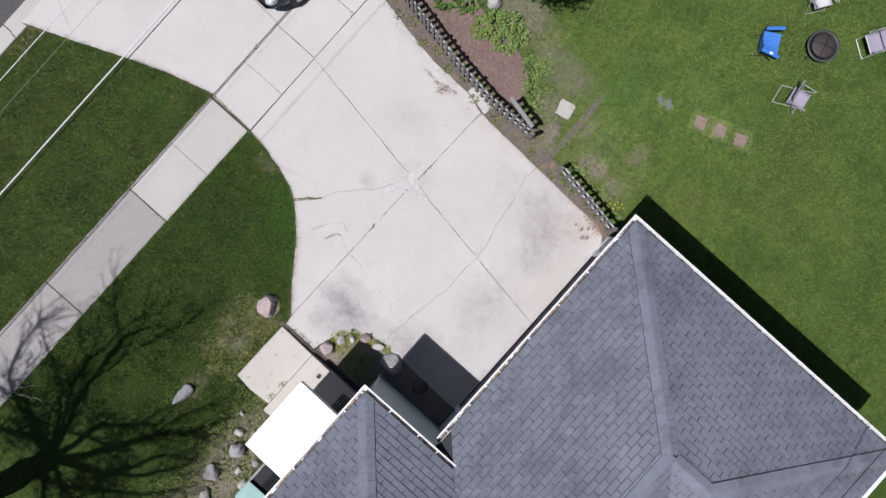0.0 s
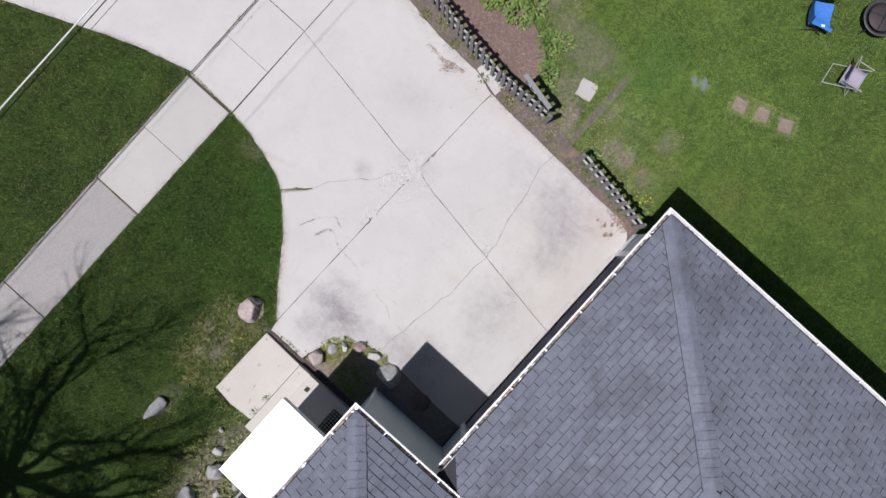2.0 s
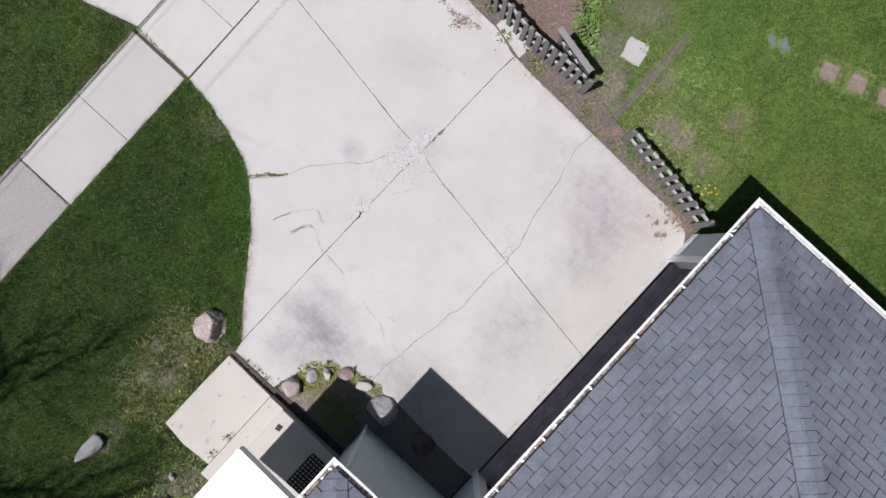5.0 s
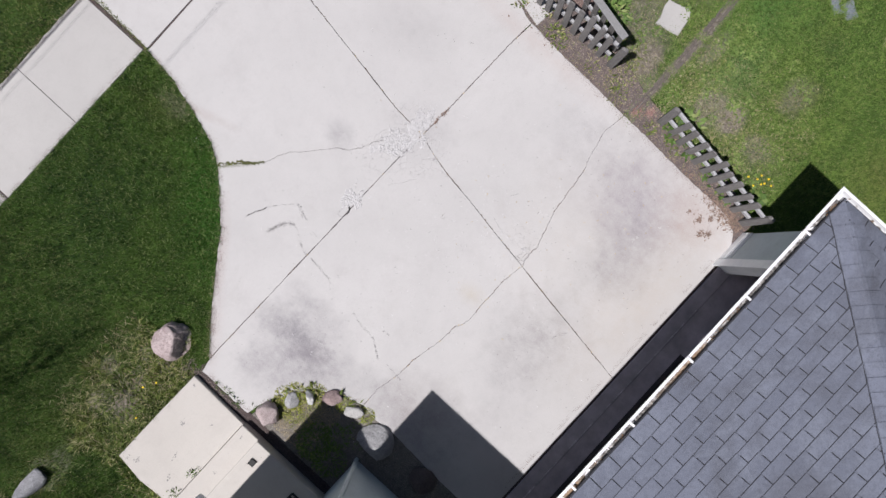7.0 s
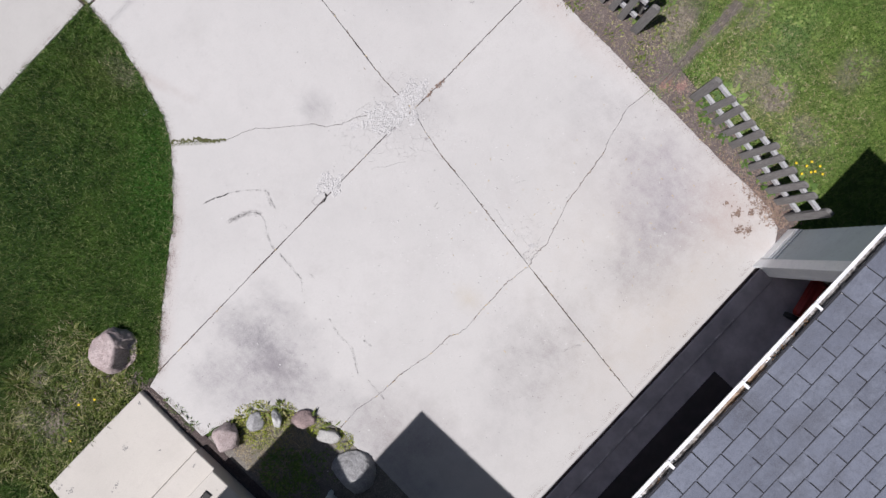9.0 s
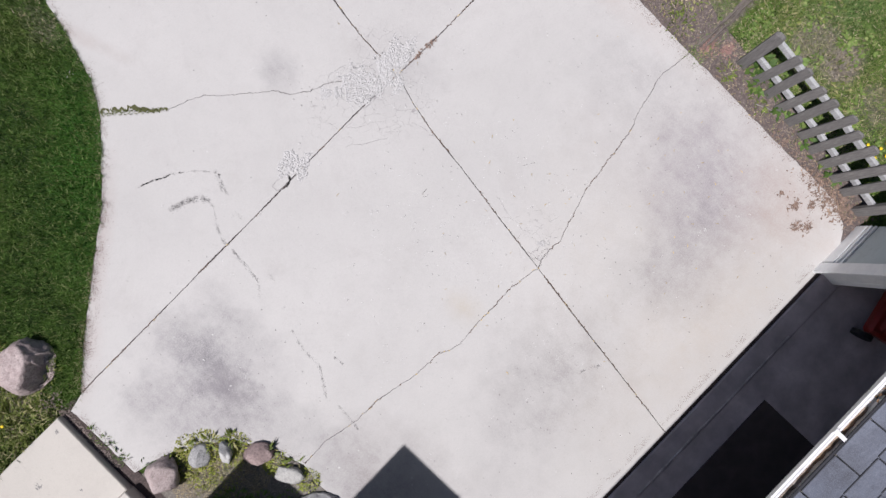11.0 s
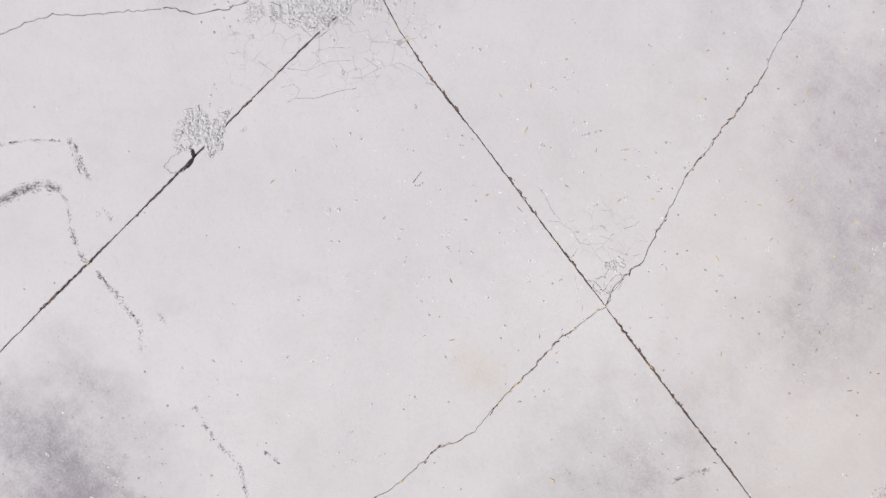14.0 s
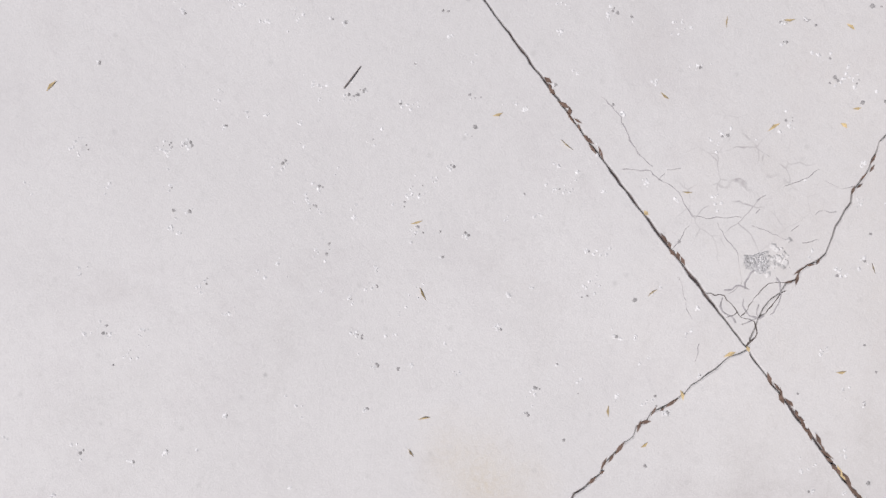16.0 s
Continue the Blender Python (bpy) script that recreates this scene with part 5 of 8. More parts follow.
flagstone("pale square concrete paver in thin grass", SIDEWALK, 4.63, -0.10, 0.40, 0.40, 14, 55, -0.004)


def splintered(ln, width, seed):
    """A rotten board lying in the grass: long splinters side by side, broken off at their ends."""
    r = random.Random(seed)
    pieces = []
    strips = 5
    for k in range(strips):
        y = (k / (strips - 1) - 0.5) * width
        x = -ln / 2 + r.uniform(0, 0.12)
        while x < ln / 2:
            end = min(ln / 2, x + r.uniform(0.12, 0.42))
            if r.random() < 0.80:
                n = 6
                pts = [(x + (end - x) * i / n, y + 0.010 * noise.noise((x + i * 0.3, y * 40, seed)), 0.008 + 0.010 * noise.noise((x * 3 + i * 0.6, y * 30, seed + 5))) for i in range(n + 1)]
                w = width / strips * r.uniform(0.45, 0.75)
                pieces.append(tube(pts, [w * 0.35] + [w * r.uniform(0.8, 1.1) for _ in range(n - 1)] + [w * 0.25], 5))
            x = end + r.uniform(0.005, 0.05)
    return joined(*pieces)


for k, (a, b, w) in enumerate((((3.16, -0.575), (3.96, -0.59), 0.075), ((4.05, -0.60), (4.62, -0.60), 0.085), ((4.68, -0.60), (5.44, -0.565), 0.095))):
    ln = b[0] - a[0]
    tagged(part("edging_timber", splintered(ln, w, 70 + k), TIMBER, None, at=pose((a[0] + b[0]) / 2, (a[1] + b[1]) / 2, 0.016, 0, 0, math.degrees(math.atan2(b[1] - a[1], ln)))), "rotting splintered edging timber half sunk in grass", "edging", "edging timbers")

# ---- chairs and fire pit ----


def lawn_chair(label, sling, at):
    """A folding tube chair; it looks along +x."""
    c = thing("lawn_chair", label, "chair", at @ Matrix.Scale(0.9, 4), "chairs round the fire pit")
    for s in (-1, 1):
        y = 0.27 * s
        part("front_leg_tube", arc_tube([(0.23, y, 0.012), (-0.02, y, 0.40), (-0.26, y, 0.86)], 0.0125), ALU, c)
        part("back_leg_tube", arc_tube([(-0.42, y * 0.96, 0.012), (0.0, y * 0.96, 0.36), (0.24, y * 0.96, 0.60)], 0.0125), ALU, c)
        part("armrest", boxes(((0.04, 0.29 * s, 0.615), (0.46, 0.024, 0.018)), bevel=0.006), ALU, c)
        part("arm_post", tube([(-0.19, 0.285 * s, 0.60), (-0.16, 0.27 * s, 0.66)], 0.011), ALU, c)
    for p, q in (((0.23, -0.27, 0.02), (0.23, 0.27, 0.02)), ((-0.42, -0.26, 0.02), (-0.42, 0.26, 0.02)), ((0.24, -0.26, 0.41), (0.24, 0.26, 0.41)), ((-0.26, -0.27, 0.86), (-0.26, 0.27, 0.86)), ((-0.20, -0.26, 0.38), (-0.20, 0.26, 0.38))):
        part("cross_tube", tube([p, q], 0.0125), ALU, c)
    n = 8

    def sheet(a, b, sag, w=0.245):
        verts, faces = [], []
        for layer in (0, -0.008):
            for i in range(n + 1):
                t = i / n
                for j in range(5):
                    u = j / 2 - 1
                    z = a[1] + (b[1] - a[1]) * t - sag * (1 - u * u) * math.sin(math.pi * t)
                    verts.append((a[0] + (b[0] - a[0]) * t, w * u, z + layer))
        m = (n + 1) * 5
        for i in range(n):
            for j in range(4):
                q = i * 5 + j
                faces += [(q, q + 5, q + 6, q + 1), (m + q, m + q + 1, m + q + 6, m + q + 5)]
        for i in range(n):
            for q in (i * 5, i * 5 + 4):
                faces.append((q, q + 5, m + q + 5, m + q))
        return verts, faces

    part("seat", sheet((-0.20, 0.385), (0.24, 0.415), 0.035), sling, c, smooth=True)
    part("backrest", sheet((-0.10, 0.50), (-0.255, 0.85), 0.02), sling, c, smooth=True)
    return c


PIT = (9.80, -3.72)


def facing(x, y, off=0):
    return pose(x, y, 0, 0, 0, math.degrees(math.atan2(PIT[1] - y, PIT[0] - x)) + off)


lawn_chair("aluminium folding lawn chair with pale lilac sling on grass", SLING, facing(8.45, -4.10, -96))
lawn_chair("aluminium folding lawn chair with lilac-grey sling facing the fire pit", SLING, facing(10.72, -4.62, 12))
lawn_chair("white folding lawn chair behind the fire pit", WHITE_SLING, facing(10.62, -2.92, 12))

camp = thing("camp_chair", "bright blue folding camp chair with sagging fabric seat", "chair", facing(8.97, -2.70, -10) @ Matrix.Scale(0.9, 4), "chairs round the fire pit")
for s in (-1, 1):
    part("leg", tube([(0.28, 0.29 * s, 0.01), (-0.22, 0.29 * s, 0.52)], 0.011), STEEL, camp)
    part("leg", tube([(-0.28, 0.28 * s, 0.01), (0.24, 0.28 * s, 0.42), (0.27, 0.30 * s, 0.60)], 0.011), STEEL, camp)
    part("back_post", tube([(-0.2, 0.29 * s, 0.4), (-0.33, 0.29 * s, 0.9)], 0.011), STEEL, camp)
    part("armrest", boxes(((0.0, 0, 0), (0.5, 0.09, 0.012)), bevel=0.004), BLUE, camp, at=pose(0.0, 0.34 * s, 0.61, 0, 0, 13 * s))


def cloth(f, nu, nv):
    verts = [f(i / nu, j / nv) for i in range(nu + 1) for j in range(nv + 1)]
    faces = [(i * (nv + 1) + j, (i + 1) * (nv + 1) + j, (i + 1) * (nv + 1) + j + 1, i * (nv + 1) + j + 1) for i in range(nu) for j in range(nv)]
    m = len(verts)
    verts += [(x, y, z - 0.006) for x, y, z in verts]
    faces += [tuple(k + m for k in q[::-1]) for q in faces]
    return verts, faces


part("seat", cloth(lambda u, v: (-0.24 + 0.5 * u, (v - 0.5) * 0.56, 0.44 + 0.02 * u - 0.09 * math.sin(math.pi * v) * math.sin(math.pi * (0.15 + 0.7 * u))), 8, 8), BLUE, camp, smooth=True)
part("backrest", cloth(lambda u, v: (-0.22 - 0.13 * u - 0.06 * math.sin(math.pi * v), (v - 0.5) * 0.60, 0.44 + 0.46 * u), 6, 8), BLUE, camp, smooth=True)
part("cup_holder_tag", boxes(((0.02, -0.33, 0.62), (0.08, 0.05, 0.008))), TRIM, camp, "small white tag")

pit = thing("fire_pit", "round black steel fire pit with domed spark screen on the lawn", "fire pit", pose(PIT[0], PIT[1], 0))


def turned(profile, segs=36):
    verts, faces = [], []
    for r, z in profile:
        for k in range(segs):
            a = 2 * math.pi * k / segs
            verts.append((r * math.cos(a), r * math.sin(a), z))
    for i in range(len(profile) - 1):
        for k in range(segs):
            faces.append((i * segs + k, i * segs + (k + 1) % segs, (i + 1) * segs + (k + 1) % segs, (i + 1) * segs + k))
    return verts, faces


part("bowl", turned([(0.02, 0.14), (0.16, 0.155), (0.27, 0.22), (0.33, 0.33), (0.345, 0.36), (0.335, 0.36), (0.26, 0.24), (0.15, 0.175), (0.02, 0.16)]), STEEL, pit, smooth=True)
part("rim", turned([(0.335, 0.355), (0.36, 0.352), (0.385, 0.352), (0.392, 0.362), (0.385, 0.37), (0.345, 0.37), (0.335, 0.362)]), RIM_STEEL, pit, smooth=True)
part("spark_screen", turned([(0.285, 0.366), (0.27, 0.385), (0.22, 0.402), (0.15, 0.418), (0.06, 0.424), (0.005, 0.425)], 28), SCREEN, pit, smooth=True)
for k in range(4):
    a = k * math.pi / 2 + 0.3
    part("screen_rib", tube([(math.cos(a) * r, math.sin(a) * r, z + 0.006) for r, z in ((0.285, 0.366), (0.27, 0.385), (0.22, 0.402), (0.15, 0.418), (0.0, 0.427))], 0.014, 6), BLACK, pit)
part("lid_handle", arc_tube([(-0.05, 0, 0.425), (-0.05, 0, 0.47), (0.05, 0, 0.47), (0.05, 0, 0.425)], 0.007), BLACK, pit)
for k in range(3):
    a = k * 2 * math.pi / 3 + 0.9
    part("leg", arc_tube([(0.28 * math.cos(a), 0.28 * math.sin(a), 0.24), (0.34 * math.cos(a), 0.34 * math.sin(a), 0.15), (0.36 * math.cos(a), 0.36 * math.sin(a), 0.0)], 0.013), BLACK, pit)

# ---- overhead cables ----


def cable(label, y, z, r, material, name="overhead_cable"):
    pts = [(-60 + 4 * i, y + 0.0006 * (-60 + 4 * i), z + 0.0006 * ((-60 + 4 * i) ** 2) * 0.6) for i in range(31)]
    tagged(part(name, tube(pts, r, 8), material), label, "cable", "overhead cables")


cable("thick pale overhead cable crossing above the driveway apron", 7.01, 3.16, 0.014, CABLE)
# black wire stands in for the dark, shaded underside of the thick cable
cable("thin black wire beside the thick cable, for its shaded side", 6.99, 3.03, 0.009, BLACK)
cable("white overhead cable above the verge", 6.0, 6.77, 0.0055, CABLE)
cable("thin grey overhead wire above the verge", 7.10, 4.63, 0.003, GREY_CABLE)

# ---- car on the apron, its nose just in view ----
car = thing("parked_car", "dark blue-grey car parked on the driveway apron", "car", pose(3.75, 7.32, 0, 0, 0, 180))


def car_body():
    secs = [(-2.2, 0.55, 0.62, 0.45), (-2.05, 0.80, 0.84, 0.35), (-1.5, 0.88, 0.98, 0.28), (-0.6, 0.90, 1.0, 0.27), (0.5, 0.90, 0.98, 0.27), (1.2, 0.89, 0.92, 0.27), (1.8, 0.84, 0.80, 0.30), (2.12, 0.66, 0.66, 0.38), (2.22, 0.5, 0.58, 0.45)]
    verts, faces = [], []
    n = 10
    for x, w, top, low in secs:
        for y, z in ((-w * 0.9, low), (-w, low + 0.15), (-w, top - 0.2), (-w * 0.93, top - 0.06), (-w * 0.6, top), (w * 0.6, top), (w * 0.93, top - 0.06), (w, top - 0.2), (w, low + 0.15), (w * 0.9, low)):
            verts.append((x, y, z))
    for i in range(len(secs) - 1):
        for k in range(n):
            a, b = i * n + k, i * n + (k + 1) % n
            faces.append((a, b, b + n, a + n))
    faces += [tuple(range(n))[::-1], tuple(range((len(secs) - 1) * n, len(secs) * n))]
    return verts, faces


part("body", car_body(), CAR, car, smooth=True)


def cabin():
    verts, faces = [], []
    secs = [(-1.75, 0.70, 0.96), (-1.2, 0.66, 1.36), (-0.2, 0.66, 1.44), (0.3, 0.67, 1.38), (1.1, 0.74, 0.95)]
    for x, w, top in secs:
        for y, z in ((-0.80, 0.92), (-w, top - 0.05), (-w + 0.1, top), (w - 0.1, top), (w, top - 0.05), (0.80, 0.92)):
            verts.append((x, y, z))
    for i in range(4):
        for k in range(6):
            a, b = i * 6 + k, i * 6 + (k + 1) % 6
            faces.append((a, b, b + 6, a + 6))
    faces += [tuple(range(6))[::-1], tuple(range(24, 30))]
    return verts, faces


part("cabin_glass", cabin(), CAR_GLASS, car, smooth=True)
part("roof_panel", boxes(((-0.55, 0, 1.43), (1.3, 1.16, 0.03)), bevel=0.012), CAR, car)
for s in (-1, 1):
    bm = bmesh.new()
    bmesh.ops.create_icosphere(bm, subdivisions=2, radius=0.5, matrix=Matrix.Translation((2.0, 0.58 * s, 0.66)) @ pose(0, 0, 0, 0, 0, -24 * s) @ Matrix.Diagonal((0.34, 0.26, 0.14, 1)))
    part("headlight", bm, LAMP_GLASS, car, "clear headlight lens", smooth=True)
    part("side_mirror", boxes(((0.75, 0.98 * s, 0.98), (0.1, 0.2, 0.12)), bevel=0.03), CAR, car)
    for x in (-1.35, 1.4):
        wheel = part("wheel", turned([(0.0, -0.1), (0.2, -0.1), (0.3, -0.1), (0.325, -0.07), (0.325, 0.07), (0.3, 0.1), (0.2, 0.1), (0.0, 0.1)], 24), BLACK, car, at=pose(x, 0.80 * s, 0.325, 90, 0, 0), smooth=True)
        part("rim", turned([(0.0, -0.105), (0.19, -0.105), (0.2, -0.09)], 20), ALU, wheel)
part("bumper_grille", boxes(((2.2, 0, 0.5), (0.05, 0.8, 0.12)), bevel=0.02), BLACK, car)

cable("thin black service wire above the back slope of the roof", -8.95, 3.52, 0.008, BLACK)

# ---- lawn and plants ----
HARD = DRIVE_PIECES + [
    [(-2.6, -2.9), (2.6, -2.9), (2.95, -2.4), (3.05, 1.4), (3.28, 3.0), (3.6, 5.3), (-0.86, 5.3), (-0.9, 4.75), (-1.06, 4.14), (-1.2, 3.69), (-1.42, 3.27), (-1.6, 3.12), (-2.03, 2.66), (-2.7, 2.17), (-3.55, 1.52), (-3.6, 0.65), (-2.85, 0.2), (-2.6, -0.4)],
    [(-0.93, 5.28), (4.3, 5.28), (4.3, 6.6), (5.3, 11.05), (-2.6, 11.05), (-2.25, 10.23), (-1.2, 7.75), (-0.86, 6.56)],
    [(-20, 5.36), (-0.9, 5.33), (-0.9, 6.565), (-20, 6.565)],
    EAST_BED, MULCH_BED, PLANTER,
    [(-3.99, -1.1), (-3.84, -1.1), (-3.84, 1.5), (-3.95, 1.55)],
    [(-5.6, -1.1), (-3.9, -1.1), (-3.9, 1.54), (-5.6, 1.56)],
    [(-12.8, -9.4), (3.0, -9.4), (3.0, -3.0), (-3.3, -3.0), (-3.3, -1.05), (-12.8, -1.05)],
    [(-20, 11.0), (20, 11.0), (20, 20), (-20, 20)],
]
def keep_out(x, y, hard, margin=0.0):
    ok = np.ones(len(x), dtype=bool)
    for poly in hard:
        ok &= ~inside(poly, x, y)
    return ok


def drift(x, y, cell, seed):
    """Smooth random values from 0 to 1 over the plan."""
    g = np.random.default_rng(seed).random((256, 256))
    u, v = x / cell + 100.0, y / cell + 100.0
    i, j = np.floor(u).astype(int), np.floor(v).astype(int)
    fu, fv = u - i, v - j
    fu, fv = fu * fu * (3 - 2 * fu), fv * fv * (3 - 2 * fv)
    i, j = i % 255, j % 255
    return (g[i, j] * (1 - fu) + g[i + 1, j] * fu) * (1 - fv) + (g[i, j + 1] * (1 - fu) + g[i + 1, j + 1] * fu) * fv


def blades(n, x, y, length, width, lean, z=GROUND_Z):
    """Single-triangle blades in tufts, as an array of corners."""
    tuft = drift(x, y, 0.07, 3) * 0.6 + drift(x, y, 0.25, 4) * 0.4
    a = nrng.uniform(0, 2 * np.pi, n) + drift(x, y, 0.12, 5) * 3.0
    ln = length * nrng.uniform(0.55, 1.25, n) * (0.45 + 1.15 * tuft)
    tilt = np.clip(nrng.normal(lean, 0.28, n), 0.1, 1.45)
    w = width * nrng.uniform(0.6, 1.2, n) / 2
    dx, dy = np.cos(a), np.sin(a)
    out = np.empty((n, 3, 3), dtype=np.float32)
    out[:, 0] = np.stack([x - dy * w, y + dx * w, np.full(n, z)], 1)
    out[:, 1] = np.stack([x + dy * w, y - dx * w, np.full(n, z)], 1)
    out[:, 2] = np.stack([x + dx * ln * np.sin(tilt), y + dy * ln * np.sin(tilt), z + ln * np.cos(tilt)], 1)
    return out.reshape(-1, 3)


def scatter(box_, per_m2, hard, thin=THIN, fade=None):
    x0, y0, x1, y1 = box_
    n = int((x1 - x0) * (y1 - y0) * per_m2)
    x, y = nrng.uniform(x0, x1, n), nrng.uniform(y0, y1, n)
    ok = keep_out(x, y, hard)
    if fade:
        ok &= nrng.random(n) > np.clip((x - fade[0]) / (fade[1] - fade[0]), 0, 1)
        ok &= nrng.random(n) > np.clip((fade[2] - y) / (fade[2] - fade[3]), 0, 1)
    for cx, cy, rx, ry, bare in thin:
        d = ((x - cx) / rx) ** 2 + ((y - cy) / ry) ** 2
        ok &= ~((d < 1) & (nrng.random(n) < bare * np.clip(1.6 * (1 - d), 0, 1)))
    return x[ok], y[ok]


def lawn_patch(name, box_, per_m2, length, width, lean, material, label, hard=HARD, thin=THIN, z=GROUND_Z, clump=0.0, fade=None):
    x, y = scatter(box_, per_m2, hard, thin, fade)
    if clump:
        keep = drift(x, y, 0.28, 11) * 0.65 + drift(x, y, 0.11, 12) * 0.35 > clump
        x, y = x[keep], y[keep]
    return tagged(triangles(name, blades(len(x), x, y, length, width, lean, z), 3, material), label, "grass", kind="stuff")


lawn_patch("grass", (-8.5, 1.0, 0.0, 5.6), 6000, 0.074, 0.0085, 0.7, GRASS, "mown green lawn between sidewalk and driveway")
lawn_patch("grass", (-12.5, 6.3, -0.5, 11.03), 3400, 0.074, 0.0105, 0.85, VERGE, "mown dark green verge between sidewalk and road")
lawn_patch("grass", (-14, -1.0, -4, 5.5), 2200, 0.062, 0.010, 0.85, SHADY, "shaded lawn under the bare tree")
lawn_patch("grass", (3.0, -6.5, 9.0, 3.2), 7500, 0.040, 0.0052, 0.95, BACK, "mown lawn behind the picket fence", fade=(5.0, 9.0, -2.5, -6.5))
lawn_patch("grass", (3.0, -12.0, 13.0, 4.0), 3800, 0.048, 0.0072, 0.95, BACK, "sunlit back lawn with paler patches")
lawn_patch("dry_grass", (3.4, -2.4, 4.3, -0.9), 900, 0.07, 0.0045, 1.15, DRY, "yellow straw in thin grass behind the pickets")
lawn_patch("dry_grass", (5.15, 1.0, 6.1, 2.9), 1000, 0.08, 0.0065, 1.2, DRY, "brown dead leaves and straw beside the bed")
lawn_patch("dry_grass", (3.4, -2.8, 5.4, 2.0), 260, 0.06, 0.005, 1.1, DRY, "dry straw among thin grass")
lawn_patch("dry_grass", (2.95, -2.9, 4.8, 6.4), 480, 0.045, 0.006, 1.2, DRY, "straw and dead weeds on the bare strip by the fence", [p for p in HARD if p is not EAST_BED], (), GROUND_Z + 0.012)
lawn_patch("weeds", (2.95, -2.9, 4.8, 6.4), 240, 0.05, 0.007, 1.0, WEED, "sparse weeds on the bare strip by the fence", [p for p in HARD if p is not EAST_BED], (), GROUND_Z + 0.012)
lawn_patch("dry_grass", (-5.7, 1.5, -3.9, 2.9), 420, 0.12, 0.008, 1.1, DRY, "dry grass round the boulder")
TUFTED = [(-4.9, 2.12, 0.36, 0.26, 0.75), (-3.76, 2.12, 0.3, 0.28, 1.0)]
lawn_patch("grass_tufts", (-5.75, 1.56, -3.95, 2.6), 1700, 0.15, 0.011, 1.0, TUFT, "coarse yellow-green grass tufts round the boulder and pad", HARD, TUFTED, clump=0.36)
lawn_patch("grass_tufts", (-4.6, 2.3, -3.9, 2.75), 800, 0.11, 0.010, 1.0, TUFT, "coarse yellow-green grass tufts beyond the boulder", HARD, TUFTED)
lawn_patch("dry_grass", (-3.4, 10.6, -2.4, 11.03), 900, 0.09, 0.008, 1.0, DRY, "brown weeds at the end of the kerb")
lawn_patch("dry_grass", (-1.36, 4.1, -1.0, 4.8), 900, 0.05, 0.007, 1.1, DRY, "dead brown grass on a worn spot of lawn")
lawn_patch("grass_tufts", (-7.3, 1.85, -6.3, 2.5), 800, 0.10, 0.010, 1.0, TUFT, "yellowed grass round the leaf-shaped boulder", HARD, ())
lawn_patch("grass_tufts", (-9.5, -0.8, -5.75, 1.1), 320, 0.12, 0.012, 1.0, TUFT, "yellow-green weeds in the front bed", HARD, ())


def fringe(name, line, per_m, length, width, inward, material, label):
    """Blades that root just off a paved edge and lie over it; inward is the way onto the paving."""
    xs, ys = [], []
    for (x0, y0), (x1, y1) in zip(line, line[1:]):
        ln = math.hypot(x1 - x0, y1 - y0)
        for _ in range(int(ln * per_m)):
            t, d = rng.random(), abs(rng.gauss(0, 0.022))
            px, py = x0 + (x1 - x0) * t, y0 + (y1 - y0) * t
            if noise.noise((px * 3, py * 3, 4.0)) + 0.35 * noise.noise((px * 11, py * 11, 7.0)) > -0.12:
                xs.append(px - inward[0] * d)
                ys.append(py - inward[1] * d)
    x, y = np.array(xs), np.array(ys)
    tagged(triangles(name, blades(len(x), x, y, length, width, 0.95, -0.004), 3, material), label, "grass", kind="stuff")


fringe("grass_fringe", ISLAND + ISLAND_LOW[1:], 700, 0.045, 0.009, (0.75, -0.6), GRASS, "grass blades hanging over the driveway's curved edge")
fringe("straw_fringe", ISLAND + ISLAND_LOW[1:], 150, 0.05, 0.006, (0.75, -0.6), DRY, "dead straw along the driveway's curved edge")
fringe("grass_fringe", [(-12, 5.36), (-0.95, 5.34)], 260, 0.055, 0.008, (0, 1), GRASS, "grass blades hanging over the sidewalk")
fringe("grass_fringe", [(-12, 6.575), (-0.9, 6.57)], 260, 0.055, 0.008, (0, -1), VERGE, "verge grass hanging over the sidewalk")
fringe("straw_fringe", [(-12, 6.575), (-0.9, 6.57)], 90, 0.05, 0.006, (0, -1), DRY, "straw along the sidewalk's edge")
fringe("grass_fringe", [(-0.84, 6.57), (-1.2, 7.75), (-1.62, 8.8), (-2.58, 11.0)], 260, 0.055, 0.008, (0.92, 0.3), VERGE, "verge grass hanging over the apron")
lawn_patch("dry_grass", (-9.5, -0.6, -5.75, 1.3), 220, 0.10, 0.011, 1.1, DRY, "dry stalks in the weedy front bed")


def overgrown(x, y, w, d, turn, count, inner, material, label):
    """Blades that close over the rim of a sunken stone; inner: how far in from the rim they may root."""
    ca, sa = math.cos(radians(turn)), math.sin(radians(turn))
    xs, ys = [], []
    while len(xs) < count:
        u, v = rng.uniform(-1.25, 1.25), rng.uniform(-1.25, 1.25)
        m = max(abs(u), abs(v))
        if m < inner + 0.25 * rng.random() or m > 1.2:
            continue
        u, v = u * w / 2, v * d / 2
        xs.append(x + u * ca - v * sa)
        ys.append(y + u * sa + v * ca)
    tagged(triangles("grass_fringe", blades(count, np.array(xs), np.array(ys), 0.045, 0.0075, 1.0, -0.008), 3, material), label, "grass", kind="stuff")


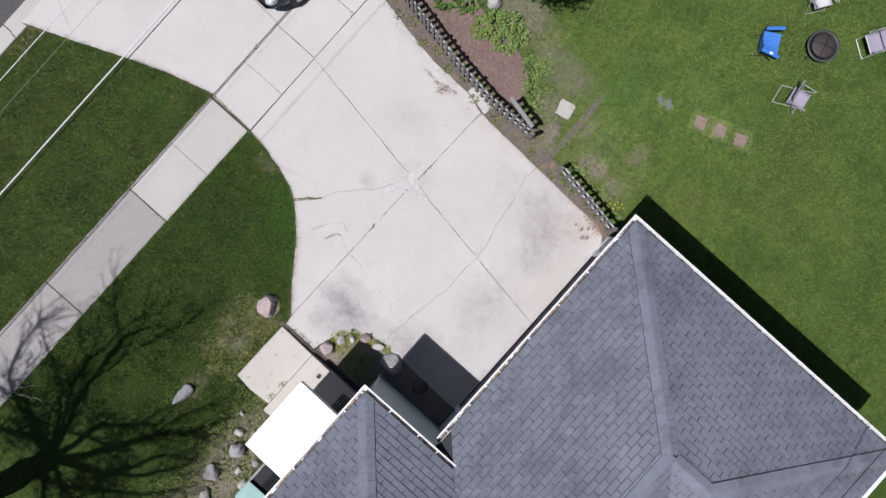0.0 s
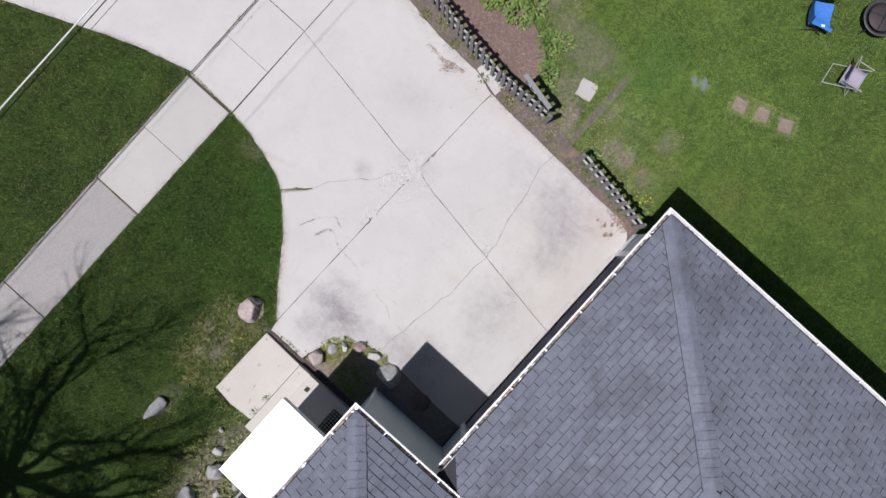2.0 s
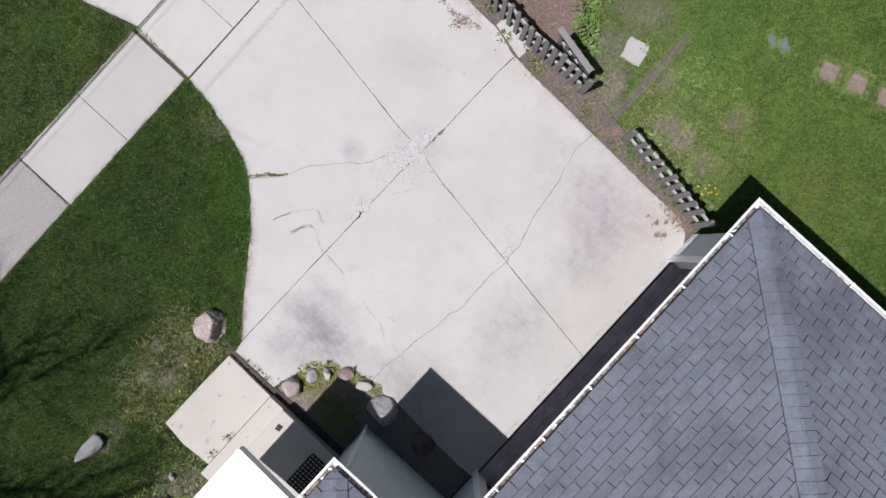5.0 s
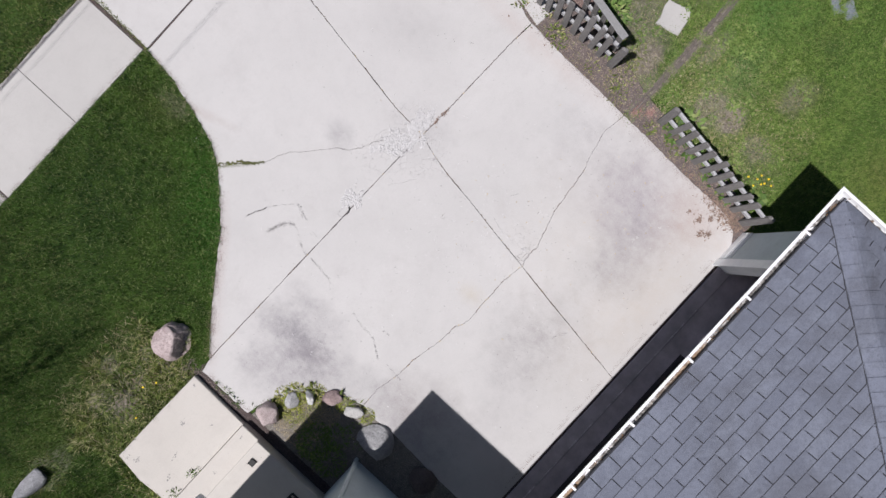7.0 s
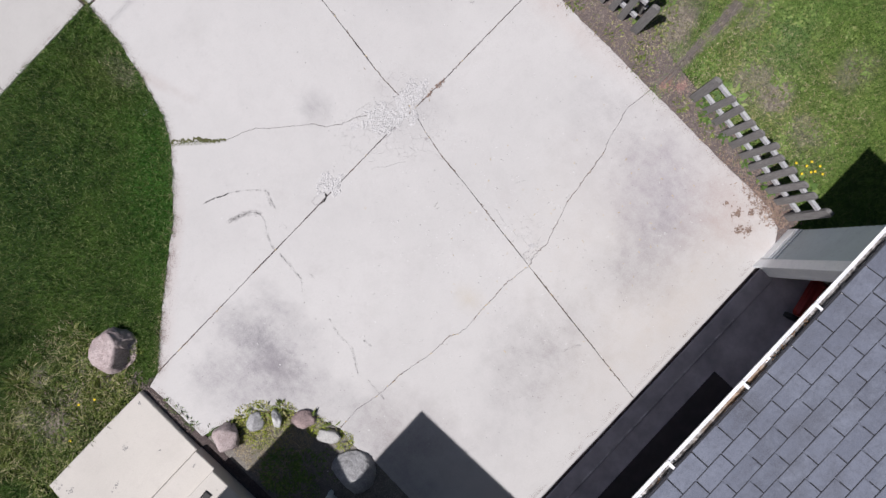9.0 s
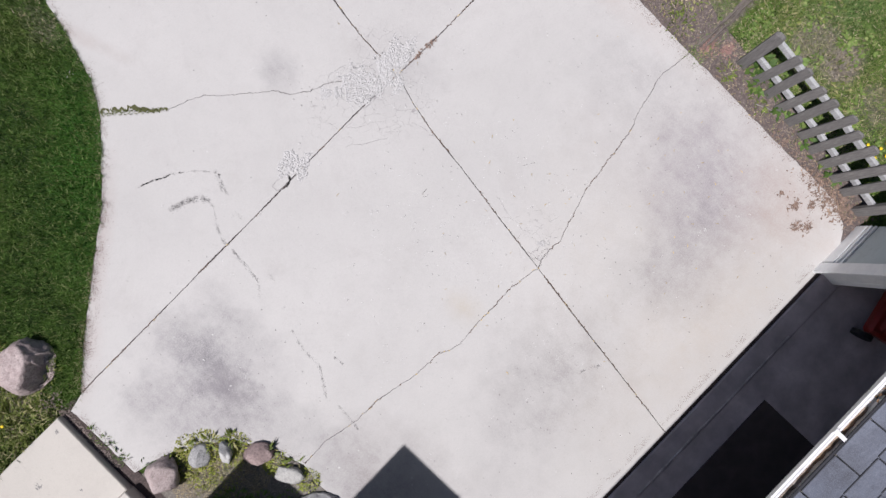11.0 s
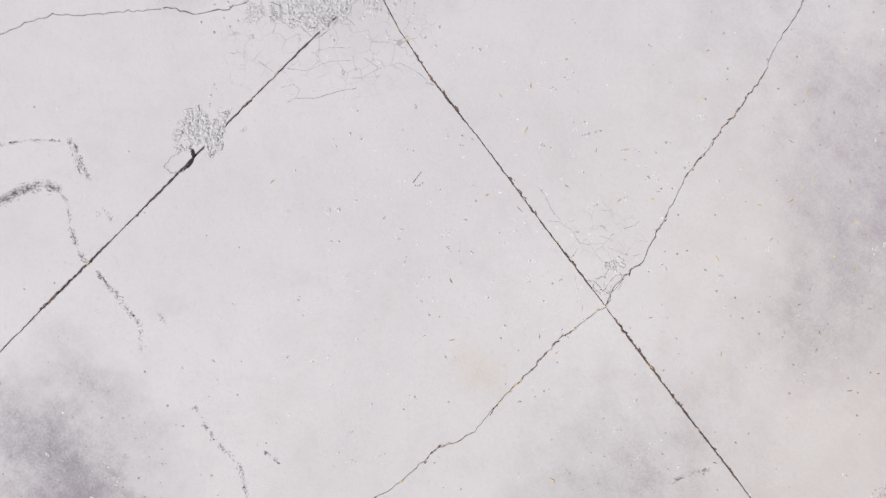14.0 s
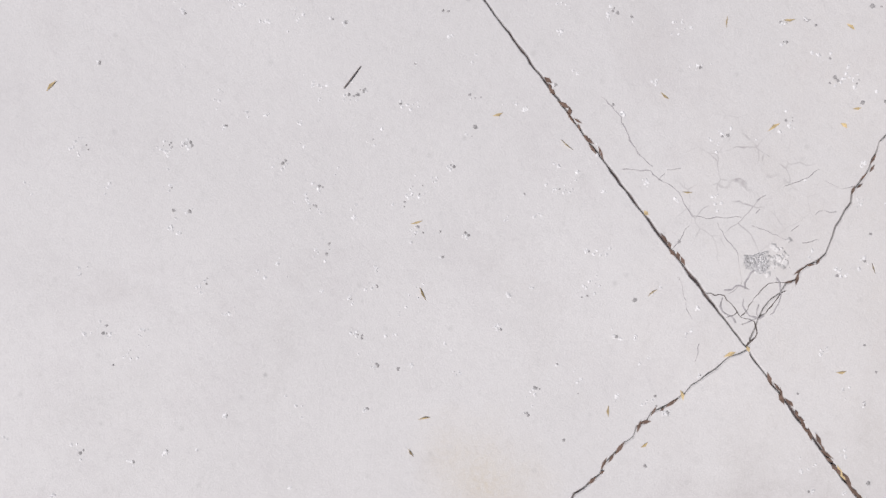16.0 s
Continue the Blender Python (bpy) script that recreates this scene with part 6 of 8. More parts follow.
for i, (x, y) in enumerate(((6.61, -2.79), (6.78, -3.29), (6.94, -3.83))):
    overgrown(x, y, 0.40, 0.40, 18 + 4 * i, 1300, 0.66, BACK, "grass closing over a stepping stone's rim")
    overgrown(x, y, 0.42, 0.42, 18 + 4 * i, 160, 0.75, DRY, "dry grass round a stepping stone")
for x, y, w in ((6.34, -1.72, 0.18), (6.42, -1.92, 0.22)):
    overgrown(x, y, w, 0.34, -30, 520, 0.40, BACK, "grass growing over a sunken flagstone")
overgrown(4.63, -0.10, 0.46, 0.46, 14, 260, 0.84, BACK, "grass round the pale paver")
for x, n in ((3.45, 260), (4.35, 380), (5.05, 420)):
    overgrown(x, -0.59, 0.75, 0.16, 0, n, 0.55, BACK, "grass creeping over the rotten timber")


def leaf_fan(x, y, r, height, count, length, width, lift=0.6, z=-0.01):
    """Bent leaves, four corners each, that rise from a clump and droop."""
    out = []
    for _ in range(count):
        a, d = rng.uniform(0, 2 * math.pi), r * math.sqrt(rng.random())
        px, py = x + math.cos(a) * d, y + math.sin(a) * d
        pz = z + height * (1 - (d / r) ** 2) * rng.uniform(0.4, 1.0)
        b = a + rng.uniform(-0.9, 0.9)
        ln, w = length * rng.uniform(0.6, 1.2), width * rng.uniform(0.7, 1.2)
        up = rng.uniform(0.1, lift)
        ux, uy = math.cos(b), math.sin(b)
        m = (px + ux * ln * 0.5, py + uy * ln * 0.5, pz + ln * 0.5 * up)
        tip = (px + ux * ln, py + uy * ln, pz + ln * up * 0.55)
        out += [(px, py, pz), (m[0] - uy * w / 2, m[1] + ux * w / 2, m[2] + 0.01), tip, (m[0] + uy * w / 2, m[1] - ux * w / 2, m[2] + rng.uniform(-0.01, 0.015))]
    return out


def plant(label, clumps, leaf, material=LEAF, name="leafy_plant"):
    if name == "leafy_plant":
        for x, y, r, h, n in clumps:
            one = thing(name, label, "plant", None, "leafy plants")
            tagged(triangles("leaves", leaf_fan(x, y, r, h, n, *leaf), 4, material, one), kind="stuff")
        return
    pts = []
    for x, y, r, h, n in clumps:
        pts += leaf_fan(x, y, r, h, n, *leaf)
    tagged(triangles(name, pts, 4, material), label, "plant", kind="stuff")


plant("spreading green leafy perennial in the mulch bed", [(5.0, 2.55, 0.34, 0.3, 170), (4.85, 2.1, 0.28, 0.25, 120), (5.28, 2.3, 0.26, 0.28, 120), (4.75, 2.75, 0.22, 0.25, 90), (5.2, 1.95, 0.22, 0.22, 80)], (0.14, 0.052), BED_LEAF)
plant("small green leafy perennial beside thin grass", [(4.86, 1.2, 0.24, 0.2, 110), (5.05, 0.95, 0.2, 0.16, 70), (4.6, 1.05, 0.18, 0.16, 60)], (0.11, 0.042), BED_LEAF)
plant("broad yellow-green leaves under the short picket run", [(3.46, -1.12, 0.12, 0.2, 40), (3.34, -1.25, 0.1, 0.12, 34), (3.34, -1.6, 0.1, 0.1, 26), (3.28, -1.95, 0.09, 0.1, 26), (3.24, -2.2, 0.08, 0.1, 20), (3.2, -2.4, 0.08, 0.1, 20)], (0.085, 0.04, 0.8))
plant("weeds and seedlings along the long fence", [(3.30, 1.75, 0.1, 0.05, 40), (3.55, 2.3, 0.12, 0.06, 60), (3.42, 2.7, 0.10, 0.05, 50), (3.6, 3.2, 0.12, 0.06, 60), (3.5, 3.6, 0.1, 0.05, 50), (3.72, 4.1, 0.12, 0.06, 60), (3.62, 4.5, 0.1, 0.05, 50), (3.9, 4.9, 0.14, 0.06, 60), (3.5, 1.3, 0.1, 0.05, 40), (3.3, 1.05, 0.1, 0.05, 40)], (0.065, 0.02, 0.7), WEED, "weeds")
plant("soft grey-green weeds on the bare strip", [(3.19, -0.93, 0.09, 0.06, 46), (3.22, -0.25, 0.14, 0.05, 50), (3.17, -1.42, 0.06, 0.04, 20), (3.3, -0.1, 0.1, 0.05, 30)], (0.045, 0.016, 0.7), WEED, "weeds")
plant("low leafy plants at the end of the fence", [(4.3, 0.75, 0.22, 0.2, 120), (4.1, 0.55, 0.16, 0.15, 80)], (0.10, 0.04), BED_LEAF)
plant("green tulip-like leaves by the fence post", [(3.60, -1.18, 0.13, 0.16, 40), (3.68, -1.34, 0.11, 0.14, 30)], (0.12, 0.042, 0.9), BED_LEAF)
plant("large rounded burdock leaf by the pickets", [(3.49, -2.77, 0.075, 0.1, 34)], (0.085, 0.07, 0.25))
plant("leafy plant at the back of the mulch bed", [(5.05, 3.5, 0.3, 0.3, 90), (4.7, 3.9, 0.25, 0.25, 60)], (0.18, 0.08))
wr = random.Random(91)
CLOVER = [(wr.uniform(3.45, 5.3), wr.uniform(-2.7, 0.5), wr.uniform(0.04, 0.11), 0.035, wr.randrange(10, 30)) for _ in range(75)]
plant("clover and broad weeds in the thin grass behind the pickets", [c for c in CLOVER if abs(c[1] + 0.6) > 0.12], (0.045, 0.024, 0.5), BED_LEAF, "weeds")
for k, (x, y, r, n) in enumerate(((3.24, 0.92, 0.12, 20), (3.28, -1.3, 0.10, 12), (3.3, 0.3, 0.1, 10), (3.5, -0.1, 0.2, 30), (3.8, 0.0, 0.25, 40), (3.9, -0.95, 0.25, 40), (3.8, -1.7, 0.28, 50), (3.55, -2.0, 0.2, 30), (4.4, -1.1, 0.25, 30))):
    plant("low green weeds on thin soil near the fence", [(x, y, r, 0.05, n * 2)], (0.055, 0.018), WEED, "weeds")
plant("yellow-green moss in the planter rim", [(-3.45, 0.30, 0.17, 0.05, 420), (-3.18, 0.26, 0.18, 0.05, 480), (-2.98, 0.04, 0.17, 0.05, 430), (-2.80, -0.36, 0.13, 0.05, 300), (-2.70, -0.72, 0.12, 0.06, 260), (-3.4, 0.1, 0.15, 0.04, 200), (-3.3, 0.40, 0.12, 0.05, 160), (-3.25, -0.05, 0.2, 0.04, 220)], (0.026, 0.010, 0.9), RIM_MOSS, "weeds")
plant("spiky green weeds in the planter rim", [(-3.52, 0.40, 0.06, 0.07, 12), (-3.28, 0.38, 0.05, 0.08, 12), (-3.1, 0.25, 0.05, 0.08, 12), (-2.92, 0.12, 0.05, 0.08, 12), (-2.76, -0.22, 0.05, 0.08, 12), (-2.66, -0.5, 0.04, 0.06, 9)], (0.10, 0.020, 0.9), WEED, "weeds")
lawn_patch("grass_tufts", (-3.6, -0.1, -2.7, 0.42), 900, 0.075, 0.008, 1.0, TUFT, "thin grass among the rocks of the planter rim", [p for p in HARD if p is not PLANTER], (), -0.013)
lawn_patch("dry_grass", (-3.75, -0.45, -2.8, 0.4), 4200, 0.05, 0.006, 1.15, DRY, "pale straw on the planter soil", [p for p in HARD if p is not PLANTER], (), -0.013)
plant("dark green ground cover in the shaded planter bed", [(-3.5, -0.42, 0.27, 0.05, 480), (-3.55, -0.75, 0.25, 0.05, 300), (-3.25, -0.6, 0.2, 0.05, 160), (-3.0, -0.8, 0.2, 0.04, 50)], (0.05, 0.018), BED_LEAF, "ground_cover")
plant("weeds in the gap between driveway and concrete pad", [(-3.83, 1.05, 0.045, 0.05, 14), (-3.83, 0.75, 0.03, 0.04, 8), (-3.83, 0.95, 0.03, 0.04, 8), (-3.72, 0.60, 0.03, 0.04, 6), (-3.84, 0.85, 0.03, 0.04, 14), (-3.85, 1.2, 0.03, 0.04, 12)], (0.055, 0.010, 0.9), LEAF, "weeds")
plant("broad weeds beside the concrete pad", [(-4.3, 1.82, 0.28, 0.05, 330), (-4.75, 1.75, 0.25, 0.05, 240), (-5.15, 1.72, 0.25, 0.05, 260), (-5.6, 1.7, 0.22, 0.05, 200), (-4.5, 2.15, 0.28, 0.05, 170), (-4.2, 2.3, 0.2, 0.05, 120), (-5.75, 1.2, 0.15, 0.06, 60), (-4.0, 1.75, 0.15, 0.06, 60), (-3.72, 1.95, 0.12, 0.05, 50)], (0.06, 0.013, 0.8), WEED, "weeds")
tr_ = random.Random(44)
SPIKES = []
for _ in range(62):
    cx, cy = tr_.uniform(-6.0, -3.95), tr_.uniform(1.62, 2.75)
    if noise.noise((cx * 2.2, cy * 2.2, 5.0)) > -0.08:
        SPIKES.append((cx, cy, tr_.uniform(0.05, 0.10), 0.06, tr_.randrange(26, 54)))
plant("coarse tufts of long pale-tipped grass by the pad", SPIKES, (0.15, 0.0065, 0.75, -0.015), TUFT, "grass_tufts")
plant("grass leaning over the pad's edge", [(-5.6 + 0.115 * k, 1.60 + 0.02 * (k % 3), 0.05, 0.07, 14 + 7 * (k % 4)) for k in range(14)] + [(-5.66, 0.7 + 0.13 * k, 0.05, 0.07, 16 + 6 * (k % 3)) for k in range(7)], (0.13, 0.006, 1.0, 0.0), TUFT, "grass_tufts")
plant("dark weeds in the joint between pad and step", [(-4.95, 0.56, 0.05, 0.05, 18), (-5.03, 0.60, 0.05, 0.05, 12), (-5.38, 0.57, 0.05, 0.05, 18), (-5.44, 0.64, 0.04, 0.04, 8)], (0.055, 0.012, 0.8, 0.085), LEAF, "weeds")
plant("weeds along the step", [ (-5.35, 0.53, 0.08, 0.07, 30), (-5.72, 0.7, 0.12, 0.08, 50)], (0.10, 0.024, 0.9), WEED, "weeds")
plant("tangled weeds in the front bed", [(-6.3, 0.2, 0.4, 0.08, 160), (-6.9, 0.75, 0.35, 0.08, 130), (-7.3, 0.2, 0.4, 0.08, 140), (-8.2, 0.5, 0.5, 0.08, 160), (-6.2, -0.4, 0.3, 0.08, 90), (-7.0, -0.3, 0.4, 0.08, 120)], (0.11, 0.026, 0.9), WEED, "weeds")
plant("grass tufts in the sidewalk joint", [(-0.93 + 0.0035 * k, 5.3 + 0.06 * k, 0.03, 0.01, 16) for k in range(22)] + [(0.72, 6.56, 0.05, 0.02, 40), (0.35, 6.56, 0.03, 0.01, 20), (-0.3, 6.56, 0.02, 0.01, 10), (2.88, 5.35, 0.05, 0.02, 30)], (0.034, 0.005, 0.9), WEED, "weeds")
plant("grass blades in the mossy crack by the lawn", [(-1.46 + 0.042 * k, 3.34 - 0.038 * k, 0.016, 0.008, 44) for k in range(11)], (0.020, 0.004, 0.9), WEED, "weeds")
for x, y in ((3.68, -2.57), (3.70, -2.69), (3.76, -2.58), (3.74, -2.78), (3.57, -2.59), (3.79, -2.69), (3.62, -2.45), (3.66, -2.66), (-4.42, 1.88), (-4.6, 1.98), (3.32, -1.6), (-5.0, 1.75)):
    bm = bmesh.new()
    bmesh.ops.create_icosphere(bm, subdivisions=1, radius=0.018, matrix=Matrix.Translation((x, y, 0.05)) @ Matrix.Diagonal((1, 1, 0.45, 1)))
    d = thing("dandelion", "yellow dandelion flower in weeds", "flower", group="dandelions")
    part("flower", bm, YELLOW, d)
    part("stalk", tube([(x, y, GROUND_Z), (x, y, 0.05)], 0.003, 5), WEED, d)

# ---- the bare tree at the lawn's west end ----
BASE = Vector((-12.6, 4.45, -0.05))


def bough(points, r0, r1, sides=7):
    """A limb bent through its points, tapered."""
    pts = [Vector(p) for p in points]
    out = []
    for i in range(len(pts) - 1):
        p0, p1, p2, p3 = pts[max(i - 1, 0)], pts[i], pts[i + 1], pts[min(i + 2, len(pts) - 1)]
        for k in range(6):
            t = k / 6
            out.append(0.5 * ((2 * p1) + (p2 - p0) * t + (2 * p0 - 5 * p1 + 4 * p2 - p3) * t * t + (3 * p1 - p0 - 3 * p2 + p3) * t ** 3))
    out.append(pts[-1])
    n = len(out) - 1
    out = [p + Vector((noise.noise(p * 1.7), noise.noise(p * 1.7 + Vector((9, 0, 0))), 0)) * 0.10 for p in out]
    return out, [r0 + (r1 - r0) * (i / n) for i in range(n + 1)]


def under(sx, sy, h):
    """The place at height h whose shadow falls on (sx, sy)."""
    k = h / math.tan(SUN_HEIGHT)
    return Vector((sx - k * math.cos(SUN_TRAVEL), sy - k * math.sin(SUN_TRAVEL), h))


tree = thing("bare_tree", "large bare spring tree with spreading grey limbs", "tree")
FORK = under(-10.0, 3.55, 4.0)
trunk_pts, trunk_r = bough([BASE, BASE * 0.5 + FORK * 0.5 + Vector((0.08, 0.05, 0)), FORK], 0.36, 0.27, 12)
trunk_r[0], trunk_r[1] = 0.52, 0.42
part("trunk", tube(trunk_pts, trunk_r, 12), BARK, tree, smooth=True)
# each limb: its thickness at the fork and, as shadow places with heights, the way it goes
BOUGHS = [
    (0.085, 0.012, ((-8.93, 3.94, 4.2), (-7.76, 4.19, 4.8), (-6.81, 4.24, 5.2), (-5.97, 3.86, 5.5))),
    (0.110, 0.022, ((-9.12, 2.69, 4.4), (-8.1, 2.11, 5.2), (-7.4, 1.54, 5.9), (-6.43, 1.01, 6.6))),
    (0.085, 0.025, ((-9.23, 3.38, 4.2), (-8.71, 3.25, 4.6), (-8.2, 2.7, 5.1), (-7.7, 2.17, 5.5))),
    (0.095, 0.025, ((-9.6, 2.46, 4.5), (-9.05, 2.06, 5.2), (-8.39, 1.65, 5.9), (-7.86, 0.94, 6.6))),
    (0.075, 0.03, ((-10.35, 3.18, 4.2), (-10.48, 2.72, 4.8), (-10.7, 2.0, 5.8))),
    (0.080, 0.03, ((-9.75, 2.9, 4.3), (-9.70, 2.43, 4.7), (-9.98, 1.97, 5.3), (-10.1, 1.2, 6.2))),
    (0.115, 0.03, ((-9.93, 3.95, 4.1), (-9.68, 4.56, 4.7), (-9.49, 5.03, 5.2), (-9.72, 5.82, 6.0))),
    (0.070, 0.015, ((-9.46, 3.87, 4.1), (-8.43, 4.39, 4.8), (-7.85, 4.51, 5.2), (-7.33, 5.27, 5.8))),
    (0.100, 0.03, ((-10.06, 4.32, 4.4), (-10.25, 4.75, 5.0), (-10.74, 5.31, 6.0))),
    (0.065, 0.02, ((-9.66, 5.0, 4.6), (-9.2, 5.75, 5.2), (-8.28, 6.01, 5.8), (-7.65, 5.97, 6.2))),
    (0.050, 0.015, ((-8.91, 4.36, 4.6), (-8.39, 5.02, 5.1), (-7.63, 6.28, 5.9))),
    (0.110, 0.03, ((-10.6, 3.4, 5.2), (-11.2, 3.0, 7.0), (-12.0, 2.6, 9.0))),
    (0.045, 0.014, ((-6.95, 4.23, 5.1), (-6.45, 4.75, 5.4), (-6.24, 5.05, 5.6), (-5.83, 5.35, 5.9))),
    (0.040, 0.012, ((-8.3, 2.22, 5.1), (-7.6, 2.05, 5.5), (-6.9, 1.75, 6.0), (-6.5, 1.5, 6.3))),
    (0.085, 0.02, ((-10.31, 3.81, 4.3), (-9.29, 2.03, 4.9), (-8.40, 1.28, 5.5), (-7.76, 0.93, 6.0))),
    (0.080, 0.02, ((-10.69, 3.66, 4.3), (-10.14, 2.49, 4.9), (-9.11, 1.20, 5.5), (-8.44, 0.70, 6.0))),
    (0.050, 0.02, ((-9.41, 3.88, 4.3), (-8.90, 2.68, 4.9), (-7.87, 1.93, 5.5), (-7.25, 1.19, 6.0))),
]
BOUGHS = [(r0, r1, [under(x, y, h * 1.15) for x, y, h in way]) for r0, r1, way in BOUGHS]
BOUGHS += [(0.03, 0.012, [FORK + Vector((0.8, 0.6, 0.1)), Vector((-8.9, 4.55, 4.7)), Vector((-7.6, 4.05, 4.8))]), (0.03, 0.012, [FORK + Vector((0.7, 0.9, 0.2)), Vector((-9.3, 5.2, 4.9)), Vector((-8.3, 5.05, 5.0))])]
FROM = {12: BOUGHS[0][2][1], 13: BOUGHS[1][2][0]}
BOUGHS += [(0.013, 0.004, [Vector(q) for q in way]) for way in (
    ((-11.2, 4.9, 3.2), (-10.0, 5.25, 2.9), (-9.0, 5.0, 2.6), (-8.1, 4.6, 2.3)),
    ((-11.0, 5.6, 3.0), (-9.8, 5.9, 2.7), (-8.9, 5.75, 2.5), (-8.2, 5.3, 2.3)))]
twigs = []
for i, (r0, r1, limb) in enumerate(BOUGHS):
    pts, rad = bough([FROM[i] if i in FROM else FORK - Vector((0, 0, 0.3)), *limb], r0, r1)
    part("limb", tube(pts, rad, 8), BARK, tree, smooth=True)
    tr = random.Random(i + 60)
    for k in range(6, len(pts) - (5 if i in (1, 3) else 0), 1):
        for _ in range(1 if i in (0, 1, 3, 7, 10, 12, 13) else 1 if i > 18 else 2 if k % 2 else 3):
            p = pts[k]
            way = (pts[k] - pts[k - 1]).normalized()
            side = Vector((tr.uniform(-1, 1), tr.uniform(-1, 1), tr.uniform(-0.3, 0.7)))
            d = (way * 0.8 + side).normalized()
            ln = tr.uniform(0.45, 1.25) * (0.4 if i > 18 else 0.75 if k < 10 else 1.0)
            q = [p, p + d * ln * 0.5 + Vector((tr.uniform(-0.08, 0.08), tr.uniform(-0.08, 0.08), 0.04)), p + d * ln + Vector((0, 0, 0.12 * ln))]
            twigs.append(tube(q, [0.007, 0.005, 0.003] if i > 18 else [0.014, 0.009, 0.004], 5))
            for t in (0.35, 0.6, 0.85):
                s = q[0].lerp(q[1], t * 2) if t < 0.5 else q[1].lerp(q[2], t * 2 - 1)
                e = s + (d + Vector((tr.uniform(-1, 1), tr.uniform(-1, 1), tr.uniform(-0.2, 0.6)))).normalized() * tr.uniform(0.18, 0.45)
                twigs.append(tube([s, (s + e) / 2 + Vector((0.02, 0.0, 0.01)), e], [0.007, 0.005, 0.002], 4))
buds = []
br = random.Random(77)
for n_limb, (_, _, limb) in enumerate(BOUGHS[:11]):
    for _ in range(14 if n_limb > 3 else 9):
        c = limb[0].lerp(limb[1], br.random()) + Vector((br.gauss(0, 0.25), br.gauss(0, 0.25), br.gauss(0, 0.2)))
        for _ in range(70):
            p = c + Vector((br.gauss(0, 0.16), br.gauss(0, 0.16), br.gauss(0, 0.12)))
            u = Vector((br.uniform(-1, 1), br.uniform(-1, 1), br.uniform(-0.5, 0.5))).normalized() * br.uniform(0.02, 0.055)
            v = u.orthogonal().normalized() * 0.014
            buds += [p - u, p + v, p + u, p - v]
triangles("bud_clusters", buds, 4, TWIG, tree)
part("twigs", joined(*twigs), TWIG, tree, "pale grey leafless twigs")

# small unseen tree past the mulch bed, added for its shade on the lawn
young = thing("shade_tree", "unseen small leafy tree beyond the mulch bed, added for its shade", "tree")
YB = Vector((5.75, 3.75, -0.03))
part("trunk", tube([YB, YB + Vector((0.0, -0.3, 0.9)), YB + Vector((-0.15, -0.8, 1.7)), YB + Vector((-0.2, -1.1, 2.6))], [0.07, 0.06, 0.045, 0.015], 9), BARK, young, smooth=True)
lv = []
yr = random.Random(5)
for k in range(10):
    a = k * 2.4
    wide, deep = math.sin(a) * 0.62 + 0.26, math.cos(a) * 0.27
    tip = YB + Vector((-0.15 + wide * 0.7 + deep, -1.1 - wide * 0.7 + deep, 2.1 + 0.07 * k))
    part("limb", tube([YB + Vector((-0.12, -0.7, 1.5 + 0.05 * k)), tip * 0.5 + (YB + Vector((-0.15, -0.9, 1.9))) * 0.5, tip], [0.025, 0.016, 0.006], 6), BARK, young, smooth=True)
    for _ in range(420):
        c = tip + Vector((yr.gauss(0, 0.16), yr.gauss(0, 0.16), yr.gauss(0, 0.14)))
        u = Vector((yr.uniform(-1, 1), yr.uniform(-1, 1), yr.uniform(-0.5, 0.5))).normalized()
        v = u.orthogonal().normalized()
        s = yr.uniform(0.035, 0.06)
        lv += [c - u * s, c + v * s * 0.5, c + u * s, c - v * s * 0.5]
crown = triangles("crown", lv, 4, LEAF, young)

# ---- damage and litter on the concrete ----


def spall(x, y, rx, ry, turn, seed, depth=0.010, cell=0.0105):
    """A patch where the surface has crumbled to rough aggregate: a jagged field of small broken facets."""
    r = random.Random(seed)
    nu, nv = int(1.7 * rx / cell), int(1.7 * ry / cell)
    ca, sa = math.cos(radians(turn)), math.sin(radians(turn))
    verts, faces, rows = [], [], {}

    def crumbled(u, v):
        d = math.hypot(u / rx, v / ry)
        return d + 0.75 * noise.noise((u * 9, v * 9, seed)) + 0.55 * noise.noise((u * 26, v * 26, seed + 4)) < 0.92

    for i in range(-nu, nu + 1):
        for j in range(-nv, nv + 1):
            u, v = (i + r.uniform(-0.4, 0.4)) * cell, (j + r.uniform(-0.4, 0.4)) * cell
            rim = not all(crumbled(u + du, v + dv) for du, dv in ((cell, 0), (-cell, 0), (0, cell), (0, -cell)))
            rows[i, j] = len(verts)
            verts.append((x + u * ca - v * sa, y + u * sa + v * ca, 0.0004 if rim else 0.001 + depth * r.random() ** 1.5))
    for i in range(-nu, nu):
        for j in range(-nv, nv):
            if crumbled((i + 0.5) * cell, (j + 0.5) * cell):
                q = (rows[i, j], rows[i + 1, j], rows[i + 1, j + 1], rows[i, j + 1])
                faces += [(q[0], q[1], q[2]), (q[0], q[2], q[3])] if r.random() < 0.5 else [(q[0], q[1], q[3]), (q[1], q[2], q[3])]
    return part("crumbled_patch", (verts, faces), SPALL, driveway, "patch of crumbled, broken concrete")


spall(0.55, 1.66, 0.27, 0.21, -40, 1)
spall(1.07, 1.61, 0.18, 0.14, 0, 2)
spall(0.85, 1.42, 0.15, 0.05, 45, 3)
spall(-0.48, 1.57, 0.20, 0.13, -40, 4)
spall(0.653, -0.771, 0.05, 0.03, -50, 5, 0.005, 0.004)
spall(0.24, 1.86, 0.07, 0.05, 0, 7, 0.004)
spall(0.86, 1.58, 0.16, 0.11, 40, 8, 0.006)
spall(1.02, 1.52, 0.10, 0.06, 10, 9, 0.005)


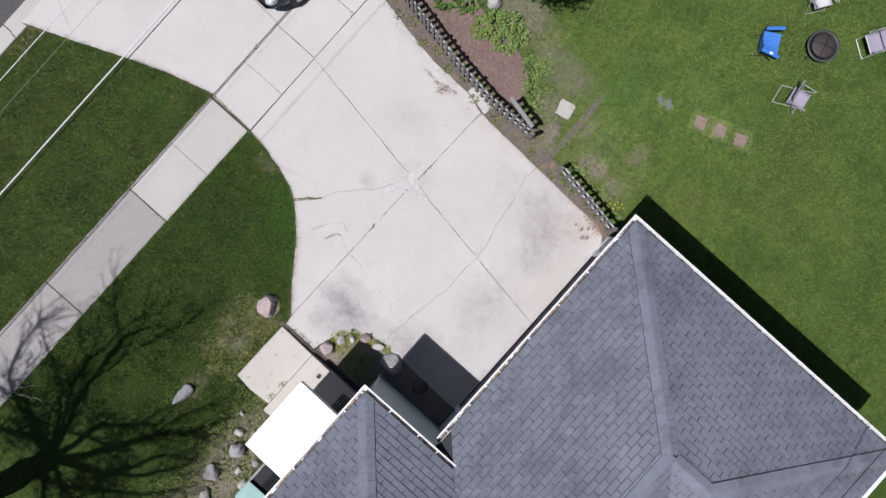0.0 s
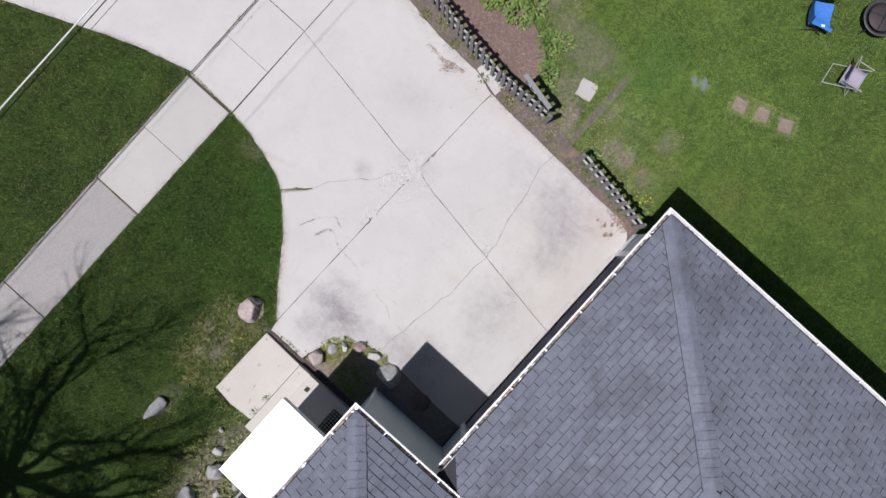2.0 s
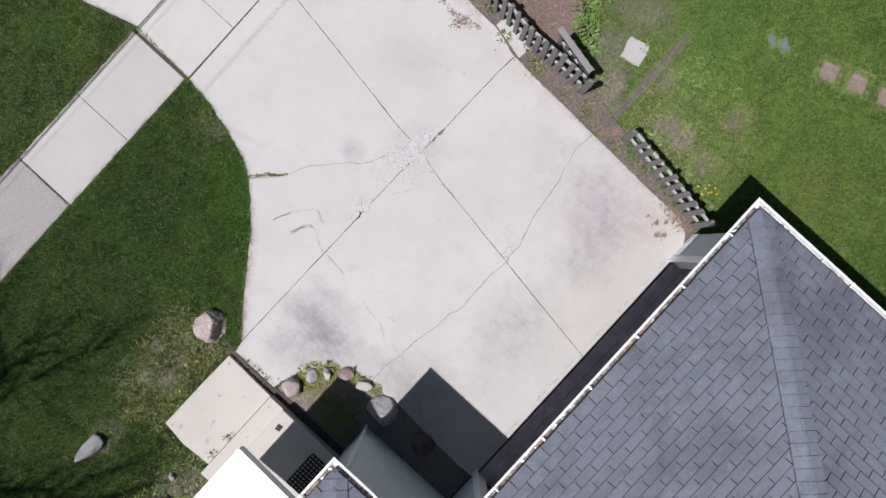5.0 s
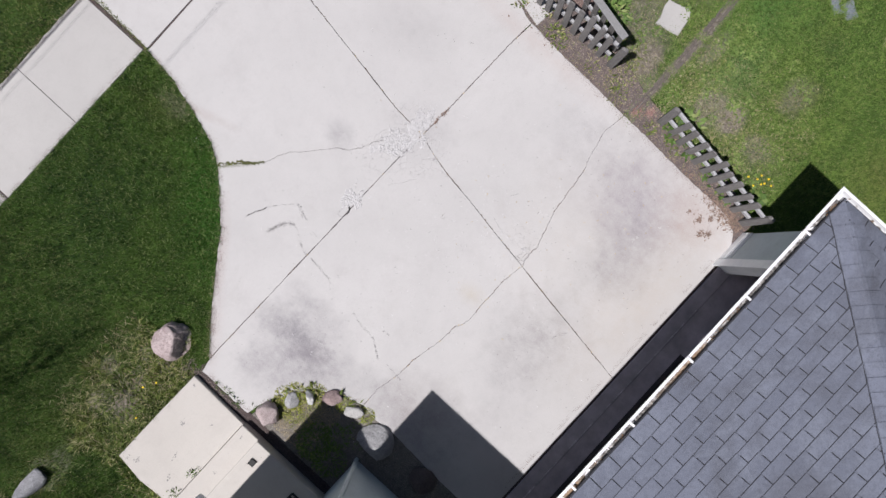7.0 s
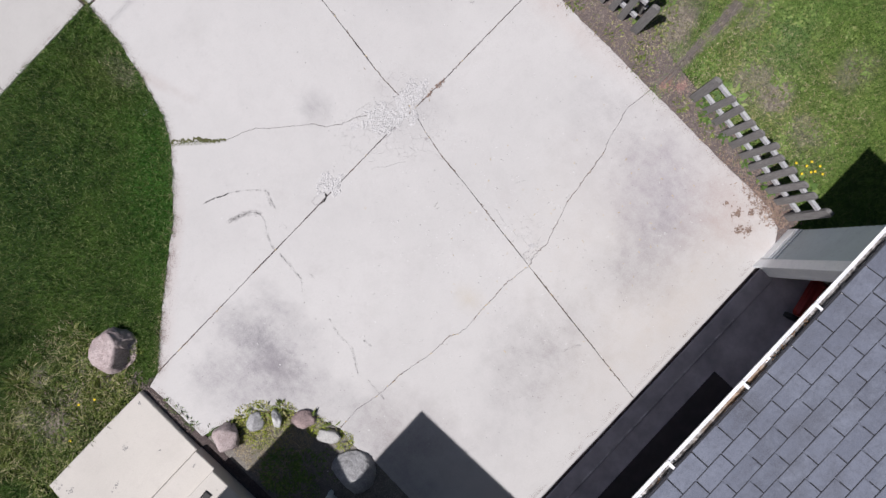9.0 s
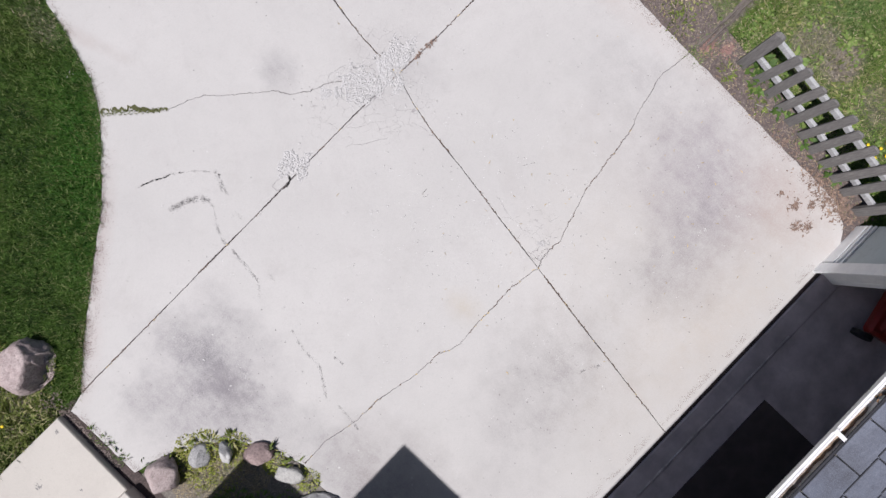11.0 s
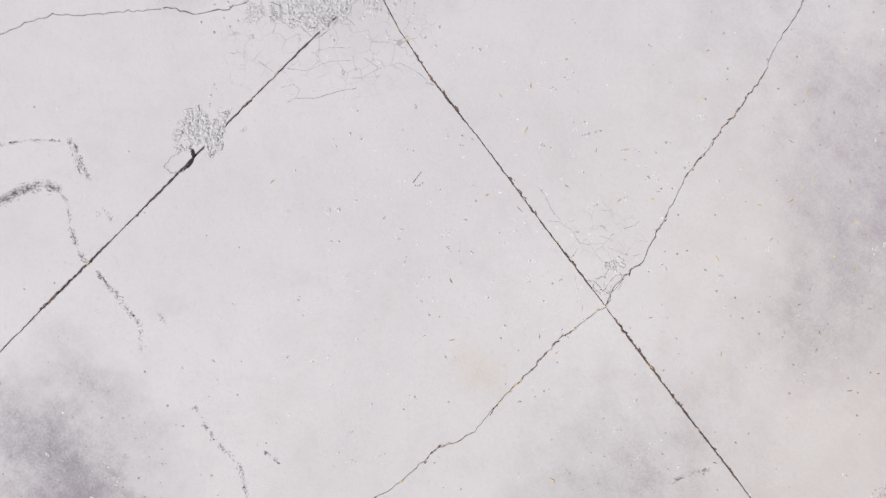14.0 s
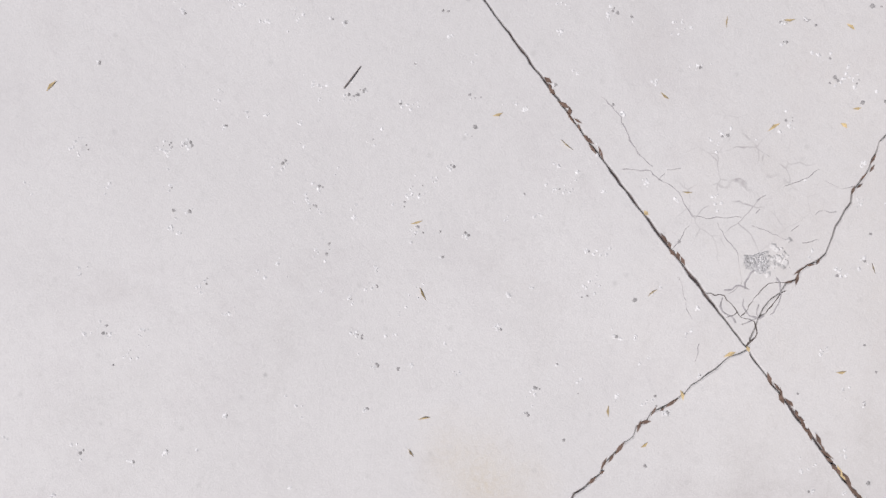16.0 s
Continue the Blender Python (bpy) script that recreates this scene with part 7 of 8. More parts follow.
def chips(name, spots, size, material, label, flat=0.4, seed=1, z=0.0):
    """Loose angular bits, each of a few faces, round the given spots (x, y, spread x, spread y, count)."""
    r = random.Random(seed)
    pieces = []
    for x, y, sx, sy, n in spots:
        for _ in range(n):
            c = Vector((r.gauss(x, sx), r.gauss(y, sy), z))
            s = size * r.uniform(0.35, 1.3)
            ring = [Vector((math.cos(a + r.uniform(-0.4, 0.4)) * s * r.uniform(0.6, 1.2), math.sin(a) * s * r.uniform(0.6, 1.2), 0)) for a in (0, 1.26, 2.5, 3.77, 5.0)]
            top = Vector((r.uniform(-0.3, 0.3) * s, r.uniform(-0.3, 0.3) * s, s * flat + 0.001))
            pieces.append(([c + p for p in ring] + [c + top], [(i, (i + 1) % 5, 5) for i in range(5)]))
    verts, faces = joined(*pieces)
    return tagged(part(name, (verts, faces), material), label, "litter", kind="stuff")


chips("concrete_chips", [(0.55, 1.66, 0.15, 0.12, 70), (1.04, 1.60, 0.10, 0.09, 40), (0.88, 1.42, 0.09, 0.09, 30), (-0.48, 1.60, 0.09, 0.07, 36), (0.70, -0.80, 0.03, 0.02, 26), (0.9, 1.2, 0.1, 0.25, 30), (0.15, 2.0, 0.1, 0.1, 20)], 0.011, CHIP, "small broken chips of pale concrete", 0.5, 2)
POP_PALE = simple("pale_popout_stone", (0.57, 0.56, 0.555), 0.9, vary=0.3, scale=90)
POP_DARK = simple("dark_popout_stone", (0.27, 0.26, 0.255), 0.9, vary=0.4, scale=90)
HUSK = simple("tan_seed_husk", (0.50, 0.38, 0.20), 0.85, vary=0.4, scale=60)
SCUFF = simple("dirt_in_hairline_cracks", (0.33, 0.312, 0.315), 0.95, vary=0.4, scale=60)
PIT_BLACK = simple("pit_black", (0.02, 0.018, 0.018), 0.95, vary=0.3)
DIRT = simple("dark_crack_dirt", (0.085, 0.07, 0.062), 0.95, vary=0.5, scale=60)


def popouts(count, seed):
    """Small groups of pale and dark bits where stones have popped out of the surface."""
    r = random.Random(seed)
    pale, dark = [], []
    for _ in range(count):
        x, y = (r.gauss(0.2, 1.5), r.gauss(0.1, 1.4)) if r.random() < 0.65 else (r.gauss(0.2, 0.6), r.gauss(-0.1, 0.6))
        s = r.choice((0.003, 0.005, 0.008, 0.013, 0.016))
        pale.append((x, y, s, s, r.randrange(1, 9)))
        if r.random() < 0.38:
            dark.append((x + s, y - s * 0.6, s * 0.7, s * 0.7, r.randrange(1, 4)))
    return pale, dark


POP_A, POP_B = popouts(450, 21)
chips("popout_stones", POP_A, 0.0055, POP_PALE, "pale pop-out stones in the concrete", 0.25, 3)
chips("popout_stones", POP_B, 0.0055, POP_DARK, "dark pits and grit in the concrete", 0.15, 4)
chips("grit", [(1.9, -1.4, 0.8, 0.8, 150), (-0.3, -1.8, 0.7, 0.6, 110), (-2.5, 0.5, 0.5, 0.6, 170), (1.6, 2.8, 0.9, 1.0, 60)], 0.0068, POP_DARK, "dark grit on the stained concrete", 0.2, 6)


def husks(n, x, y, sx, sy, seed, thin=1.0):
    """Small curled seed husks, four corners each."""
    r = random.Random(seed)
    pts = []
    for _ in range(n):
        px, py, a = r.gauss(x, sx), r.gauss(y, sy), r.uniform(0, 6.28)
        ln, w = r.uniform(0.022, 0.05), r.uniform(0.004, 0.008) * thin
        ux, uy = math.cos(a), math.sin(a)
        pts += [(px, py, 0.003), (px + ux * ln * 0.5 - uy * w, py + uy * ln * 0.5 + ux * w, 0.008), (px + ux * ln, py + uy * ln, 0.004), (px + ux * ln * 0.5 + uy * w * 0.3, py + uy * ln * 0.5 - ux * w * 0.3, 0.002)]
    return pts


tagged(triangles("seed_husks", husks(34, 0.8, -0.4, 0.8, 0.7, 8) + husks(46, 2.0, -1.6, 0.6, 0.8, 9), 4, HUSK), "tan seed husks scattered on the concrete", "litter", kind="stuff")
STRAW = [husks(n, x, y, sx, sy, 80 + i, 0.5) for i, (x, y, sx, sy, n) in enumerate(((3.92, -1.30, 0.25, 0.25, 260), (4.08, -1.72, 0.28, 0.24, 170), (4.0, -2.25, 0.18, 0.25, 170), (4.95, -2.10, 0.30, 0.2, 60), (4.15, 0.18, 0.20, 0.22, 260), (3.60, -0.10, 0.12, 0.20, 260), (3.92, -0.25, 0.18, 0.12, 160), (4.15, -0.78, 0.35, 0.07, 220), (3.55, -0.95, 0.12, 0.16, 180)))]
tagged(triangles("straw_litter", sum(STRAW, []), 4, simple("bleached_straw", (0.46, 0.39, 0.27), 0.9, vary=0.5, scale=30)), "bleached straw lying in thin grass behind the pickets", "litter", kind="stuff")
LEAFY = simple("red_brown_leaf_litter", (0.225, 0.155, 0.125), 0.95, vary=0.5, scale=40)


def flakes(spots, seed):
    r = random.Random(seed)
    pts = []
    for x, y, sx, sy, n in spots:
        for _ in range(n):
            c = Vector((r.gauss(x, sx), r.gauss(y, sy), r.uniform(0.003, 0.012)))
            a, s = r.uniform(0, 6.28), r.choice((0.004, 0.006, 0.009, 0.013, 0.02)) * r.uniform(0.7, 1.2)
            u, v = Vector((math.cos(a), math.sin(a), r.uniform(-0.2, 0.2))) * s, Vector((-math.sin(a), math.cos(a), r.uniform(-0.2, 0.2))) * s * r.uniform(0.2, 0.6)
            pts += [c - u, c - v, c + u, c + v]
    return pts


tagged(triangles("leaf_litter", flakes([(2.69, -2.36, 0.028, 0.022, 90), (2.81, -2.48, 0.03, 0.022, 100), (2.56, -2.50, 0.03, 0.022, 90), (2.62, -2.59, 0.034, 0.02, 100), (2.68, -2.16, 0.022, 0.018, 24), (2.75, -2.3, 0.12, 0.1, 22), (1.34, 1.43, 0.05, 0.012, 60), (1.18, 1.44, 0.03, 0.012, 30), (3.02, -2.72, 0.09, 0.14, 600), (2.98, -2.45, 0.06, 0.12, 300), (3.10, -2.0, 0.05, 0.3, 260), (2.96, 2.50, 0.07, 0.05, 200), (3.06, 2.40, 0.05, 0.07, 180), (3.02, 2.66, 0.03, 0.08, 110), (3.05, 2.97, 0.03, 0.10, 90), (3.12, 2.2, 0.03, 0.05, 60), (3.35, 1.6, 0.1, 0.2, 40), (3.2, 0.6, 0.08, 0.5, 110), (3.2, -1.0, 0.08, 0.6, 120), (3.62, 4.0, 0.1, 0.6, 160)], 12), 4, LEAFY), "red-brown leaf litter along the driveway's edge", "litter", kind="stuff")
tagged(triangles("leaf_litter", husks(240, 2.98, -2.66, 0.07, 0.12, 71) + husks(130, 3.06, -2.35, 0.05, 0.18, 72), 4, simple("dead_straw_litter", (0.33, 0.235, 0.175), 0.95, vary=0.5, scale=40)), "dead straw and leaves heaped beside the garage corner", "litter", kind="stuff")
tagged(triangles("mulch_chips", flakes([(4.2, 1.6, 0.25, 0.5, 900), (4.5, 2.6, 0.3, 0.6, 1100), (4.7, 3.8, 0.3, 0.7, 900)], 13), 4, simple("bark_chips", (0.34, 0.235, 0.205), 0.95, vary=0.5, scale=20)), "loose red-brown bark chips in the bed", "mulch", kind="stuff")


def edge_dirt(line, inward, width, per_m, seed):
    """Crumbs of soil washed onto the paving along an edge, thinning away from it."""
    r = random.Random(seed)
    pts = []
    for (x0, y0), (x1, y1) in zip(line, line[1:]):
        for _ in range(int(math.hypot(x1 - x0, y1 - y0) * per_m)):
            t, d = r.random(), abs(r.gauss(0, width))
            x, y = x0 + (x1 - x0) * t + inward[0] * d, y0 + (y1 - y0) * t + inward[1] * d
            if noise.noise((x * 5, y * 5, seed)) + 0.5 * noise.noise((x * 19, y * 19, seed)) < -0.15:
                continue
            a, s = r.uniform(0, 6.28), r.uniform(0.0015, 0.0055)
            u, v = Vector((math.cos(a), math.sin(a), 0)) * s, Vector((-math.sin(a), math.cos(a), 0)) * s * r.uniform(0.3, 0.8)
            c = Vector((x, y, 0.0012 + r.uniform(0, 0.002)))
            pts += [c - u, c - v, c + u, c + v]
    return pts


EDGE_SOIL = simple("pinkish_brown_soil_crumbs", (0.25, 0.20, 0.185), 0.95, vary=0.5, scale=50)
tagged(triangles("soil_crumbs", edge_dirt(ISLAND + ISLAND_LOW[1:], (0.75, -0.6), 0.045, 1100, 61) + edge_dirt([(-2.11, 2.74), (-2.79, 2.25), (-3.3, 1.86), (-3.66, 1.55)], (0.75, -0.6), 0.055, 2000, 69) + edge_dirt([(3.0, -2.6), (3.05, -1.5), (3.08, -0.53), (3.13, 0.69), (3.17, 1.38)], (-1, 0), 0.05, 800, 62) + edge_dirt([(3.33, 1.93), (3.35, 3.06), (3.66, 4.96)], (-1, 0.1), 0.11, 2200, 63) + edge_dirt([(-3.84, 1.4), (-3.84, 0.6), (-3.29, 0.38), (-2.90, 0.12), (-2.6, -0.58)], (0.7, 0.6), 0.04, 700, 64) + edge_dirt([(-2.1, -2.93), (2.4, -2.93)], (0, 1), 0.03, 500, 65) + edge_dirt([(-0.9, 6.6), (-1.2, 7.75), (-1.62, 8.8), (-2.58, 11.0)], (0.92, 0.3), 0.06, 1300, 66) + edge_dirt([(-8, 6.56), (-0.9, 6.56)], (0, -1), 0.025, 700, 67) + edge_dirt([(-8, 5.37), (-0.95, 5.37)], (0, 1), 0.025, 500, 68), 4, EDGE_SOIL), "pinkish-brown soil crumbs along the driveway's edges", "dirt", kind="stuff")


def joint_scraps(lines, per_m, seed):
    """Narrow dead scraps lying along the joints."""
    r = random.Random(seed)
    pts = []
    for line in lines:
        for (x0, y0, g), (x1, y1, _) in zip(line, line[1:]):
            ln = math.hypot(x1 - x0, y1 - y0)
            if noise.noise((x0 * 4, y0 * 4, seed)) < 0.12 or r.random() > ln * per_m:
                continue
            a = math.atan2(y1 - y0, x1 - x0) + r.uniform(-0.35, 0.35)
            s, w = r.uniform(0.008, 0.026), r.uniform(0.003, 0.007)
            c = Vector((x0 + r.gauss(0, 0.004), y0 + r.gauss(0, 0.004), r.uniform(0.0005, 0.004)))
            u, v = Vector((math.cos(a), math.sin(a), r.uniform(-0.1, 0.1))) * s, Vector((-math.sin(a), math.cos(a), 0.1)) * w
            pts += [c - u, c - v, c + u, c + v]
    return pts


JOINTS = [joint_down, joint_low, joint_west, joint_east, joint_up, crack_east, crack_west]
tagged(triangles("joint_litter", joint_scraps(JOINTS, 45, 14), 4, simple("dark_leaf_scraps", (0.13, 0.085, 0.065), 0.95, vary=0.5, scale=60)), "dark dead leaf scraps caught in the joints", "litter", kind="stuff")
tagged(triangles("joint_litter", joint_scraps(JOINTS, 8, 19), 4, HUSK), "tan husks caught in the joints", "litter", kind="stuff")


def hairline(points, width, material, name="hairline_crack", seed=0, broken=0.0, wander=0.0):
    """A fine crack: a thin raised seam of dirt that wanders along points; parts of it may be missing."""
    r = random.Random(seed)
    line = border(points, width, max(width * 1.4, wander) if wander >= 0 else 0.001, 0.014, seed + 70)
    verts, faces = [], []
    for i, (x, y, g) in enumerate(line):
        (x0, y0, _), (x1, y1, _) = line[max(i - 1, 0)], line[min(i + 1, len(line) - 1)]
        ln = math.hypot(x1 - x0, y1 - y0) or 1
        w = g * r.uniform(0.5, 1.3)
        nx, ny = -(y1 - y0) / ln * w, (x1 - x0) / ln * w
        verts += [(x - nx, y - ny, 0.0002), (x, y, 0.0016), (x + nx, y + ny, 0.0002)]
    for i in range(len(line) - 1):
        if noise.noise((line[i][0] * 9, line[i][1] * 9, seed)) > broken - 0.5:
            for k in (0, 1):
                faces.append((3 * i + k, 3 * i + k + 1, 3 * i + k + 4, 3 * i + k + 3))
    part(name, (verts, faces), material, driveway)


SCRAPE = simple("grey_scrapes", (0.27, 0.26, 0.258), 0.95, vary=0.4, scale=60)


def web(material, width, lost, seed, *lines):
    """A net of fine cracks."""
    for i, pts in enumerate(lines):
        hairline(pts, width, material, seed=seed + i, broken=lost, wander=0.006)


def trail(points, spread, count, size, seed, material=SCRAPE):
    """A scratch: a broken trail of small dark scrapes along points."""
    r = random.Random(seed)
    pts = []
    lens = [math.hypot(b[0] - a[0], b[1] - a[1]) for a, b in zip(points, points[1:])]
    count, size = int(count * 2.6), size * 0.5
    for _ in range(count):
        k = r.choices(range(len(lens)), lens)[0]
        a, b = points[k], points[k + 1]
        t = r.random()
        x, y = a[0] + (b[0] - a[0]) * t, a[1] + (b[1] - a[1]) * t
        if noise.noise((x * 17, y * 17, seed)) < -0.05 and r.random() < 0.8:
            continue
        turn = math.atan2(b[1] - a[1], b[0] - a[0]) + r.gauss(0, 0.5)
        c = Vector((x + r.gauss(0, spread), y + r.gauss(0, spread), 0.0012))
        s = size * r.uniform(0.4, 1.3)
        u, v = Vector((math.cos(turn) * s, math.sin(turn) * s, 0)), Vector((-math.sin(turn) * s * 0.3, math.cos(turn) * s * 0.3, 0))
        pts += [c - u, c - v * r.uniform(0.5, 1.4), c + u, c + v * r.uniform(0.5, 1.4)]
    triangles("scratch", pts, 4, material, driveway)


web(SCUFF, 0.0035, 0.15, 300,
    [(0.037, 1.418), (0.103, 1.374), (0.105, 1.328), (0.053, 1.308), (-0.004, 1.330)],
    [(0.053, 1.308), (0.134, 1.225), (0.290, 1.137), (0.358, 1.084)],
    [(0.144, 1.473), (0.224, 1.372), (0.269, 1.356), (0.353, 1.318), (0.449, 1.231)],
    [(0.366, 1.151), (0.494, 1.037)],
    [(0.517, 1.179), (0.531, 1.072), (0.644, 1.004), (0.679, 0.888), (0.683, 0.803)],
    [(0.440, 1.104), (0.531, 1.072)])
web(SCUFF, 0.005, 0.1, 320,
    [(0.613, 1.450), (0.626, 1.343), (0.625, 1.252)],
    [(0.415, 1.378), (0.504, 1.285)],
    [(0.056, 1.627), (0.069, 1.520)],
    [(0.730, 1.205), (0.705, 1.151), (0.743, 1.087)],
    [(0.668, 0.806), (0.697, 0.757)],
    [(0.362, 1.773), (0.396, 1.657), (0.387, 1.530), (0.405, 1.469)],
    [(0.405, 1.469), (0.528, 1.457), (0.652, 1.440), (0.726, 1.487)],
    [(0.364, 1.894), (0.469, 1.877), (0.560, 1.875), (0.665, 1.828)],
    [(0.962, 1.459), (0.908, 1.360), (0.847, 1.330)])
web(SCUFF, 0.0024, 0.05, 340,
    [(0.685, -0.114), (0.686, -0.182), (0.658, -0.247), (0.643, -0.303), (0.642, -0.361)],
    [(0.574, -0.302), (0.625, -0.366), (0.624, -0.401), (0.641, -0.453), (0.628, -0.499), (0.616, -0.545), (0.641, -0.578), (0.736, -0.668), (0.770, -0.669)],
    [(0.616, -0.545), (0.552, -0.562), (0.511, -0.567)],
    [(0.624, -0.401), (0.665, -0.396), (0.696, -0.423)],
    [(0.656, -0.609), (0.637, -0.696), (0.648, -0.730)],
    [(0.718, -0.685), (0.757, -0.784)])
web(SCUFF, 0.002, 0.1, 360,
    [(0.785, -0.825), (0.825, -0.854)],
    [(0.782, -0.646), (0.852, -0.670), (0.932, -0.706), (0.973, -0.712)],
    [(0.960, -0.746), (0.977, -0.798), (1.005, -0.816)],
    [(0.786, -0.778), (0.884, -0.797), (0.918, -0.832)],
    [(0.464, -0.636), (0.411, -0.721), (0.375, -0.802), (0.322, -0.841)],
    [(0.637, -0.696), (0.578, -0.776), (0.531, -0.775)])
web(DIRT, 0.0034, 0.0, 380,
    [(0.486, -0.728), (0.514, -0.769), (0.513, -0.815), (0.507, -0.844), (0.524, -0.884)],
    [(0.507, -0.844), (0.588, -0.833), (0.635, -0.834), (0.680, -0.881)],
    [(0.476, -0.817), (0.511, -0.829)],
    [(0.524, -0.884), (0.506, -0.913), (0.454, -0.918)],
    [(0.535, -0.884), (0.564, -0.890), (0.616, -0.885), (0.651, -0.886)])
trail([(-1.747, 2.570), (-1.702, 2.554), (-1.593, 2.510), (-1.500, 2.450), (-1.431, 2.428)], 0.004, 150, 0.016, 1)
trail([(-1.431, 2.428), (-1.275, 2.309), (-1.126, 2.155)], 0.005, 60, 0.014, 2)
trail([(-1.687, 2.180), (-1.527, 2.126), (-1.392, 2.047), (-1.353, 1.964)], 0.017, 330, 0.013, 3)
trail([(-1.353, 1.964), (-1.373, 1.874), (-1.448, 1.766)], 0.006, 30, 0.012, 4)
trail([(-1.472, 1.742), (-1.529, 1.634), (-1.558, 1.510)], 0.009, 90, 0.012, 5)
trail([(-1.087, 2.133), (-1.134, 2.027), (-1.203, 1.913)], 0.011, 70, 0.012, 6)
trail([(-1.079, 2.093), (-1.141, 1.973), (-1.186, 1.846)], 0.007, 80, 0.012, 7)
trail([(-1.553, 1.443), (-1.570, 1.307), (-1.588, 1.171), (-1.599, 1.028), (-1.701, 0.918)], 0.009, 70, 0.011, 8)
trail([(-1.469, 0.987), (-1.489, 0.884)], 0.006, 22, 0.01, 9)
trail([(-1.334, 1.679), (-1.246, 1.680), (-1.266, 1.590)], 0.01, 26, 0.01, 10)
for i, (pts, w) in enumerate((([(-1.71, 0.47), (-1.78, 0.24), (-1.79, -0.02), (-1.97, -0.27)], 0.012), ([(-1.94, -0.43), (-1.98, -0.73)], 0.010), ([(-1.62, -0.05), (-1.6, -0.2)], 0.008), ([(-0.02, -1.95), (0.1, -2.0), (0.18, -2.05)], 0.012), ([(1.1, -0.1), (1.2, -0.16)], 0.006), ([(2.35, 1.85), (2.4, 1.8)], 0.010), ([(-1.55, 1.44), (-1.56, 1.25), (-1.59, 1.05)], 0.008))):
    ln = sum(math.hypot(b[0] - a[0], b[1] - a[1]) for a, b in zip(pts, pts[1:]))
    trail(pts, w * 0.7, int(ln * 190), 0.014, 30 + i)
# near-black crescent along one side of the hole
hairline([(-0.612, 1.565), (-0.618, 1.530), (-0.645, 1.503), (-0.690, 1.490), (-0.735, 1.494)], 0.013, PIT_BLACK, "hole_edge", 90, 0.0, -1)
hairline([(-0.735, 1.494), (-0.80, 1.512)], 0.006, PIT_BLACK, "hole_edge", 93, 0.0, -1)
hairline([(-0.746, 1.483), (-0.809, 1.536), (-0.808, 1.597), (-0.732, 1.610), (-0.672, 1.591)], 0.006, SCUFF, "hole_edge", 91)
twig = tagged(part("twig", tube([(0.180, 0.440, 0.004), (0.223, 0.445, 0.006), (0.260, 0.450, 0.004)], [0.0022, 0.002, 0.0012], 5), TIMBER), "thin dry twig lying on the concrete", "twig")

for i, (pts, w) in enumerate((([(-1.50, 3.37), (-1.24, 3.17), (-0.98, 2.90)], 0.040), ([(-0.93, 5.30), (-0.89, 5.9), (-0.86, 6.58)], 0.022), ([(-0.86, 6.562), (0.3, 6.562), (1.47, 6.562)], 0.014), ([(-3.95, 5.36), (-3.93, 6.49)], 0.02), ([(-6.99, 5.36), (-6.98, 6.49)], 0.02), ([(1.46, 5.33), (1.46, 6.55)], 0.008))):
    hairline(pts, w, MOSS, "mossy_seam", 120 + i, 0.0, w * 0.3)
hairline([(-2.05, 10.05), (-1.85, 10.5), (-1.62, 10.98)], 0.012, SCUFF, seed=131)
chips("pad_stains", [(-4.05, 1.43, 0.012, 0.01, 8), (-4.55, 1.2, 0.03, 0.02, 14), (-5.42, 1.32, 0.02, 0.02, 16), (-5.5, 1.45, 0.02, 0.01, 9), (-5.0, 0.95, 0.05, 0.02, 12), (-4.3, 0.85, 0.01, 0.01, 4), (-5.3, 0.8, 0.03, 0.02, 10)], 0.011, POP_DARK, "dark lichen spots on the concrete pad", 0.12, 31, 0.0852)
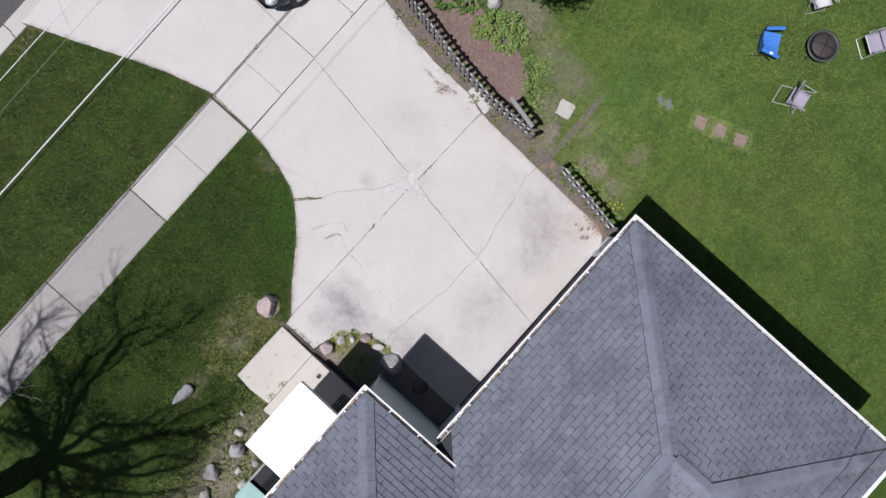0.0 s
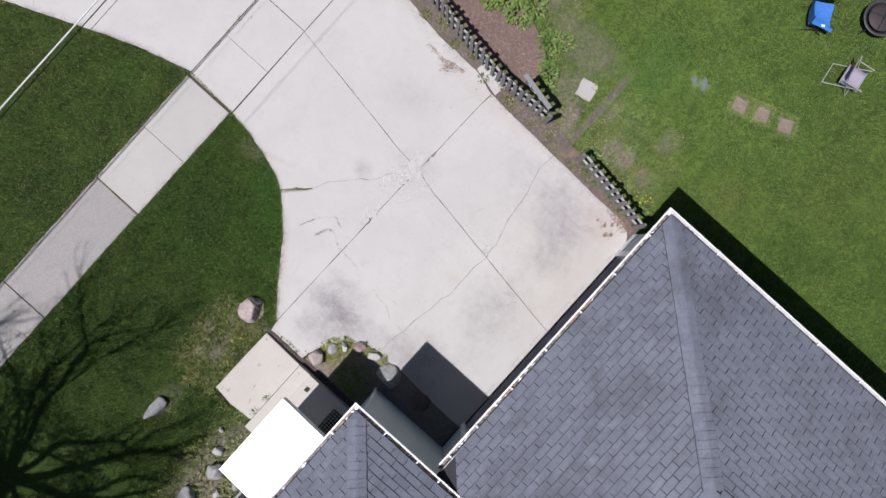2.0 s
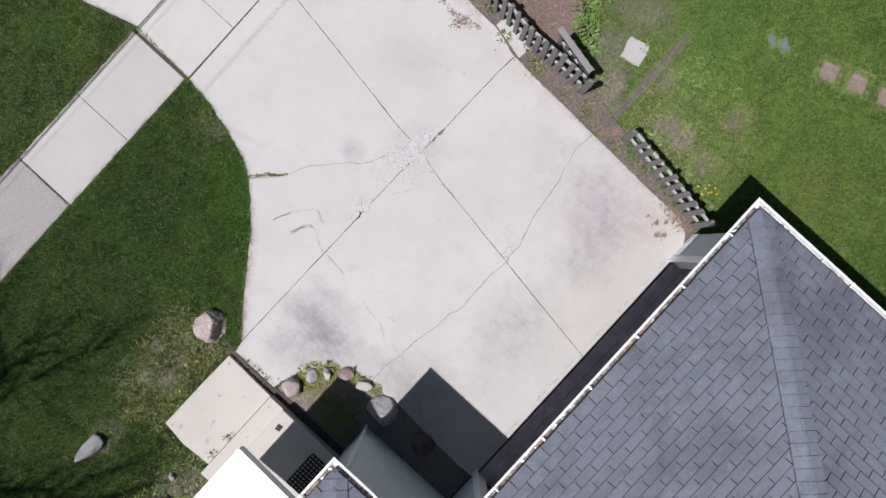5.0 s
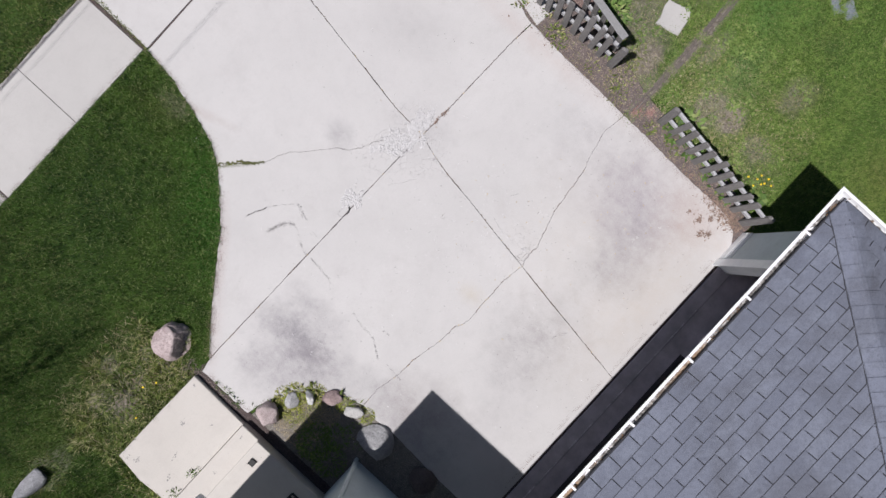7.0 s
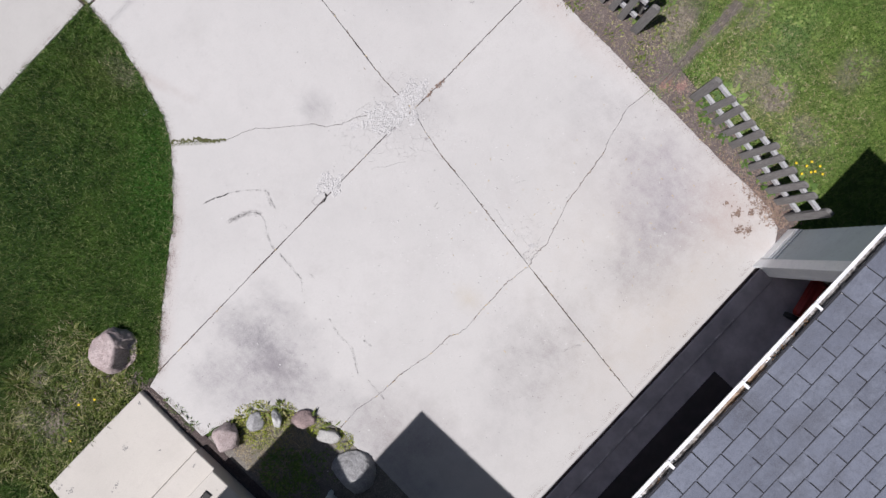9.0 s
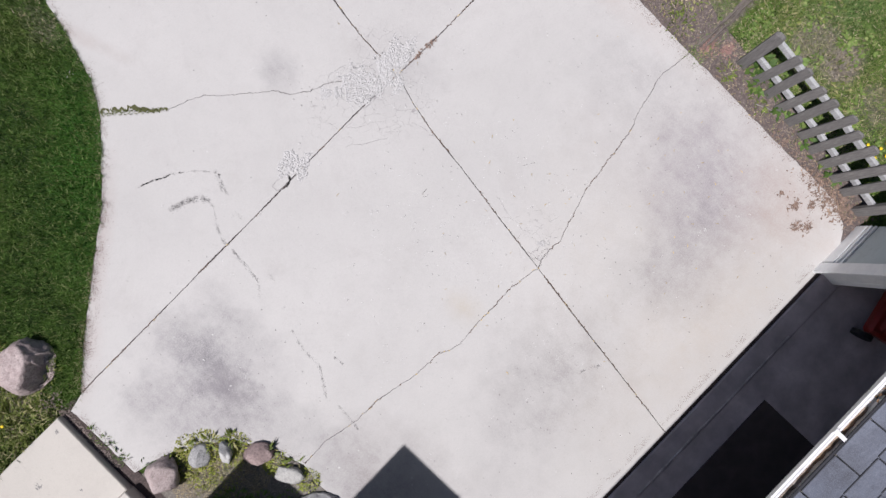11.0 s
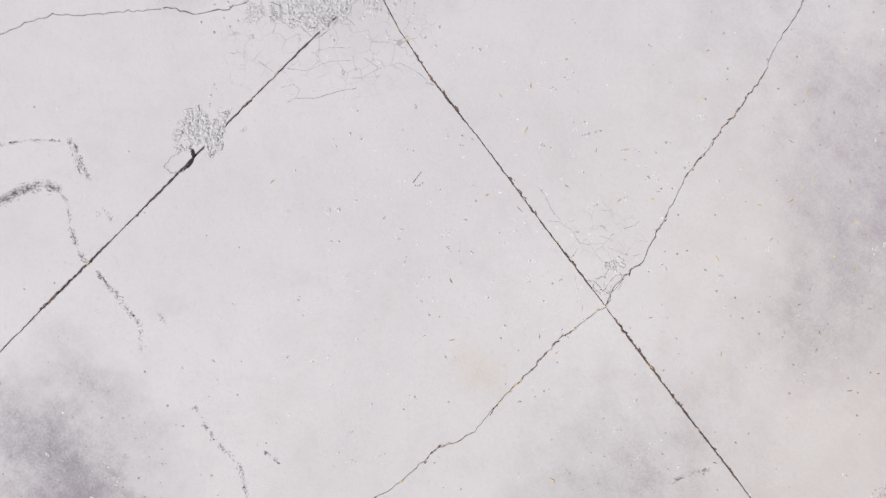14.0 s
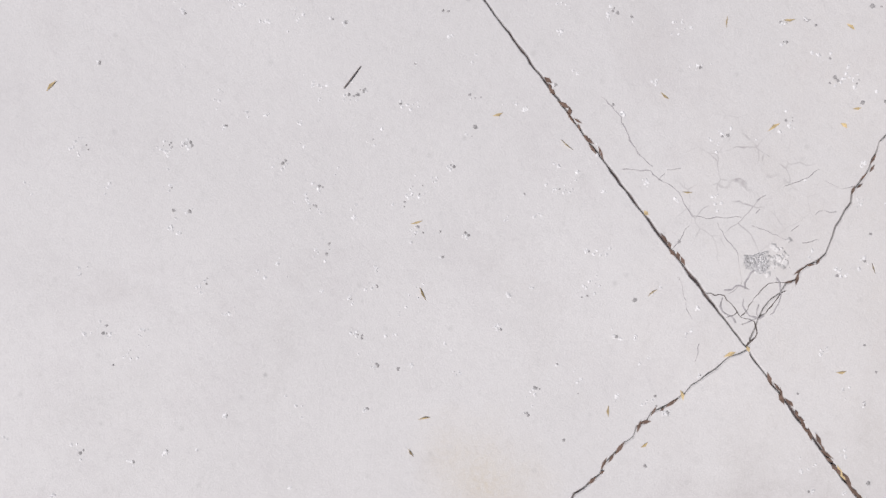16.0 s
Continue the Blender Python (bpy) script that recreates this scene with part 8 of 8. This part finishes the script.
chips("pad_stains", [(-4.12, 0.42, 0.01, 0.01, 8), (-4.75, 0.35, 0.03, 0.01, 6)], 0.011, POP_DARK, "dark spots on the lower step", 0.12, 32, 0.1602)

# broken rims round the crumbled patches
for i, (x, y, rx, ry, turn) in enumerate(((0.55, 1.71, 0.28, 0.18, -48), (1.07, 1.61, 0.17, 0.13, 0), (0.72, 1.62, 0.12, 0.10, 20), (0.60, -0.84, 0.07, 0.05, 30), (0.53, -0.82, 0.05, 0.06, 0))):
    ca, sa = math.cos(radians(turn)), math.sin(radians(turn))
    for a0, a1 in ((0.2, 1.6), (2.0, 3.6), (3.9, 5.6)):
        pts = []
        for k in range(7):
            a = a0 + (a1 - a0) * k / 6
            w = 1 + 0.25 * noise.noise((math.cos(a) * 2, math.sin(a) * 2, i * 1.7))
            u, v = math.cos(a) * rx * w, math.sin(a) * ry * w
            pts.append((x + u * ca - v * sa, y + u * sa + v * ca))
        hairline(pts, 0.006, SCUFF, seed=200 + i, broken=0.2)

# red brick dust and a dry stick on the bare strip
chips("brick_crumbs", [(3.26, -0.62, 0.06, 0.035, 240), (3.38, -0.78, 0.05, 0.04, 200)], 0.008, simple("faded_red_brick", (0.30, 0.17, 0.15), 0.95, vary=0.35, scale=25), "faded red brick crumbs on bare soil", 0.4, 51, GROUND_Z + 0.013)
tagged(part("dry_stick", tube([(3.16, -1.36, 0.0), (3.21, -1.47, 0.012), (3.24, -1.58, 0.004)], [0.005, 0.006, 0.003], 6), TWIG), "pale dry stick lying on bare soil", "stick")
# soil washed into the gap beside the pad
chips("soil_crumbs", [(-3.93 - 0.004 * k, 1.58 - 0.115 * k, 0.03, 0.06, 110) for k in range(7)], 0.008, EDGE_SOIL, "soil crumbs washed along the pad's edge", seed=88)
chips("soil_crumbs", [(-4.55, 1.85, 0.25, 0.16, 420), (-4.2, 2.05, 0.10, 0.08, 240), (-4.85, 2.1, 0.2, 0.18, 380), (-3.98, 1.72, 0.08, 0.05, 120)], 0.012, EDGE_SOIL, "bare soil crumbs among the tufts by the boulder", seed=89)
